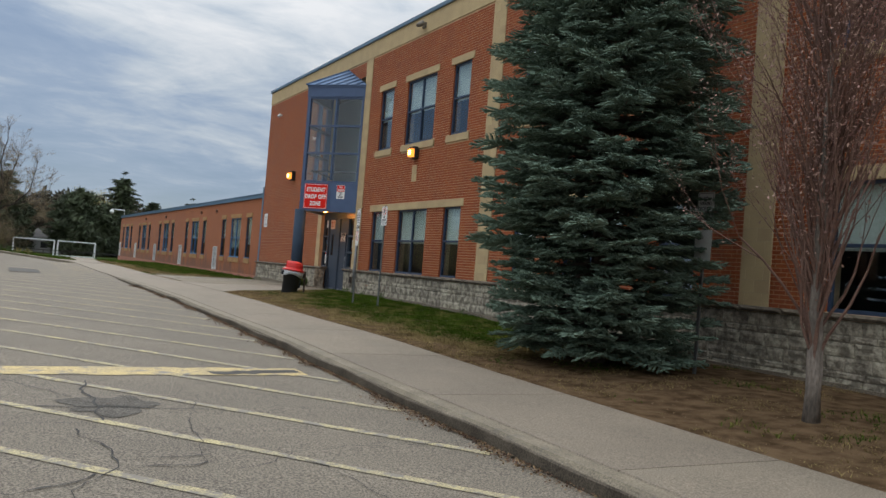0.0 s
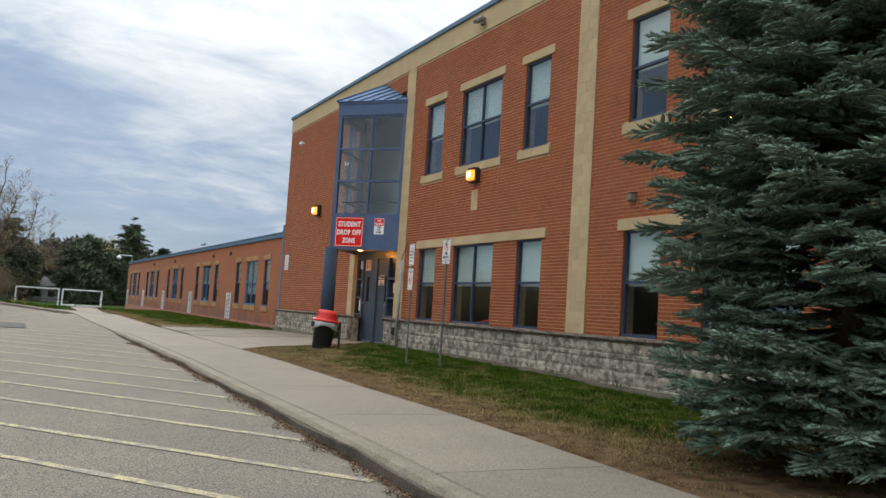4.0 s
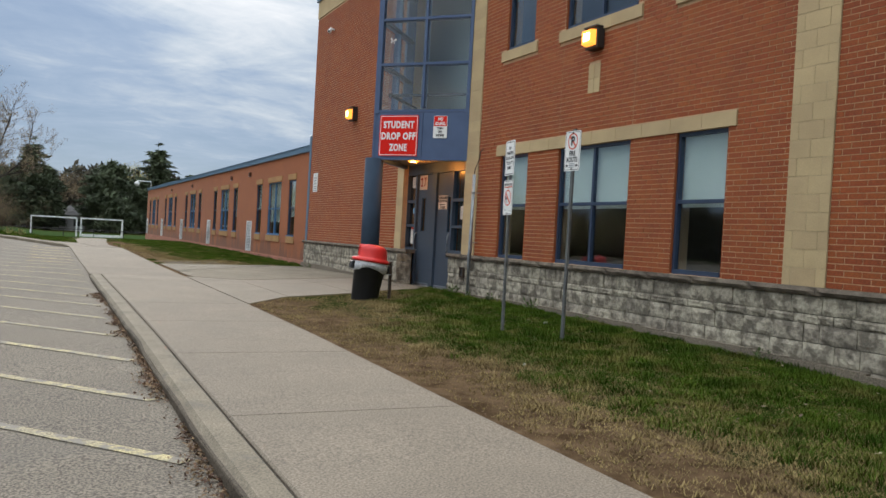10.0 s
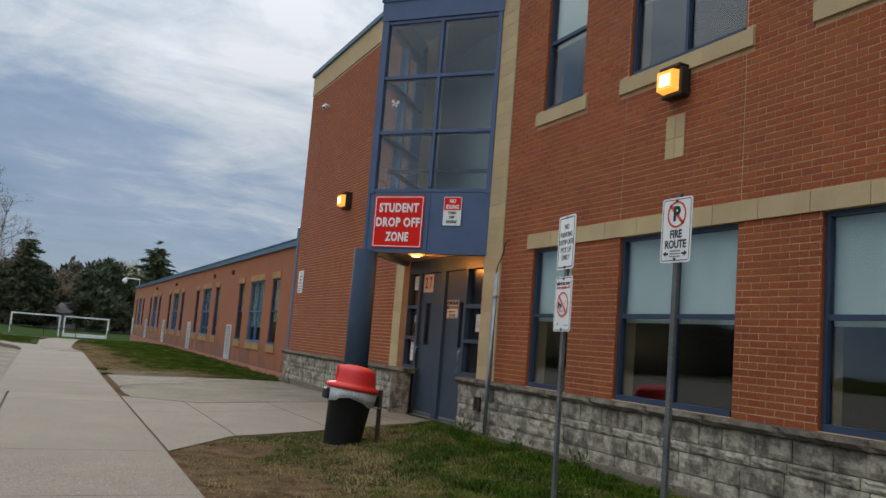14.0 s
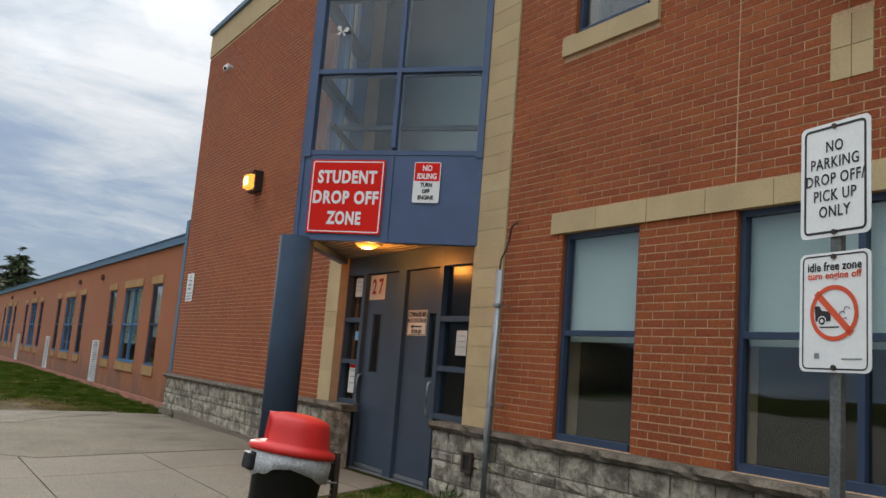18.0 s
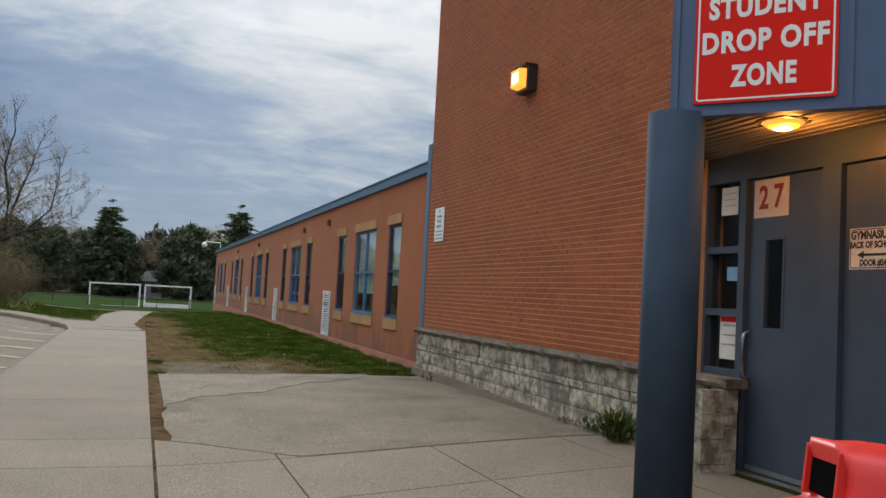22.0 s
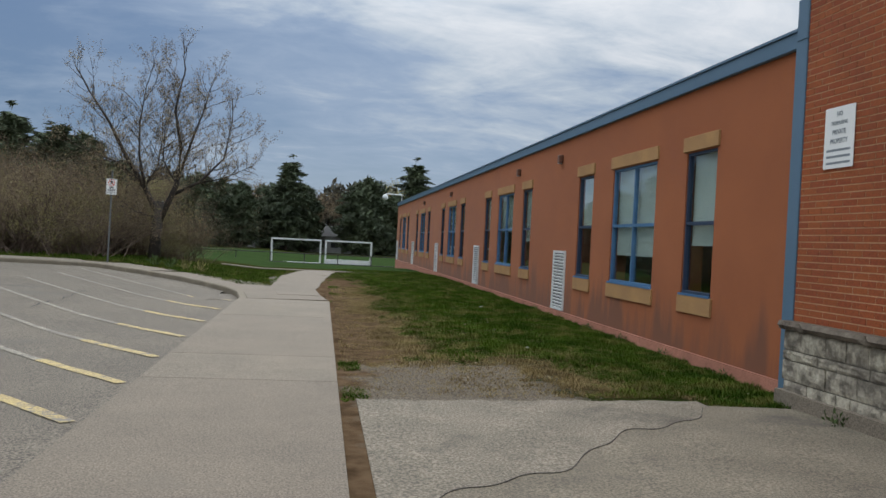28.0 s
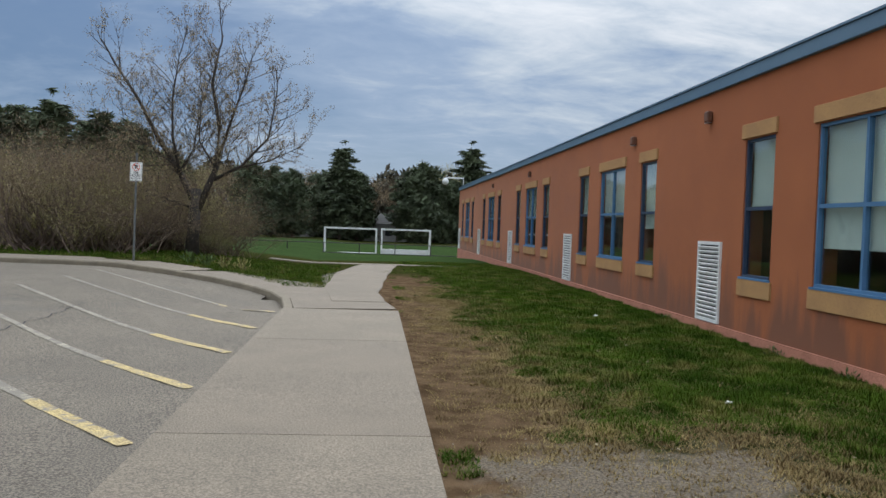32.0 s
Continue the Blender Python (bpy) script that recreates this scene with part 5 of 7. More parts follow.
# ---------- bin ----------
gb = walk_z(8.0, 24.05)
bin_ = thing("litter_bin", (8.0, 24.05, gb), "black plastic litter bin with a red dome lid", "bin")
bin_.matrix_world = pose(7.97, 24.05, gb + 0.012, 0, 7.0, 0) @ Matrix.Diagonal((0.97, 0.97, 1, 1))
part("tub", lathe([(0.225, 0), (0.235, 0.02), (0.285, 0.66), (0.305, 0.665), (0.305, 0.715), (0.28, 0.715)]), M_BLACK, bin_, smooth=False).data.shade_smooth()
M_BAG = material("plastic_bag", (0.62, 0.63, 0.64), (0.5, 0.51, 0.52), 0.35, 12, 50, 0.6)
bm = lathe([(0.318, 0.57), (0.325, 0.66), (0.30, 0.74), (0.285, 0.745)], 48)
for v in bm.verts:
    k = math.atan2(v.co.y, v.co.x)
    if v.co.z < 0.6:
        v.co.z += 0.045 * math.sin(3 * k + 1) + 0.012 * math.sin(13 * k)
    v.co.x *= 1 + 0.015 * math.sin(17 * k)
    v.co.y *= 1 + 0.015 * math.sin(17 * k)
part("bin_bag", bm, M_BAG, bin_, "crumpled pale bin bag", smooth=True)
for s in (-1, 1):
    bm = bmesh.new()
    box(bm, s * 0.29, s * 0.37, -0.07, 0.07, 0.55, 0.68, 0.015)
    part("handle", bm, M_BLACK, bin_)
lid = part("lid", lathe([(0.335, 0.70), (0.345, 0.72), (0.34, 0.752), (0.297, 0.766), (0.289, 0.785), (0.278, 0.85), (0.268, 0.90), (0.258, 0.945), (0.240, 0.968), (0.185, 0.992), (0.11, 1.006), (0.05, 1.010)], 64), M_RED, bin_, "red plastic dome lid", smooth=False)
for v in lid.data.vertices:                # the side with the opening is cut flat, under a raised brow
    if v.co.x < -0.205 and 0.78 < v.co.z < 0.99:
        v.co.x = -0.205
        if v.co.z > 0.93:
            v.co.x, v.co.z = -0.235, v.co.z + 0.022
lid.data.shade_smooth()
bm = bmesh.new()
box(bm, -0.214, -0.198, -0.135, 0.135, 0.80, 0.935, 0.004)
# matt near-black: the dark inside of the bin is painted on a closed panel
M_OPENING_SHADE = material("painted_opening_shade", (0.006, 0.006, 0.006), None, 1.0, 5, 60, 0.0, spec=0.0)
part("flap", bm, M_OPENING_SHADE, lid, "black panel that paints the shade inside the opening")
lid.rotation_euler = (0, 0, radians(-24))
for s in (-1, 1):
    bm = bmesh.new()
    box(bm, -0.236, -0.19, s * 0.142 - 0.008, s * 0.142 + 0.008, 0.79, 0.965, 0.004)
    part("cheek", bm, M_RED, lid)
bp = thing("bin_post", (8.42, 24.0, gb), "brown rusty perforated steel post beside the bin", "post")
bm = bmesh.new()
box(bm, -0.025, 0.025, -0.025, 0.025, -0.3, 0.73, 0.006)
part("post", bm, M_RUST, bp)
for k in range(12):
    bm = bmesh.new()
    cyl(bm, 0, 0, 0, 0.004, 0.009, seg=8)
    part("hole", bm, M_GREY_METAL, bp).matrix_local = Matrix.Translation((-0.026, 0, 0.10 + 0.05 * k)) @ pose(0, 0, 0, 0, 90)
bm = bmesh.new()
tube(bm, [(0.0, -0.03, 0.50), (-0.10, -0.035, 0.505), (-0.16, -0.02, 0.52)], 0.008, 6)
part("tie", bm, M_GREY_METAL, bp)

# ---------- lamps and small fixtures ----------
M_LAMP_GLOW = glow_material("lamp_glow", (1.0, 0.36, 0.05), 1.35)
M_LAMP_CORE = glow_material("lamp_core", (1.0, 0.66, 0.24), 9.0)
M_DARK_METAL = material("dark_bronze_metal", (0.03, 0.025, 0.022), None, 0.5, 6, 60, 0.1)


def wall_pack(x, y, z, lit=True, s=1.0):
    t = thing("wall_lamp", (x, y, z), "dark wall lamp with a glowing amber glass front" if lit else "small unlit wall lamp box", "wall lamp", "wall lamps")
    bm = bmesh.new()
    box(bm, -0.17 * s, 0.0, -0.20 * s, 0.20 * s, -0.20 * s, 0.20 * s, 0.01)
    part("housing", bm, M_DARK_METAL if lit else M_SOFFIT, t)
    bm = bmesh.new()
    pts = [(-0.17, -0.145), (-0.29, -0.12), (-0.29, 0.14), (-0.17, 0.15)]
    f, b = [bm.verts.new((px * s, -0.155 * s, pz * s)) for px, pz in pts], [bm.verts.new((px * s, 0.155 * s, pz * s)) for px, pz in pts]
    bm.faces.new(f)
    bm.faces.new(b)
    for k in range(4):
        bm.faces.new((f[k], f[(k + 1) % 4], b[(k + 1) % 4], b[k]))
    part("glass_front", bm, M_LAMP_GLOW if lit else M_SOFFIT, t)
    if lit:
        bm = bmesh.new()
        box(bm, -0.296 * s, -0.175 * s, -0.115 * s, 0.115 * s, -0.085 * s, 0.105 * s, 0.02 * s)
        part("bright_lens", bm, M_LAMP_CORE, t)
    bm = bmesh.new()
    box(bm, -0.22 * s, 0.0, -0.205 * s, 0.205 * s, 0.20 * s, 0.235 * s, 0.006)
    part("hood", bm, M_DARK_METAL, t)
    return t


wall_pack(F, 20.90, 4.95, s=0.78)
wall_pack(F, 31.77, 5.0, s=0.85)
wall_pack(F, 13.0, 4.92, s=0.78)
wall_pack(F, 15.40, 3.92, False, 0.38)
bm = bmesh.new()
cl_ = thing("soffit_lamp", (9.85, 26.55, 3.43), "round amber lamp glowing on the entrance soffit", "ceiling lamp")
part("dish", lathe([(0.04, -0.060), (0.10, -0.045), (0.165, 0.0)], 24), M_LAMP_GLOW, cl_).data.shade_smooth()
part("bright_lens", lathe([(0.015, -0.068), (0.06, -0.060), (0.07, -0.052)], 24), M_LAMP_CORE, cl_)
sl = bpy.data.lights.new("soffit_light", "POINT")
sl.energy, sl.color, sl.shadow_soft_size = 20.0, (1.0, 0.36, 0.06), 0.05
soffit_light = new("soffit_light", sl)
soffit_light.location = (9.86, 26.52, 3.31)
part("rim", lathe([(0.165, -0.012), (0.18, -0.010), (0.18, 0.0), (0.165, 0.0)], 24), M_DARK_METAL, cl_)
M_LAMP_BROWN = material("brown_lamp_metal", (0.16, 0.07, 0.04), (0.11, 0.05, 0.03), 0.6, 8, 60, 0.1)
for y, z in ((44.75, 3.98), (48.45, 3.98), (59.5, 3.98), (68.0, 3.98)):
    t = thing("wing_lamp", (W, y, z), "small brown box lamp on the wing wall", "wall lamp", "wing lamps")
    bm = bmesh.new()
    box(bm, -0.10, 0.0, -0.07, 0.07, -0.085, 0.085, 0.02)
    part("housing", bm, M_LAMP_BROWN, t)
    bm = bmesh.new()
    box(bm, -0.09, -0.02, -0.055, 0.055, -0.098, -0.083)
    part("lens", bm, M_GREY_METAL, t)
cam_t = thing("security_camera", (F, 34.05, 7.74), "white dome security camera on the brick wall", "camera")
bm = bmesh.new()
bmesh.ops.create_uvsphere(bm, u_segments=16, v_segments=10, radius=0.068, matrix=Matrix.Translation((-0.14, 0, -0.03)))
part("dome", bm, M_WHITE, cam_t, smooth=True)
bm = bmesh.new()
bmesh.ops.create_uvsphere(bm, u_segments=12, v_segments=8, radius=0.032, matrix=Matrix.Translation((-0.172, -0.036, -0.045)))
part("lens", bm, M_BLACK, cam_t, smooth=True)
bm = bmesh.new()
tube(bm, [(0, 0, 0.02), (-0.14, 0, 0.05)], 0.035, 8)
part("arm", bm, M_WHITE, cam_t)
fl_t = thing("floodlight", (F, 20.95, 8.66), "small grey twin floodlight under the roof edge", "floodlight")
bm = bmesh.new()
box(bm, -0.08, 0, -0.08, 0.08, -0.08, 0.08, 0.01)
part("box", bm, M_SOFFIT, fl_t)
for s in (-1, 1):
    bm = bmesh.new()
    cyl(bm, 0, 0, -0.10, 0.04, 0.05, 0.075, 14)
    part("head", bm, M_SOFFIT, fl_t).matrix_local = Matrix.Translation((-0.16, s * 0.10, 0.02)) @ pose(0, 0, 0, 0, 60, s * 25)
ct = thing("conduit", (F - 0.075, 24.40, 0.0), "grey steel cable conduit up the stone base", "pipe")
bm = bmesh.new()
tube(bm, [(-0.095, 0, 0.62), (-0.095, 0, 1.50), (-0.085, 0, 1.60), (-0.085, 0, 3.04)], 0.037, 12)
part("pipe", bm, M_GREY_METAL, ct, smooth=True)
for z in (1.75, 2.7):
    bm = bmesh.new()
    tube(bm, [(-0.085, 0, z - 0.015), (-0.085, 0, z + 0.015)], 0.043, 12)
    box(bm, -0.06, 0.070, -0.010, 0.010, z - 0.006, z + 0.006)
    part("clamp", bm, M_GREY_METAL, ct)
bm = bmesh.new()
tube(bm, [(-0.085, 0, 3.03), (-0.06, 0.02, 3.15), (-0.03, -0.01, 3.25), (0.02, 0.015, 3.36), (0.01, -0.02, 3.48), (0.06, -0.05, 3.54)], 0.010, 6)
part("cable", bm, M_RUST, ct)
hole = thing("base_vent", (BASE_X - 0.035, 24.75, 1.16), "small square vent hole in the stone base", "vent")
bm = bmesh.new()
for b4 in ((-0.08, -0.05, -0.10, 0.10), (0.05, 0.08, -0.10, 0.10), (-0.05, 0.05, 0.07, 0.10), (-0.05, 0.05, -0.10, -0.07)):
    box(bm, -0.012, 0.03, *b4)
part("frame", bm, M_RUST, hole)
# a black plate paints the darkness of the hole; the stone stays uncut
bm = bmesh.new()
box(bm, 0.0, 0.005, -0.05, 0.05, -0.07, 0.07)
part("hole_back", bm, M_BLACK, hole)
arm = thing("pole_camera", (W, W_END, 4.55), "white camera on an arm at the wing roof corner", "camera")
bm = bmesh.new()
tube(bm, [(0.2, 0, -0.1), (0.2, 0, 0.55), (-0.9, 0, 0.55)], 0.04, 8)
part("arm", bm, M_WHITE, arm)
bm = bmesh.new()
bmesh.ops.create_uvsphere(bm, u_segments=14, v_segments=10, radius=0.2, matrix=Matrix.Translation((-0.9, 0, 0.32)))
part("dome", bm, M_WHITE, arm, smooth=True)


# ---------- paving by the entrance ----------
def apron_z(x, y):
    return lawn_z(x, y) + 0.014


def front_y(x):
    return float(np.interp(x, [5.84, 6.75, 8.1, 10.3], [23.5, 24.72, 25.13, 26.1]))


def joint_y(x):
    return 28.78 + (x - 5.84) * 0.14


def back_y(x):
    return float(np.interp(x, [5.84, 6.15, 7.0, 10.24], [29.92, 29.75, 28.97, 29.42]))


def patch(name, rows, zf, thick, mat, parent=None):
    """A slab over a grid of plan points, with its edges closed below."""
    bm = bmesh.new()
    g = [[bm.verts.new((x, y, zf(x, y))) for x, y in r] for r in rows]
    for a, b in zip(g, g[1:]):
        for k in range(len(a) - 1):
            bm.faces.new((a[k], a[k + 1], b[k + 1], b[k]))
    rim = g[0] + [r[-1] for r in g[1:]] + g[-1][-2::-1] + [r[0] for r in g[-2:0:-1]]
    low = [bm.verts.new((v.co.x, v.co.y, v.co.z - thick)) for v in rim]
    for k in range(len(rim)):
        j = (k + 1) % len(rim)
        bm.faces.new((rim[k], rim[j], low[j], low[k]))
    return part(name, bm, mat, parent)


apron = thing("apron", (0, 0, 0), "grey concrete slabs in front of the school entrance", "paving", kind="structure")
xs_a = (5.84, 6.82, 8.24, 9.66, 10.24)
bands = (front_y, lambda x: max(27.38 + (x - 5.84) * 0.14, front_y(x) + 0.3), joint_y, back_y)
for xa, xb in zip(xs_a, xs_a[1:]):
    for lo_y, hi_y in zip(bands, bands[1:]):
        rows = []
        for k in range(5):
            f = k / 4
            rows.append([(x, lo_y(x) + (hi_y(x) - lo_y(x)) * f + (0.007 if k == 0 else -0.007 if k == 4 else 0)) for x in np.linspace(xa + 0.007, xb - 0.007, 9)])
        patch("slab", rows, apron_z, 0.12, M_CONCRETE, apron)
rows = [[(x, front_y(x) + 0.02 + (back_y(x) - front_y(x) - 0.04) * f) for x in np.linspace(5.86, 10.22, 8)] for f in np.linspace(0, 1, 8)]
patch("bed", rows, lambda x, y: apron_z(x, y) - 0.025, 0.1, M_JOINT, apron)
M_OLD = material("old_tarmac", (0.225, 0.192, 0.142), (0.175, 0.149, 0.110), 0.95, 1.2, 58, 1.0, bump_distance=0.012, spec=0.1, grain=(0.66, 1.3), gmix=(0.41, 0.61), stain=(0.115, 0.10, 0.08), stain_scale=0.9, stain_mix=(0.55, 0.75))
M_OLD2 = material("older_tarmac", (0.245, 0.21, 0.16), (0.185, 0.16, 0.122), 0.95, 1.5, 52, 1.0, bump_distance=0.015, spec=0.1, grain=(0.62, 1.35), gmix=(0.41, 0.61), stain=(0.10, 0.088, 0.07), stain_scale=1.1, stain_mix=(0.55, 0.75))


def crack_y(x):
    return 32.25 + (x - 5.95) * 0.92 + 0.13 * math.sin(x * 4.1) + 0.06 * math.sin(x * 11)


def ragged(x):
    return 0.025 * math.sin(x * 7.3) + 0.02 * math.sin(x * 17.1) + 0.018 * math.sin(x * 31.7)


xs_p = np.linspace(5.98, 10.22, 40)
old = thing("tarmac_patch", (0, 0, 0), "pale cracked tarmac patch beside the brick wall", "paving", kind="structure")
patch("new_layer", [[(x + (ragged(f * 9) if x < 6.0 else 0), back_y(x) - 0.004 + (min(crack_y(x), 35.55 - 0.12 * max(0, x - 8.5)) - back_y(x)) * f) for x in xs_p] for f in np.linspace(0, 1, 12)], lambda x, y: apron_z(x, y) + 0.005, 0.1, M_OLD, old)
patch("old_layer", [[(x, crack_y(x) - 0.2 + (35.72 - crack_y(x) + 0.2 + ragged(x)) * f) for x in xs_p if crack_y(x) < 35.5] for f in np.linspace(0, 1, 8)], lambda x, y: apron_z(x, y) - 0.002, 0.1, M_OLD2, old)
rows = []
for k, x in enumerate(np.linspace(6.0, 9.25, 60)):
    w = 0.002 + 0.004 * math.sin(x * 13) + 0.004 * math.sin(x * 37)
    rows.append([(x, crack_y(x) - 0.004 - abs(w)), (x, crack_y(x) + 0.003)])
patch("crack", rows, lambda x, y: apron_z(x, y) + 0.010, 0.02, M_JOINT, old)
# trodden path to the field
path_f = thing("field_path", (0, 0, 0), "worn concrete path that leads to the playing field", "path", kind="structure")
rows = []
for y in np.linspace(48.0, 62.4, 22):
    xl, xr = np.interp(y, [48, 52, 55, 57, 62.5], [4.6, 4.2, 3.95, 4.4, 5.0]), np.interp(y, [48, 50.1, 55.4, 62.5], [5.60, 5.50, 5.75, 6.25])
    rows.append([(xl + (xr - xl) * u + 0.02 * math.sin(2.1 * y) * (u == 1), y) for u in np.linspace(0, 1, 6)])
patch("slab", rows, lambda x, y: walk_z(x, y) + 0.006, 0.1, M_CONCRETE, path_f)
patch("slab", [[(1.6 + 7.2 * u, 62.3 + 1.0 * f) for u in np.linspace(0, 1, 10)] for f in (0, 0.5, 1)], lambda x, y: walk_z(x, y) + 0.012, 0.1, M_CONCRETE, path_f)

# ---------- painted lines, cracks and stains on the car park ----------
M_TAR = material("crack_tar", (0.025, 0.024, 0.023), None, 0.9, 8, 60, 0.4)
M_PATCHED = material("dark_patch", (0.075, 0.069, 0.062), (0.052, 0.048, 0.043), 0.95, 4, 120, 1.0, bump_distance=0.012)
M_YELLOW = material("fresh_yellow_paint", (0.50, 0.375, 0.155), (0.37, 0.285, 0.140), 0.85, 5, 60, 0.8, mix=(0.35, 0.6), grain=(0.6, 1.2), gmix=(0.41, 0.6), stain=(0.185, 0.165, 0.135), stain_scale=6, stain_mix=(0.53, 0.62))


M_FADED = material("faded_line_paint", (0.33, 0.295, 0.22), (0.25, 0.222, 0.17), 0.95, 2.0, 62, 0.8, grain=(0.6, 1.3), gmix=(0.41, 0.6), stain=(0.185, 0.163, 0.13), stain_scale=5, stain_mix=(0.42, 0.58))


def stripe(name, p, q, w, mat, parent, wobble=0.0, lift=0.006, step=0.3):
    """A flat strip painted on the car park from p to q."""
    p, q = Vector(p), Vector(q)
    n = max(2, int((q - p).length / step))
    d = (q - p).normalized()
    nr = Vector((-d.y, d.x))
    bm = bmesh.new()
    prev = None
    for k in range(n + 1):
        c = p.lerp(q, k / n)
        o = random.uniform(-wobble, wobble)
        ww = w * random.uniform(0.9, 1.1) if wobble else w
        a, b = c + nr * (ww / 2 + o), c - nr * (ww / 2 - o)
        cur = [bm.verts.new((v.x, v.y, lot_z(v.x, v.y) + lift)) for v in (a, b)]
        if prev:
            bm.faces.new((prev[0], prev[1], cur[1], cur[0]))
        prev = cur
    return part(name, bm, mat, parent)


random.seed(21)
marks = thing("line_markings", (0, 0, 0), "faded yellow painted lines on grey asphalt", "road marking", kind="structure")
starts = (0.6, 2.3, 3.95, 5.65, 7.35, 9.05, 10.75, 12.5, 14.05, 15.5, 17.15, 18.9, 20.55, 22.24, 23.9, 25.4, 27.0, 28.6, 30.2, 31.8, 33.3)
for y in starts:
    reach = 4.26 * (1.13 if y < 10 else 1.06)
    stripe("line", (3.70, y), (-0.6, y + reach), 0.105, M_PAINT, marks, 0.006)
for y in (34.8, 36.5, 38.2, 40.1, 42.1, 44.25, 46.3):
    stripe("line", (3.72, y - 0.12), (2.5, y + 1.32), 0.125, M_YELLOW, marks, 0.005)
    stripe("line", (2.5, y + 1.32), (-0.9, y + 5.4), 0.10, M_FADED, marks, 0.006)
stripe("cross_line", (3.45, 9.67), (-9.0, 9.46), 0.50, M_YELLOW, marks, 0.012, 0.007, 0.2)
stripe("tar_repair", (3.40, 9.72), (2.30, 9.52), 0.20, M_PATCHED, marks, 0.03, 0.010, 0.12)


SPREAD = 1.033


def crack(p, q, w):
    """A crack that wanders from p to q."""
    n = max(4, int((Vector(q) - Vector(p)).length / 0.09))
    bm = bmesh.new()
    off, prev = 0.0, None
    d = (Vector(q) - Vector(p)).normalized()
    nr = Vector((-d.y, d.x))
    for k in range(n + 1):
        f = k / n
        off = off * 0.85 + random.uniform(-0.045, 0.045)
        c = SPREAD * Vector(p).lerp(Vector(q), f) + nr * off * min(1, 4 * f, 4 * (1 - f))
        ww = 0.62 * w * random.uniform(0.3, 1.3)
        cur = [bm.verts.new((v.x, v.y, lot_z(v.x, v.y) + 0.009)) for v in (c + nr * ww / 2, c - nr * ww / 2)]
        if prev:
            bm.faces.new((prev[0], prev[1], cur[1], cur[0]))
        prev = cur
    return part("crack", bm, M_TAR, cracks)


cracks = thing("asphalt_cracks", (0, 0, 0), "dark open cracks across the old asphalt", "crack", kind="structure")
for p, q, w in (((0.88, 8.72), (0.85, 6.9), 0.035), ((0.63, 6.64), (0.79, 5.52), 0.025), ((0.16, 5.05), (0.64, 5.4), 0.03), ((-1.6, 6.9), (0.83, 6.79), 0.015), ((1.55, 5.38), (2.01, 5.71), 0.012), ((2.02, 5.76), (3.6, 5.92), 0.014), ((0.95, 5.75), (1.44, 5.76), 0.018), ((0.94, 5.52), (1.37, 5.57), 0.03), ((1.5, 6.84), (1.83, 7.99), 0.010), ((0.4, 7.5), (1.35, 7.35), 0.04), ((0.77, 41.34), (0.74, 44.53), 0.03), ((-3.39, 44.05), (0.29, 44.24), 0.03), ((-0.6, 20.0), (1.6, 27.0), 0.02), ((0.79, 5.52), (0.2, 4.1), 0.02), ((-0.9, 5.3), (0.16, 5.05), 0.018), ((0.9, 7.5), (1.9, 7.2), 0.02), ((1.37, 5.57), (1.5, 6.84), 0.014), ((-2.4, 7.6), (0.4, 7.5), 0.012), ((2.0, 5.7), (2.3, 4.2), 0.012), ((0.7, 7.9), (0.1, 8.8), 0.016), ((-1.2, 4.0), (-0.9, 5.3), 0.014), ((-0.58, 44.72), (0.76, 44.53), 0.02), ((0.76, 43.18), (2.13, 42.79), 0.014)):
    crack(p, q, w)
bm = bmesh.new()
vs = []
for k in range(64):
    a = 2 * math.pi * k / 64
    r = 1 + 0.16 * math.sin(3 * a) + 0.12 * math.sin(7 * a + 1) + 0.10 * math.sin(5 * a + 2)
    x, y = 1.0 + 0.37 * r * math.cos(a), 7.77 + 0.42 * r * math.sin(a)
    vs.append(bm.verts.new((x, y, lot_z(x, y) + 0.005)))
bm.faces.new(vs)
M_WORN = material("worn_asphalt", (0.125, 0.113, 0.096), (0.085, 0.077, 0.066), 0.97, 5, 60, 1.0, spec=0.1, grain=(0.5, 1.45), gmix=(0.4, 0.62), bump_distance=0.015)
solid("asphalt_patch", bm, M_WORN, "dark sunken patch in the asphalt", "asphalt patch", "structure")
bm = bmesh.new()
xs_, ys_ = np.linspace(-0.62, 0.62, 7), np.linspace(-1.0, 1.0, 9)
gv = [[bm.verts.new((1.08 + 0.8 * px + 0.03 * math.sin(9 * py), 33.3 + 1.6 * py + 0.03 * math.sin(11 * px), lot_z(1.08 + 0.8 * px, 33.3 + 1.6 * py) + 0.018)) for px in xs_] for py in ys_]
for a, b in zip(gv, gv[1:]):
    for k in range(6):
        bm.faces.new((a[k], a[k + 1], b[k + 1], b[k]))
solid("asphalt_patch", bm, M_PATCHED, "dark square repair patch in the asphalt", "asphalt patch", "structure")


# ---------- plants: shared tools ----------
def scatter(name, tv, tf, mats4, mat):
    """Copies of a small template of triangles, laid at many 4 x 4 poses, joined into one mesh."""
    tv = np.c_[np.asarray(tv, float), np.ones(len(tv))]
    M = np.asarray(mats4, float)
    vv = np.einsum("nij,kj->nki", M, tv)[:, :, :3]
    n, k = len(M), len(tv)
    ff = (np.asarray(tf)[None] + k * np.arange(n)[:, None, None]).reshape(-1, len(tf[0]))
    return mesh_arrays(name, vv.reshape(-1, 3), ff, mat)


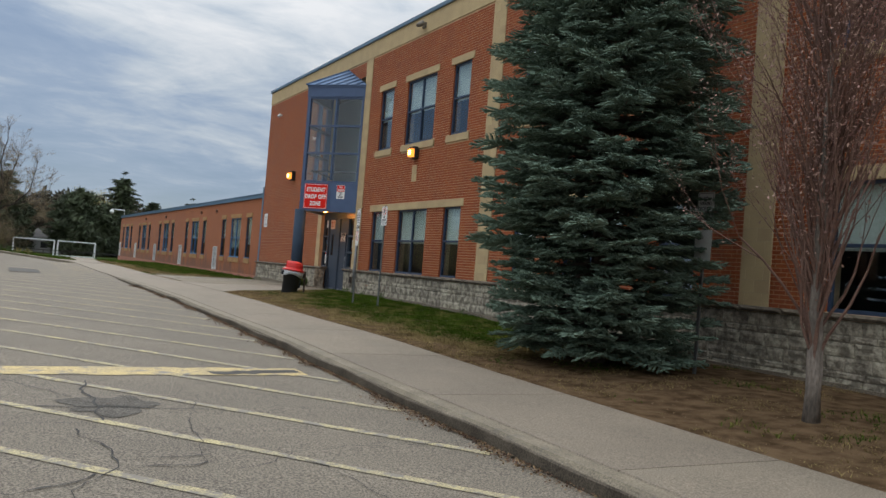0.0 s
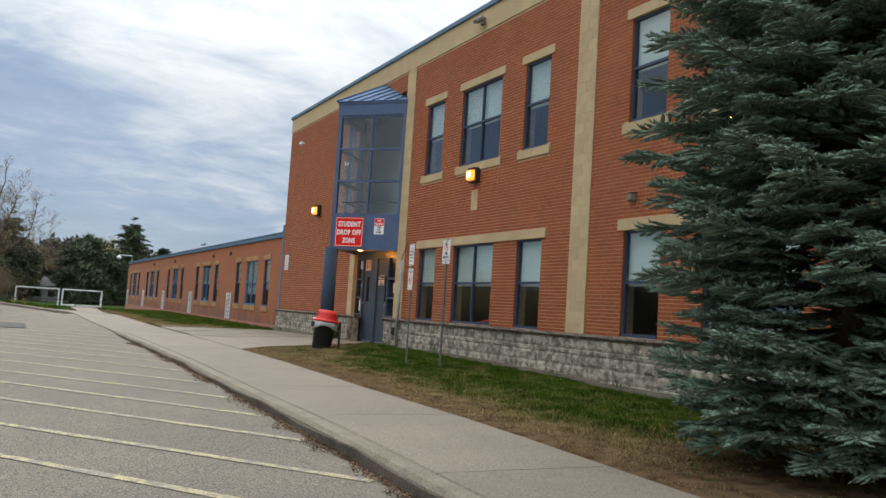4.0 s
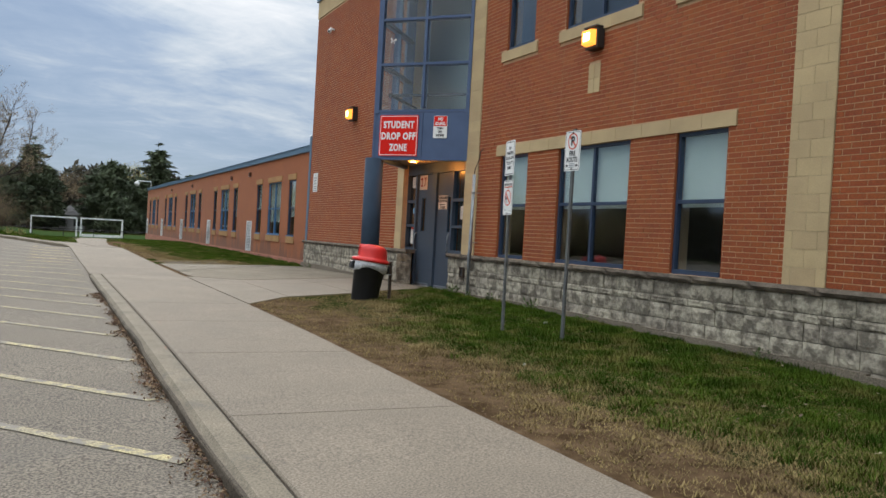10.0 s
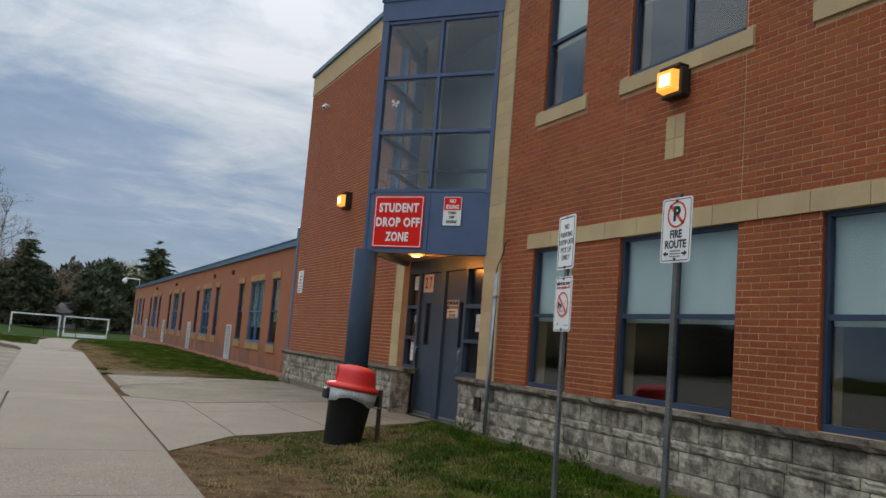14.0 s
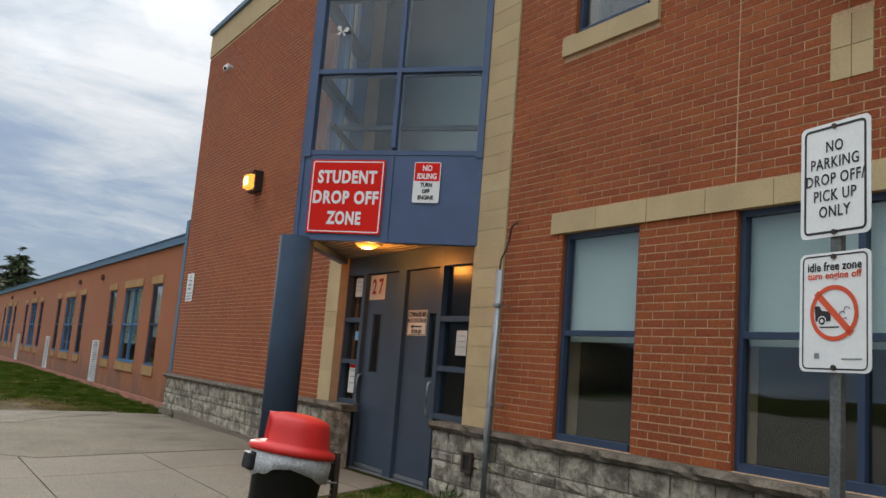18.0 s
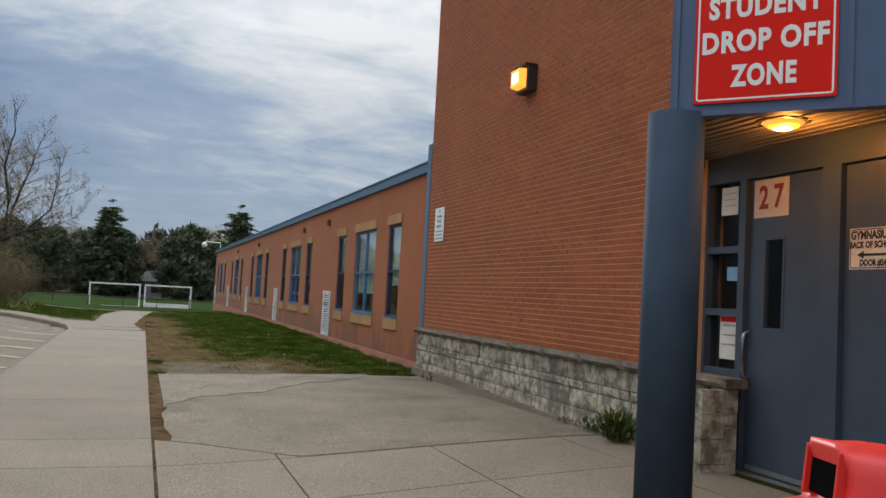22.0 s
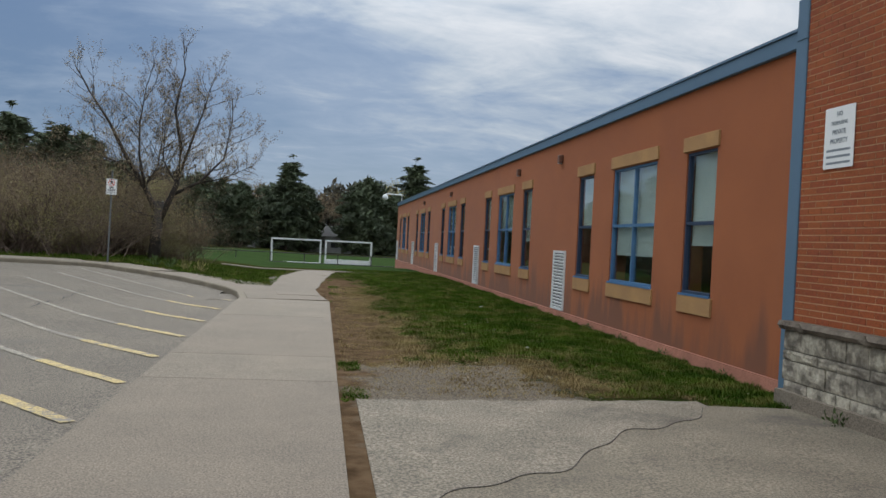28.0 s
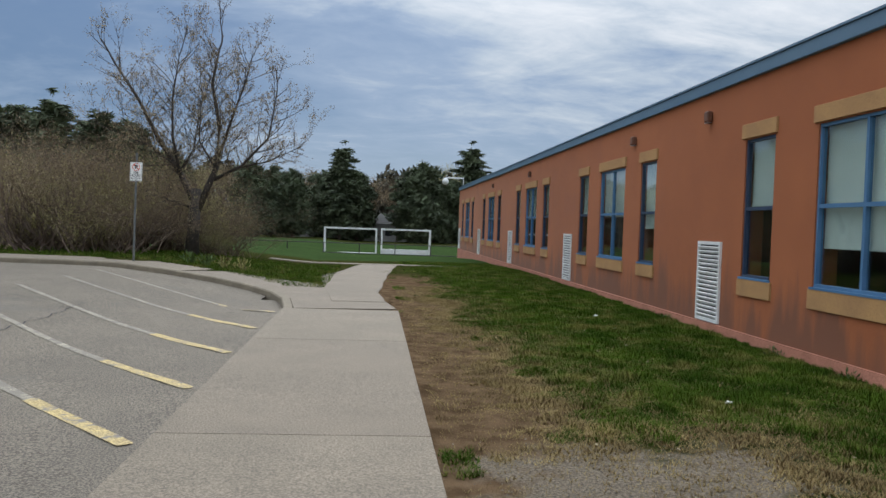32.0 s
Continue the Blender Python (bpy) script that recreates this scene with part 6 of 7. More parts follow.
def poses(p, d, up, s):
    """Arrays of poses: at p, x axis along d, z near up, scaled by s."""
    p, d, up, s = (np.asarray(v, float) for v in (p, d, up, s))
    d = d / np.linalg.norm(d, axis=1, keepdims=True)
    y = np.cross(up, d)
    y /= np.linalg.norm(y, axis=1, keepdims=True) + 1e-9
    z = np.cross(d, y)
    M = np.zeros((len(p), 4, 4))
    s = s.reshape(-1, 1) if s.ndim == 1 else s
    M[:, :3, 0], M[:, :3, 1], M[:, :3, 2], M[:, :3, 3], M[:, 3, 3] = d * s, y * s, z * s, p, 1
    return M


M_GRASS = material("grass_blades", (0.080, 0.124, 0.016), (0.036, 0.066, 0.009), 0.8, 2.2, 20, 0.0, per="island", spread=0.40, spec=0.0, stain=(0.170, 0.152, 0.045), stain_scale=1.9, stain_mix=(0.51, 0.67), mix=(0.42, 0.64))
M_STRAW = material("dry_grass", (0.30, 0.225, 0.105), (0.165, 0.120, 0.058), 0.9, 2, 30, 0.0, per="island", spread=0.3, spec=0.0)
M_NEEDLE = material("spruce_needles", (0.170, 0.230, 0.172), (0.105, 0.152, 0.114), 0.9, 1.6, 30, 0.0, per="island", spread=0.25, spec=0.1)
M_BARK = material("bark", (0.11, 0.085, 0.065), (0.065, 0.05, 0.04), 0.95, 6, 40, 1.0, bump_distance=0.012, stretch=(1, 1, 0.3))
M_BARK_GREY = material("grey_bark", (0.24, 0.20, 0.165), (0.13, 0.11, 0.09), 0.95, 5, 40, 0.9, bump_distance=0.012, stretch=(1, 1, 0.3))
M_TWIG = material("twigs", (0.23, 0.168, 0.125), (0.145, 0.106, 0.08), 0.9, 3, 30, 0.2, per="object", spread=0.2)
M_TWIG_RED = material("red_twigs", (0.20, 0.115, 0.085), (0.125, 0.068, 0.05), 0.9, 3, 30, 0.2)
M_BUD = material("red_buds", (0.42, 0.27, 0.22), (0.26, 0.13, 0.105), 0.7, 2, 30, 0.0, per="island", spread=0.4)
M_LEAF_YG = material("young_leaves", (0.30, 0.265, 0.09), (0.205, 0.178, 0.065), 0.7, 1, 30, 0.0, per="island", spread=0.4)
M_LEAF_PALE = material("pale_spring_leaves", (0.46, 0.42, 0.18), (0.33, 0.30, 0.13), 0.7, 1, 30, 0.0, per="island", spread=0.3, spec=0.1)
M_BUD_TAN = material("tan_spring_buds", (0.34, 0.27, 0.17), (0.22, 0.165, 0.105), 0.8, 1, 30, 0.0, per="island", spread=0.4, spec=0.1)
M_BUSH_TWIG = material("thicket_twigs", (0.185, 0.132, 0.094), (0.11, 0.080, 0.058), 0.9, 3, 30, 0.2, per="object", spread=0.25)
M_MAPLE = material("maple_bark", (0.075, 0.062, 0.052), (0.045, 0.038, 0.032), 0.95, 5, 40, 0.8, bump_distance=0.01)
M_LEAF_BR = material("brown_olive_leaves", (0.27, 0.20, 0.115), (0.18, 0.130, 0.075), 0.8, 0.4, 30, 0.0, per="island", spread=0.4)
M_PINE = material("dark_conifer", (0.118, 0.140, 0.076), (0.072, 0.090, 0.052), 0.8, 0.3, 30, 0.0, per="island", spread=0.45)

# lawn blades: tufts of three blades each
R = np.random.RandomState(5)
tuft_v, tuft_f = [], []
for k in range(3):
    a = k * 2.1
    c, s = math.cos(a), math.sin(a)
    b = len(tuft_v)
    tuft_v += [(-0.1 * s, 0.1 * c, 0), (0.1 * s, -0.1 * c, 0), (0.85 * c, 0.85 * s, 1)]
    tuft_f.append((b, b + 1, b + 2))


def lawn(name, n, x0, x1, y0, y1, hmin, hmax, keep, label, mat=None, floor=0.22):
    xs, ys = R.uniform(x0, x1, n), R.uniform(y0, y1, n)
    rows_ = []
    for x, y, u, r1, r2 in zip(xs, ys, R.rand(n), R.rand(n), R.rand(n)):
        dens = keep(x, y)
        if u > dens or dens < floor:
            continue
        h = hmin + (hmax - hmin) * r1 * (0.35 + 0.65 * dens) * (0.45 + 1.1 * smooth01(patchy(x, y, 4.0), 0.35, 0.7))
        a = r2 * 6.283
        rows_.append((x, y, lawn_z(x, y) - 0.004, h, a))
    q = np.array(rows_)
    M = np.zeros((len(q), 4, 4))
    c, s = np.cos(q[:, 4]), np.sin(q[:, 4])
    w = 0.030 + 0.42 * q[:, 3]
    M[:, 0, 0], M[:, 0, 1], M[:, 1, 0], M[:, 1, 1], M[:, 2, 2], M[:, 3, 3] = c * w, -s * w, s * w, c * w, q[:, 3], 1
    M[:, :3, 3] = q[:, :3]
    return tagged(part(name, scatter(name, tuft_v, tuft_f, M, mat or M_GRASS), None), label, "grass", kind="stuff")


def patchy(x, y, s=0.9):
    return 0.5 + 0.5 * noise.noise(Vector((x * s, y * s, 3.3)))


def grass_edge(x, y):
    """0 on the trodden soil beside the pavement, 1 on the closed lawn, with a ragged line between."""
    e = x + 1.1 * (patchy(x, y, 0.7) - 0.5) + 0.9 * (patchy(x, y, 2.1) - 0.5) + 0.7 * (patchy(x, y, 5.5) - 0.5)
    if y > 20.5:
        e -= 0.42 * (y - 20.5)
    return smooth01(e, 6.75, 7.45)


def straw_band(x, y):
    if y > front_y(x) - 0.05:
        return 0
    g = grass_edge(x + 0.5, y)
    return 0.14 + 0.22 * smooth01(patchy(x, y, 1.6), 0.42, 0.6) + 0.64 * g * (1 - 0.75 * grass_edge(x - 0.8, y))


def keep_near(x, y):
    if y > front_y(x) - 0.05:
        return 0
    return grass_edge(x, y) * smooth01(y + 2 * patchy(x, y, 1.1), 11.4, 13.2) * (0.55 + 0.5 * patchy(x, y, 1.7))


def wing_edge(x, y):
    """0 on the trodden strip and the gravel, 1 on the closed lawn of the wing."""
    n_ = 0.8 * (patchy(x, y, 0.8) - 0.5) + 0.8 * (patchy(x, y, 2.3) - 0.5) + 0.7 * (patchy(x, y, 6.0) - 0.5)
    strip = smooth01(x + n_, 6.65 - 0.02 * (y - 44), 7.35 - 0.02 * (y - 44))
    stones = max(smooth01(x + n_, 8.35, 8.9), smooth01(y + n_, 38.2, 38.8))
    return strip * stones


def straw_wing(x, y):
    if y < 35.9 and x < 9.3:
        return 0
    return 0.10 + 0.14 * smooth01(patchy(x, y, 0.7), 0.45, 0.6) + 0.76 * wing_edge(x + 0.5, y + 0.5) * (1 - 0.75 * wing_edge(x - 0.8, y - 0.8))


def keep_wing(x, y):
    edge = wing_edge(x, y)
    if y < 35.9:
        edge *= smooth01(x, 9.2, 9.7)
    return max(edge * (0.6 + 0.45 * patchy(x, y, 1.5)), 0.4 * smooth01(patchy(x, y, 1.0), 0.56, 0.66) * (1 - smooth01(x, 5.95, 6.3)))


lawn("grass", 190000, 5.9, 10.22, 10.0, 26.3, 0.016, 0.070, keep_near, "short green lawn worn thin beside the pavement")
lawn("grass", 210000, 5.84, 10.46, 35.4, 52.0, 0.018, 0.075, keep_wing, "short green lawn in front of the low wing")
lawn("grass", 50000, 5.6, 10.46, 52.0, 82.0, 0.03, 0.07, keep_wing, "far part of the lawn along the wing")
lawn("grass", 9000, 6.3, 10.2, 3.0, 10.2, 0.03, 0.07, lambda x, y: 0.5 * (patchy(x, y, 1.3) > 0.6), "sparse grass tufts in the bare soil")


lawn("dry_grass", 110000, 5.9, 9.6, 10.0, 26.3, 0.014, 0.050, straw_band, "straw-coloured worn grass at the edge of the lawn", M_STRAW, 0.0)
lawn("dry_grass", 150000, 5.9, 9.9, 35.8, 52.0, 0.014, 0.050, straw_wing, "straw-coloured worn grass beside the trodden strip", M_STRAW, 0.0)
lawn("dry_grass", 14000, 5.9, 10.2, 2.0, 10.5, 0.012, 0.045, lambda x, y: 0.7 * smooth01(patchy(x, y, 1.5), 0.42, 0.6), "thin dry grass on the soil round the spruce", M_STRAW)


def verge(x, y):
    return 0.0 if in_lot(x, y, 1.95) or x > 4.3 else 0.9


lawn("grass", 40000, -14, 4.3, 51, 60, 0.04, 0.10, verge, "grass verge behind the far pavement")

# fallen leaves in the gutter, needles and litter on the soil, gravel
M_DEAD = material("dead_leaves", (0.19, 0.115, 0.065), (0.11, 0.065, 0.038), 0.95, 3, 30, 0.0, per="island", spread=0.5)
n = 17000
ys = R.uniform(2, 26, n)
keepm = np.array([patchy(0.3, y, 0.8) for y in ys]) + R.uniform(-0.2, 0.2, n) > 0.42
ys = ys[keepm]
xs = KX - np.abs(R.normal(0, 0.030 + 0.075 * np.array([smooth01(patchy(0.7, y, 1.9), 0.38, 0.62) for y in ys]))) - 0.005
P = np.array([(x, y, lot_z(x, y) + 0.008 + 0.02 * R.rand()) for x, y in zip(xs, ys)])
D = R.normal(0, 1, (len(P), 3)) * (1, 1, 0.35)
leaf_v, leaf_f = [(-0.5, 0, 0), (0, 0.3, 0.06), (0.5, 0, 0), (0, -0.3, 0.06)], [(0, 1, 2), (0, 2, 3)]
tagged(part("leaf_litter", scatter("leaf_litter", leaf_v, leaf_f, poses(P, D, R.normal(0, 0.6, (len(P), 3)) + (0, 0, 1), R.uniform(0.012, 0.038, len(P))), M_DEAD), None), "brown leaf litter in the gutter at the kerb", "leaf litter", kind="stuff")
n = 5200
P = np.array([(x, y, lawn_z(x, y) + 0.006) for x, y in zip(R.uniform(5.86, 8.6, n), R.uniform(3, 23, n))])
D = np.c_[R.normal(0, 1, (n, 2)), R.normal(0, 0.15, n)]
tagged(part("leaf_litter", scatter("leaf_litter", leaf_v, leaf_f, poses(P, D, np.c_[R.normal(0, .3, (n, 2)), np.ones(n)], R.uniform(0.008, 0.03, n)), M_DEAD), None), "brown needles and crumbs on the bare soil", "leaf litter", kind="stuff")
n = 260
P = np.array([(x, y, lawn_z(x, y) + 0.035) for x, y in list(zip(R.uniform(7.2, 10.1, n // 2), R.uniform(10.5, 23, n // 2))) + list(zip(R.uniform(6.6, 10.3, n // 2), R.uniform(36, 52, n // 2)))])
D = np.c_[R.normal(0, 1, (n, 2)), R.normal(0, 0.3, n)]
M_PALE_LEAF = material("pale_dry_leaves", (0.33, 0.27, 0.17), (0.22, 0.17, 0.105), 0.9, 3, 30, 0.0, per="island", spread=0.4)
tagged(part("leaf_litter", scatter("leaf_litter", leaf_v, leaf_f, poses(P, D, np.c_[R.normal(0, .4, (n, 2)), np.ones(n)], R.uniform(0.02, 0.05, n)), M_PALE_LEAF), None), "pale dry leaves lying on the lawns", "leaf litter", kind="stuff")
n = 1700
P = np.array([(x, y, lawn_z(x, y) + 0.004) for x, y in zip(5.95 + 2.6 * R.beta(1.6, 1.6, n), 35.75 + 2.7 * R.beta(1.1, 2.0, n))])
st_v = [(-0.5, 0, 0), (0, 0.45, 0), (0.5, 0, 0), (0, -0.4, 0), (0.05, 0, 0.4)]
st_f = [(0, 4, 1), (1, 4, 2), (2, 4, 3), (3, 4, 0)]
M_PEBBLE = material("pebbles", (0.22, 0.188, 0.145), (0.125, 0.105, 0.08), 0.95, 4, 40, 0.0, per="island", spread=0.4)
tagged(part("gravel", scatter("gravel", st_v, [f[::-1] for f in st_f], poses(P, np.c_[R.normal(0, 1, (n, 2)), np.zeros(n)], np.tile((0, 0, 1.0), (n, 1)), R.uniform(0.008, 0.024, n)), M_PEBBLE), None), "loose grey gravel beside the tarmac patch", "gravel", kind="stuff")
for x, y, s in ((8.55, 39.4, 0.045), (7.9, 43.0, 0.035), (9.0, 44.5, 0.035), (9.3, 20.3, 0.04), (7.3, 17.6, 0.03), (9.2, 46.2, 0.045), (7.6, 48.8, 0.04)):
    bm = bmesh.new()
    bmesh.ops.create_icosphere(bm, subdivisions=1, radius=s)
    for v in bm.verts:
        v.co = Vector((v.co.x, v.co.y * 0.8, v.co.z * 0.45)) + Vector([random.uniform(-0.3, 0.3) * s for _ in range(3)])
    o = part("paper_scrap", bm, M_PAPER, None)
    o.location = (x, y, lawn_z(x, y) + s * 0.35)
    tagged(o, "crumpled white paper scrap lying on the grass", "litter", "paper scraps")


# ---------- weeds at the foot of the walls ----------
def weed(x, y, z, n, h, seed, mat, label):
    r = np.random.RandomState(seed)
    a = r.uniform(0, 6.283, n)
    t = r.uniform(0.15, 0.9, n)
    D = np.c_[np.cos(a) * np.sin(t), np.sin(a) * np.sin(t), np.cos(t)]
    P = np.tile((0.0, 0.0, 0.0), (n, 1)) + np.c_[r.normal(0, 0.05, (n, 2)), np.zeros(n)] + D * r.uniform(0, 0.75, (n, 1)) * h
    lv = [(0, 0, 0), (0.5, 0.17, 0.05), (1, 0, -0.10), (0.5, -0.17, 0.05)]
    me = scatter("weed", lv, [(0, 1, 2), (0, 2, 3)], poses(P, D, r.normal(0, 1, (n, 3)), r.uniform(0.18, 0.5, n) * h), mat)
    o = part("weed", me, None)
    o.location = (x, y, z)
    return tagged(o, label, "weed", "weeds", "stuff")


M_WEED = material("weed_leaves", (0.085, 0.125, 0.026), (0.045, 0.075, 0.016), 0.6, 3, 30, 0.0, per="island", spread=0.35)
weed(10.12, 28.98, apron_z(10.1, 29.0), 380, 0.31, 1, M_WEED, "leafy green weed growing at the stone base")
M_FLOWER = material("yellow_flowers", (0.75, 0.48, 0.03), (0.6, 0.36, 0.02), 0.7, 5, 30, 0.0, per="island", spread=0.2)
weed(10.12, 28.98, apron_z(10.1, 29.0) + 0.20, 18, 0.12, 3, M_FLOWER, "yellow flower heads of the weed")
weed(10.13, 29.5, apron_z(10.1, 30), 60, 0.18, 2, M_WEED, "low weeds in the joint of the stone base")
for k, y in enumerate((30.1, 34.6, 24.9, 24.2, 23.4, 22.0, 20.6, 17.2, 15.3)):
    weed(10.12, y, lawn_z(10.1, y), 40, 0.12 + 0.04 * (k % 3), 10 + k, M_WEED, "small weed at the foot of the wall")
for k, y in enumerate((37.2, 38.9, 40.6, 42.2, 46.0)):
    weed(10.42, y, lawn_z(10.4, y), 40, 0.13, 40 + k, M_WEED, "small weed at the foot of the wing")
for k, (x, y) in enumerate(((0.9, 54.9), (1.4, 54.7), (0.4, 55.1), (1.9, 54.5))):
    weed(x, y, walk_z(x, y), 60, 0.35, 60 + k, M_LEAF_YG if k % 2 else M_WEED, "clump of pale spring flowers on the verge")


# ---------- blue spruce ----------
def spray_template(r, needles=15):
    """A flat spruce spray: a twig with side shoots, each a thick brush of needles; unit length along x."""
    v, f = [], []
    shoots = [((0, 0, 0), (1, 0, 0))]
    for k in range(4):
        u = 0.08 + 0.21 * k
        ln = 0.58 * (1 - u) + 0.16
        for s in (-1, 1):
            shoots.append(((u, 0, 0), (u + ln * 0.74, s * ln * 0.66, r.uniform(-0.07, 0.05))))
    for a, b in shoots:
        a, b = np.array(a, float), np.array(b, float)
        d = b - a
        L = np.linalg.norm(d)
        d /= L
        n1 = np.cross(d, (0, 0, 1.0))
        n1 /= np.linalg.norm(n1)
        n2 = np.cross(n1, d)
        i = len(v)
        w_ = 0.040 + 0.016 * r.rand()
        v += [a, a + d * L * 0.72 + n1 * w_, a + d * L * 0.72 + n2 * w_, a + d * L * 0.72 - n1 * w_, a + d * L * 0.72 - n2 * w_ * 0.8, b]
        for k in range(4):
            f += [(i, i + 1 + k, i + 1 + (k + 1) % 4), (i + 5, i + 1 + (k + 1) % 4, i + 1 + k)]
        m = max(6, int(needles * L * 2.2))
        for k in range(m):
            p = a + d * L * (0.15 + 0.85 * (k + r.rand()) / m)
            ang = r.uniform(-0.6, math.pi + 0.6)
            o = math.cos(ang) * n1 + math.sin(ang) * n2
            tip = p + 0.085 * (o * 0.85 + d * 0.75)
            side = np.cross(o, d) * 0.020
            i = len(v)
            v += [p + side, p - side, tip]
            f.append((i, i + 1, i + 2))
    return v, f


def spruce(x, y, H, R0, seed):
    r = np.random.RandomState(seed)
    z0 = lawn_z(x, y)
    t = thing("spruce_tree", (x, y, z0), "large blue-green spruce with boughs down to the ground", "tree")
    bm = bmesh.new()
    tube(bm, [(0, 0, -0.2), (0, 0, H * 0.5), (0, 0, H)], [0.17, 0.10, 0.01], 10)
    part("trunk", bm, M_BARK, t)
    Ps, Ds, Us, Ss = [], [], [], []
    bb = bmesh.new()
    z = 0.22
    while z < H - 0.2:
        frac = z / H
        Lb = R0 * min(1.0, 0.52 + z * 0.16) * (1 - frac) ** 0.72 * 1.10
        nb_ = int(11 if z < H * 0.7 else 7)
        a0 = r.uniform(0, 6.28)
        for k in range(nb_):
            a = a0 + 6.283 * k / nb_ + r.uniform(-0.3, 0.3)
            L = Lb * r.uniform(0.78, 1.10)
            pts = []
            droop = (0.30 - 0.45 * frac) * min(1.0, 0.25 + z * 0.6)
            for u in np.linspace(0, 1, 6):
                rr = L * u
                pts.append(np.array((rr * math.cos(a), rr * math.sin(a), z - droop * L * u * (1.15 - 0.75 * u * u) + 0.05 * math.sin(3 * u))))
            tube(bb, [Vector(p) for p in pts], [0.028 * (1 - 0.8 * u) + 0.004 for u in np.linspace(0, 1, 6)], 3)
            m = max(3, int(L / 0.115))
            for j in range(m):
                u = 0.30 + 0.70 * (j + r.rand()) / m
                i = min(4, int(u * 5))
                fr_ = u * 5 - i
                p = pts[i] * (1 - fr_) + pts[i + 1] * fr_
                d = pts[i + 1] - pts[i]
                d /= np.linalg.norm(d)
                lat = np.array((-d[1], d[0], 0))
                side = (-1 if j % 2 else 1) * r.uniform(0.3, 1.1) if u < 0.93 else r.uniform(-0.3, 0.3)
                dd = d + lat * side + np.array((0, 0, r.uniform(-0.22, 0.12)))
                Ps.append(p)
                Ds.append(dd)
                Us.append(np.array((r.normal(0, 0.25), r.normal(0, 0.25), 1.0)))
                Ss.append(r.uniform(0.30, 0.52) * (0.7 + 0.3 * min(1, L)))
        z += r.uniform(0.15, 0.21)
    tagged(part("branchwork", bb, M_BARK, t), kind="stuff")
    n3 = len(Ps) // 3 * 3
    for g in range(3):
        tv, tf = spray_template(np.random.RandomState(100 + g))
        sel = slice(g, n3, 3)
        tagged(part("needles", scatter("needles", tv, tf, poses(Ps[sel], Ds[sel], Us[sel], Ss[sel]), M_NEEDLE), None, t), kind="stuff")
    return t


spruce(7.84, 9.43, 11.5, 1.93, 3)


# ---------- bare trees ----------
def grow(r, bm, p, d, length, rad, depth, tips, spread=0.55, up=0.10, sides=5, kids=(2, 4), shrink=0.68):
    """A limb that bends upward and forks; its twig ends are gathered in tips."""
    n = 4 if depth > 1 else 3
    pts, rs = [Vector(p)], [rad]
    d = Vector(d).normalized()
    for k in range(n):
        d = (d + Vector((r.normal(0, 0.12), r.normal(0, 0.12), r.normal(0, 0.08) + up))).normalized()
        pts.append(pts[-1] + d * length / n)
        rs.append(rad * (1 - 0.45 * (k + 1) / n))
        if depth <= 2:
            tips.append((tuple(pts[-1]), tuple(d)))
    tube(bm, pts, rs, max(3, sides))
    if depth == 0:
        return
    m = r.randint(kids[0], kids[1] + 1)
    for k in range(m):
        u = r.randint(2, n + 1) if depth < 4 else n
        q = pts[u]
        side = Vector((r.normal(), r.normal(), r.normal() * 0.5))
        side = (side - d * side.dot(d)).normalized()
        nd = (d + side * spread * r.uniform(0.6, 1.3)).normalized()
        grow(r, bm, q, nd, length * shrink * r.uniform(0.8, 1.15), rs[u] * 0.66, depth - 1, tips, spread, up, sides - 1, kids, shrink)


bud_v, bud_f = [(0, 0, 0), (0.5, 0.22, 0.1), (1, 0, 0), (0.5, -0.22, 0.1)], [(0, 1, 2), (0, 2, 3)]


def buds(tips, per, spread, smin, smax, mat, seed, name="leaves"):
    r = np.random.RandomState(seed)
    T = np.array([t[0] for t in tips])
    P = np.repeat(T, per, axis=0)
    n = len(P)
    P = P + r.normal(0, spread, (n, 3))
    return scatter(name, bud_v, bud_f, poses(P, r.normal(0, 1, (n, 3)), r.normal(0, 1, (n, 3)), r.uniform(smin, smax, n)), mat)


r = np.random.RandomState(8)
mt = thing("maple_tree", (-0.48, 59.4, lawn_z(-0.48, 59.4)), "spreading bare maple with a few young leaves", "tree")
bm, tips = bmesh.new(), []
tube(bm, [(0, 0, -0.3), (0.05, 0, 1.0), (0.1, 0.05, 2.1)], [0.26, 0.19, 0.17], 10)
part("trunk", bm, M_MAPLE, mt, smooth=True)
MAPLE_LIMBS = (((0.2, 1.8), (-0.55, 3.3), (-1.5, 4.8), (-2.3, 6.3), (-3.2, 7.6)), ((-0.5, 3.2), (-0.8, 4.8), (-0.8, 6.3), (-0.55, 8.0)), ((-0.55, 3.3), (-0.1, 4.3), (0.0, 5.6), (-0.1, 6.9)),
               ((0.2, 1.8), (0.9, 3.6), (1.0, 5.3), (0.7, 7.0), (0.95, 8.4)), ((0.95, 4.0), (1.5, 6.0), (1.9, 7.4), (2.0, 8.2)), ((0.8, 3.1), (1.9, 3.7), (3.0, 4.9), (3.3, 6.6)),
               ((-0.7, 3.6), (-1.8, 4.4), (-3.2, 4.9)), ((0.0, 1.9), (-0.9, 2.2), (-1.7, 2.9)), ((1.9, 3.7), (2.9, 4.0), (3.9, 4.6)), ((0.9, 3.5), (0.3, 4.6), (0.4, 6.2)))
fine = bmesh.new()
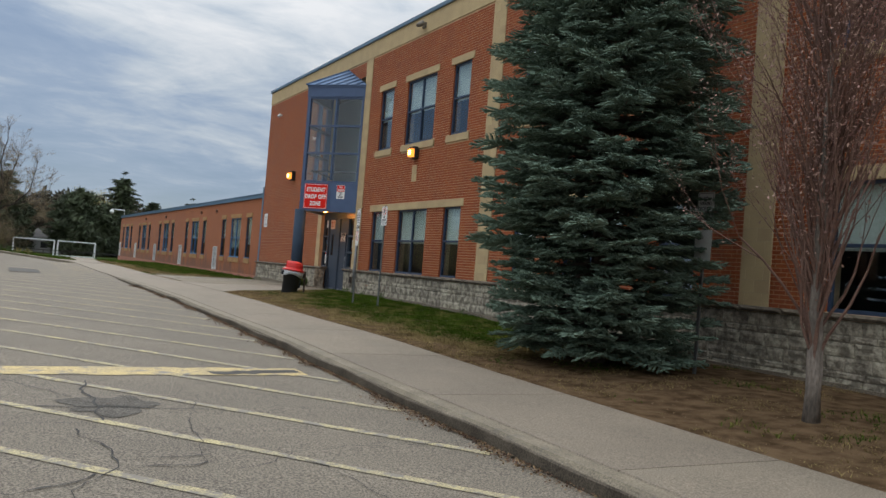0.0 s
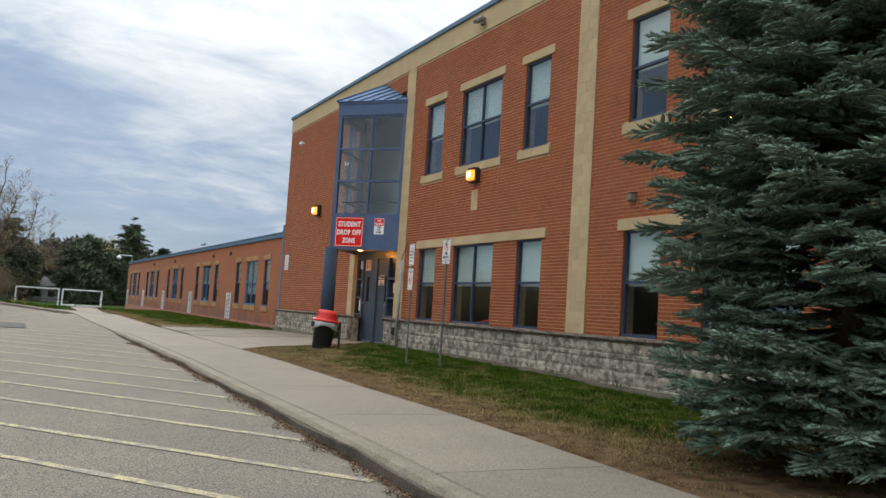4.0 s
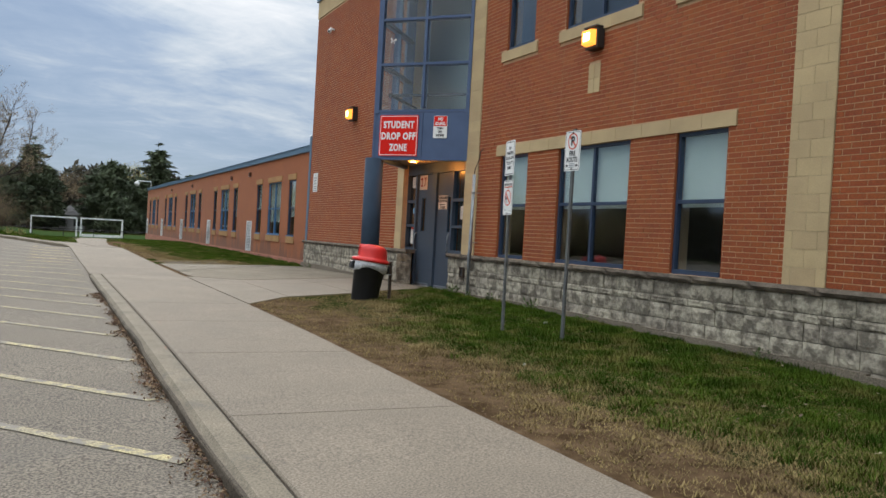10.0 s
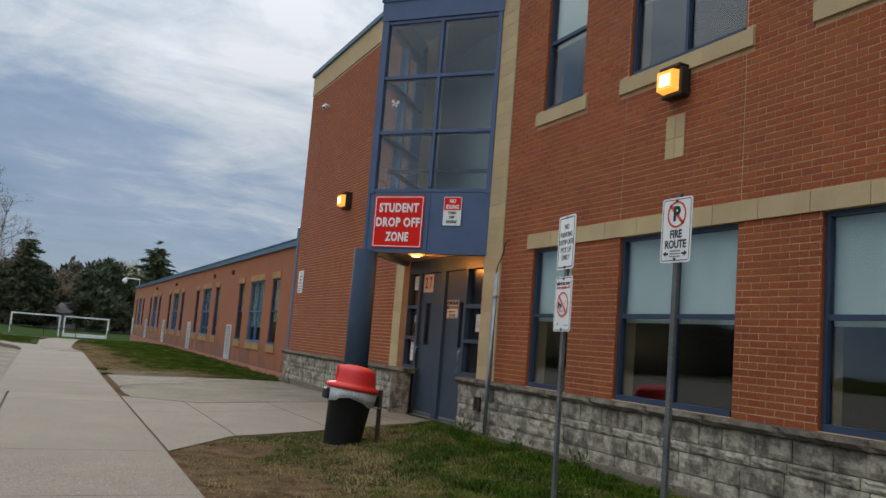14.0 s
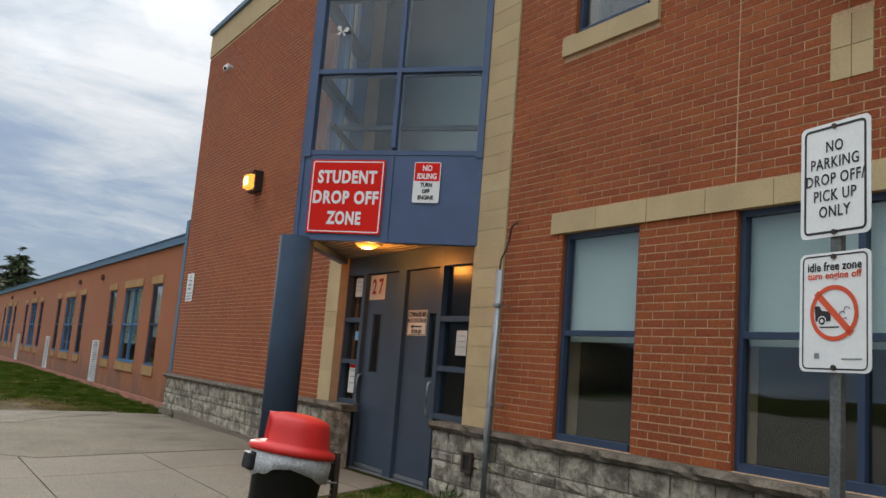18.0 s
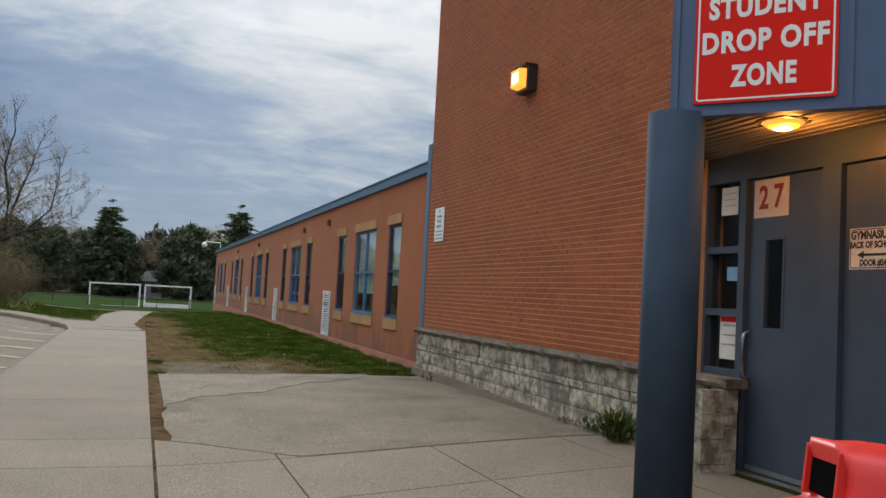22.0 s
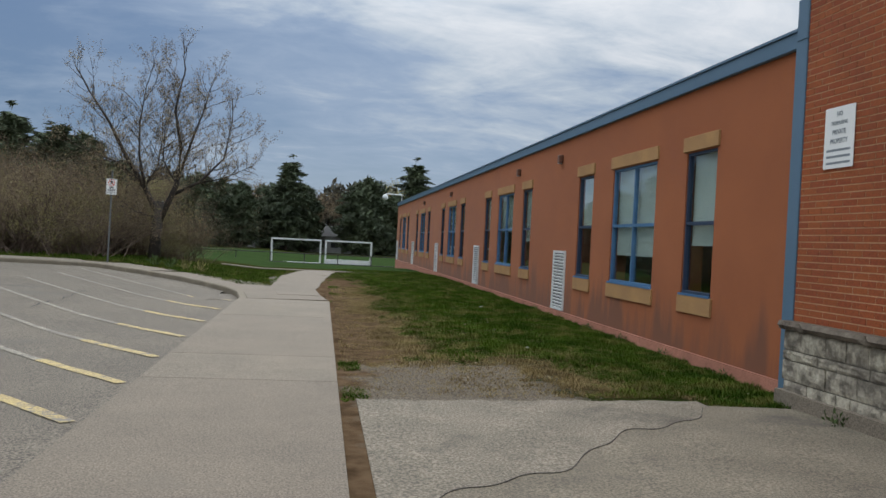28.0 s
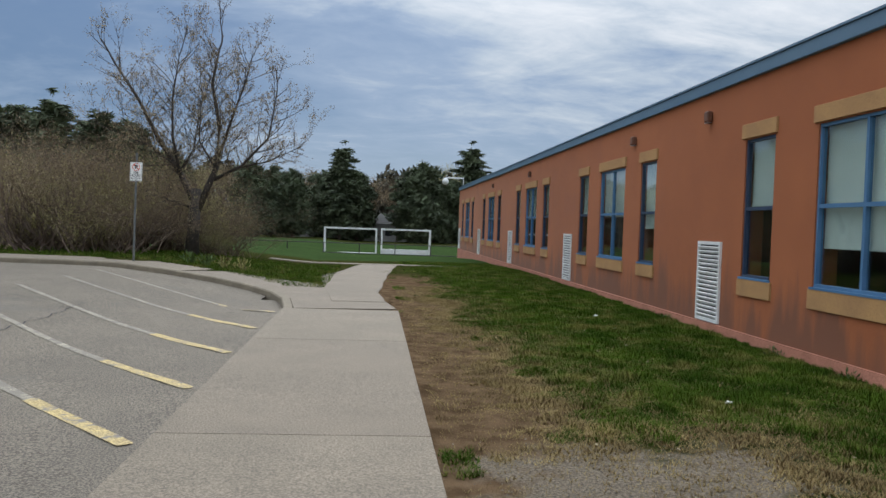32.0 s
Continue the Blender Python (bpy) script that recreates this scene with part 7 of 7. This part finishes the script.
for k, line in enumerate(MAPLE_LIMBS):
    dy = (0.5, -0.4, 0.9, -0.3, 0.6, -0.7, 0.3, -0.5, 0.8, -0.9)[k]
    pts = [0.78 * Vector((u, u * 0.2 + dy * (j / len(line)) * 1.6, z_)) for j, (u, z_) in enumerate(line)]
    rad = (0.115, 0.06, 0.045, 0.115, 0.055, 0.065, 0.04, 0.035, 0.035, 0.04)[k]
    bm = bmesh.new()
    tube(bm, pts, [rad * (1 - 0.76 * j / (len(pts) - 1)) for j in range(len(pts))], 7)
    part("limb", bm, M_MAPLE, mt, smooth=True)
    for j in range(1 if k in (0, 3) else 0, len(pts) - 1):
        a, b = pts[j], pts[j + 1]
        d = (b - a).normalized()
        steps = int((b - a).length / 0.085)
        for s in range(steps):
            side = Vector((r.normal(), r.normal() * 0.9, r.normal() * 0.5))
            side = (side - d * side.dot(d)).normalized()
            grow(r, fine, a.lerp(b, (s + r.rand()) / steps), d * 0.55 + side + Vector((0, 0, 0.30)), r.uniform(0.25, 0.85) if s % 4 else r.uniform(0.9, 1.4), 0.012, 1 if s % 4 else 2, tips, 0.7, 0.06, 4, (2, 4), 0.6)
    grow(r, fine, pts[-1], (pts[-1] - pts[-2]).normalized(), 0.9, rad * 0.3, 2, tips, 0.5, 0.08, 4, (3, 4), 0.7)
tagged(part("branchwork", fine, M_MAPLE, mt, "fine dark twigs"), kind="stuff")
tagged(part("leaves", buds(tips, 4, 0.05, 0.03, 0.080, M_BUD_TAN, 4), None, mt), kind="stuff")

r = np.random.RandomState(15)
ct_ = thing("columnar_tree", (7.38, 5.42, lawn_z(7.38, 5.42)), "narrow upright bare tree with reddish buds", "tree")
bm, tips = bmesh.new(), []
tube(bm, [(0, 0, -0.2), (0.0, 0, 0.5), (-0.03, 0.0, 1.2), (-0.05, 0, 2.6), (-0.06, 0, 4.2)], [0.105, 0.080, 0.066, 0.045, 0.02], 10)
part("trunk", bm, M_BARK_GREY, ct_, smooth=True)
bm = bmesh.new()
for k in range(110):
    z = r.uniform(0.45, 4.3)
    a = r.uniform(0, 6.28)
    grow(r, bm, (-0.04, 0, z), (0.34 * math.cos(a), 0.34 * math.sin(a), 1.0), r.uniform(0.9, 1.6), 0.018, 3, tips, 0.30, 0.08, 4, (2, 3), 0.72)
tagged(part("branchwork", bm, M_TWIG_RED, ct_), kind="stuff")
tagged(part("bud_cover", buds(tips, 2, 0.035, 0.022, 0.05, M_BUD, 6, "bud_cover"), None, ct_), kind="stuff")


def bush(seed, h, mat, label):
    r = np.random.RandomState(seed)
    t = thing("bush", (0, 0, 0), label, "bush", "thicket bushes")
    bm, tips = bmesh.new(), []
    for k in range(40):
        a = r.uniform(0, 6.28)
        l_ = r.uniform(0.2, 1.7)
        grow(r, bm, (r.normal(0, 0.6), r.normal(0, 0.6), 0), (l_ * math.cos(a), l_ * math.sin(a), 1), h * r.uniform(0.16, 0.40), 0.022, 3, tips, 0.75, 0.05, 4, (2, 4), 0.72)
    tagged(part("branchwork", bm, M_BUSH_TWIG, t), kind="stuff")
    tagged(part("leaves", buds(tips, 3, 0.12, 0.022, 0.065, mat, seed), None, t), kind="stuff")
    return t


protos = [bush(31, 4.9, M_LEAF_BR, "dense brown thicket bush coming into leaf"), bush(32, 3.8, M_LEAF_YG, "thicket bush with yellow-green young leaves"), bush(33, 5.6, M_LEAF_BR, "tall brown thicket bush almost bare"), bush(34, 4.6, M_LEAF_PALE, "tall thicket shrub in pale yellow-green spring leaf")]
rr = random.Random(3)
spots = []
for k in range(70):
    x = -24 + k * 0.35 + rr.uniform(-0.4, 0.4)
    spots.append((x, 57.6 + rr.uniform(0, 6.5) + max(0, -x - 6) * 0.10))
spots = [(x, y) for x, y in spots if x < -0.9]
spots += [(0.0, 60.3), (0.5, 61.2)]
placed = set()
for x, y in spots:
    k = rr.choice((0, 0, 1, 1, 2, 2, 3))
    m = pose(x, y, lawn_z(x, y) - 0.05, 0, 0, rr.uniform(0, 360))
    if k not in placed:
        protos[k].matrix_world = m
        placed.add(k)
    else:
        o = copy_thing(protos[k], m)
        o.scale = [rr.uniform(0.75, 1.15) if x < -0.9 else 0.55] * 3


# ---------- playing field, goals, fence, distance ----------
M_FIELD = material("field_turf", (0.041, 0.066, 0.022), (0.032, 0.053, 0.018), 1.0, 0.25, 30, 0.5, spec=0.0, bump_distance=0.02)
solid("field", sheet(list(np.linspace(-70, 10, 41)) + list(np.linspace(12, 70, 12)), list(np.linspace(66, 126, 101)), lambda x, y: ground_z(min(x, 10), y) - 0.05 + 0.12 * smooth01(y, 66, 70)), M_FIELD, "bright green grass of the playing field", "field", "structure")


def goal(x0, x1, y, label):
    z = ground_z(5, y) + 0.05
    t = thing("soccer_goal", (x0, y, z), label, "goal", "goal frames")
    w, h = x1 - x0, 1.70 - z
    for xx in (0.0, w):
        bm = bmesh.new()
        box(bm, xx - 0.06, xx + 0.06, -0.06, 0.06, 0, h)
        part("post", bm, M_WHITE, t)
        bm = bmesh.new()
        tube(bm, [(xx, 0, h - 0.05), (xx, 0.7, h - 0.1), (xx, 1.5, 0.03)], 0.035, 6)
        part("stay", bm, M_WHITE, t)
    bm = bmesh.new()
    box(bm, -0.06, w + 0.06, -0.06, 0.06, h, h + 0.12)
    part("crossbar", bm, M_WHITE, t)
    bm = bmesh.new()
    tube(bm, [(0, 1.5, 0.04), (w, 1.5, 0.04)], 0.035, 6)
    part("ground_bar", bm, M_WHITE, t)
    return t


goal(1.85, 5.52, 91.5, "white metal goal frame on the playing field")
goal(5.92, 9.45, 92.5, "white metal goal frame beside another goal")
bm = bmesh.new()
box(bm, 5.9, 9.3, 92.3, 92.42, ground_z(5, 92) + 0.05, ground_z(5, 92) + 0.45)
solid("goal_board", bm, M_WHITE, "low white board lying under a goal", "board")
fence = thing("fence", (0, 0, 0), "low dark chain fence along the playing field", "fence")
for k in range(30):
    x = -34 + 2.4 * k
    bm = bmesh.new()
    cyl(bm, x, 88, ground_z(5, 88), ground_z(5, 88) + 0.85, 0.035, seg=8)
    part("post", bm, M_DARK_METAL, fence)
for zz in (0.15, 0.82):
    bm = bmesh.new()
    tube(bm, [(-34, 88, ground_z(5, 88) + zz), (36, 88, ground_z(5, 88) + zz)], 0.03, 6)
    part("rail", bm, M_DARK_METAL, fence)


def conifer(seed, h, rad, label, ragged_=0.3):
    r = np.random.RandomState(seed)
    t = thing("conifer", (0, 0, 0), label, "tree", "distant conifers")
    bm = bmesh.new()
    tube(bm, [(0, 0, -0.5), (0, 0, h)], [0.25, 0.03], 7)
    part("trunk", bm, M_BARK, t)
    Ps, Ds = [], []
    z = h * 0.10
    while z < h:
        L = rad * (1 - z / h) ** 0.38 * (0.55 + 0.9 * min(1.0, z / h / 0.45)) * 0.72 * r.uniform(0.45, 1.25) + 0.45
        for k in range(8):
            a = r.uniform(0, 6.283)
            Lk = L * r.uniform(0.7 - ragged_, 1.15)
            m = max(3, int(Lk / 0.26))
            zj = r.normal(0, 0.04 * h)
            for j in range(m):
                u = ((j + r.rand()) / m) ** 0.7
                Ps.append((Lk * u * math.cos(a) + r.normal(0, 0.12), Lk * u * math.sin(a) + r.normal(0, 0.12), z + zj + (0.18 - 0.25 * u) * Lk * u + r.normal(0, 0.12)))
                Ds.append((math.cos(a), math.sin(a), r.uniform(-0.2, 0.5)))
        z += h * 0.026
    n = len(Ps)
    cv, cf = [], []
    q = np.random.RandomState(seed + 9)
    for k in range(10):
        d = q.normal(0, 1, 3) * (1, 1, 0.5)
        d /= np.linalg.norm(d)
        s = np.cross(d, q.normal(0, 1, 3))
        s = s / np.linalg.norm(s) * 0.16
        i = len(cv)
        cv += [tuple(s), tuple(-s), tuple(d)]
        cf.append((i, i + 1, i + 2))
    tagged(part("foliage", scatter("foliage", cv, cf, poses(Ps, Ds, np.tile((0, 0, 1.0), (n, 1)), r.uniform(0.5, 1.0, n)), M_PINE), None, t), kind="stuff")
    return t


def broad(seed, h, mat, label):
    r = np.random.RandomState(seed)
    t = thing("broadleaf_tree", (0, 0, 0), label, "tree", "distant broadleaf trees")
    bm, tips = bmesh.new(), []
    tube(bm, [(0, 0, -0.5), (0, 0, h * 0.3)], [0.28, 0.2], 7)
    part("trunk", bm, M_BARK_GREY, t)
    bm = bmesh.new()
    for k in range(6):
        a = k * 1.05
        grow(r, bm, (0, 0, h * 0.28), (0.6 * math.cos(a), 0.6 * math.sin(a), 1), h * 0.26, 0.12, 4, tips, 0.6, 0.07, 4, (2, 3), 0.74)
    tagged(part("branchwork", bm, M_TWIG, t), kind="stuff")
    tagged(part("leaves", buds(tips, 4, 0.28, 0.10, 0.26, mat, seed), None, t), kind="stuff")
    return t


EYE0 = Vector((5.34, 32.4))


def far_pose(az, dist, rz=0.0):
    x, y = EYE0.x + dist * math.sin(radians(az)), EYE0.y + dist * math.cos(radians(az))
    return pose(x, y, ground_z(min(x, 10), y) - 0.1, 0, 0, rz)


con = [conifer(51, 12, 3.6, "dark dense conifer at the far edge of the field"), conifer(52, 14, 4.2, "tall ragged dark pine behind the field", 0.5), conifer(53, 9.5, 3.6, "short dark conifer behind the field", 0.2)]
brd = [broad(61, 11, M_LEAF_PALE, "broad tree in pale spring leaf far behind the field"), broad(62, 10, M_LEAF_BR, "broad brownish tree far behind the field")]
first = set()
rr = random.Random(12)


def plant(pool, k, az, dist, s):
    m = far_pose(az, dist, rr.uniform(0, 360))
    if (id(pool), k) in first:
        o = copy_thing(pool[k], m)
    else:
        first.add((id(pool), k))
        pool[k].matrix_world = m
        o = pool[k]
    o.scale = (s, s, s)


for az, dist, k, s in ((-2.4, 108, 1, 0.85), (-1.2, 112, 2, 0.95), (-3.4, 112, 2, 0.9), (2.4, 110, 0, 0.78), (3.4, 108, 2, 1.05), (4.1, 118, 2, 0.8), (6.6, 120, 1, 0.98), (5.4, 114, 2, 0.9), (-5.6, 104, 2, 0.85), (-7.0, 108, 0, 0.75), (-8.6, 100, 2, 0.9),
                       (-16.2, 62, 2, 0.86), (-17.6, 60, 0, 0.72), (-18.6, 64, 1, 0.62), (-20.6, 62, 1, 0.68), (-22.4, 66, 0, 0.78), (-24.5, 66, 2, 0.95), (-13.5, 70, 2, 0.75), (-27, 64, 0, 0.75), (-30, 66, 1, 0.7), (9, 125, 0, 0.85), (12, 130, 1, 0.8), (15, 126, 2, 1.0)):
    plant(con, k, az, dist, s)
for az, dist, k, s in ((5.1, 124, 0, 1.12), (2.9, 132, 0, 0.95), (-0.2, 122, 1, 0.95), (0.8, 126, 1, 1.0), (1.6, 113, 1, 0.75), (-0.8, 113, 1, 0.7), (2.2, 124, 1, 0.9), (-4.4, 118, 1, 1.0), (-6.2, 120, 0, 0.8), (-9.8, 108, 1, 0.9), (-11, 96, 1, 0.85), (-12.4, 90, 0, 0.7), (-14.8, 76, 1, 0.8), (-19.4, 58, 1, 0.6), (-23.4, 60, 1, 0.62), (-26, 58, 1, 0.65), (-29, 60, 0, 0.6), (-33, 62, 1, 0.7), (7.6, 140, 1, 1.0), (10.5, 138, 1, 1.0)):
    plant(brd, k, az, dist, s)
M_WOODS = material("far_woods", (0.10, 0.083, 0.055), (0.048, 0.050, 0.034), 1.0, 0.08, 6, 0.0, per="island", spread=0.4)
r = np.random.RandomState(71)
n = 80000
az = np.radians(r.uniform(-48, 26, n))
dist = r.uniform(120, 150, n)
hz = r.rand(n) ** 1.1 * (9.0 + 1.4 * np.sin(az * 23) + 1.0 * np.sin(az * 61) + 0.7 * np.sin(az * 157))
P = np.c_[EYE0.x + dist * np.sin(az), EYE0.y + dist * np.cos(az), -0.4 + hz]
tagged(part("far_woods", scatter("far_woods", bud_v, bud_f, poses(P, r.normal(0, 1, (n, 3)), r.normal(0, 1, (n, 3)), r.uniform(0.5, 1.5, n)), M_WOODS), None), "brown and dark green woods beyond the field", "woods", kind="stuff")
M_SIDING = material("pale_siding", (0.42, 0.41, 0.39), None, 0.8, 0.5, 8, 0.1)
M_SHINGLE = material("grey_shingles", (0.10, 0.095, 0.09), None, 0.95, 1, 10, 0.2)
for az_, dist_ in ((-0.6, 118), (1.9, 117), (-4.2, 116)):
    hs = thing("house", (0, 0, 0), "small pale house behind the field trees", "house", "distant houses")
    bm = bmesh.new()
    box(bm, -3, 3, -3, 3, 0, 2.5)
    part("wall", bm, M_SIDING, hs)
    bm = bmesh.new()
    v = [bm.verts.new(q) for q in ((-3.3, -3.3, 2.5), (3.3, -3.3, 2.5), (3.3, 3.3, 2.5), (-3.3, 3.3, 2.5), (-3.3, 0, 4.0), (3.3, 0, 4.0))]
    for q in ((0, 1, 5, 4), (2, 3, 4, 5), (0, 4, 3), (1, 2, 5), (0, 3, 2, 1)):
        bm.faces.new([v[i] for i in q])
    part("roof", bm, M_SHINGLE, hs)
    for xw in (-1.6, 1.2):
        bm = bmesh.new()
        box(bm, xw - 0.5, xw + 0.5, -3.04, -2.98, 0.9, 1.9)
        part("window", bm, M_BLACK, hs)
    hs.matrix_world = far_pose(az_, dist_, rr.uniform(-20, 20))
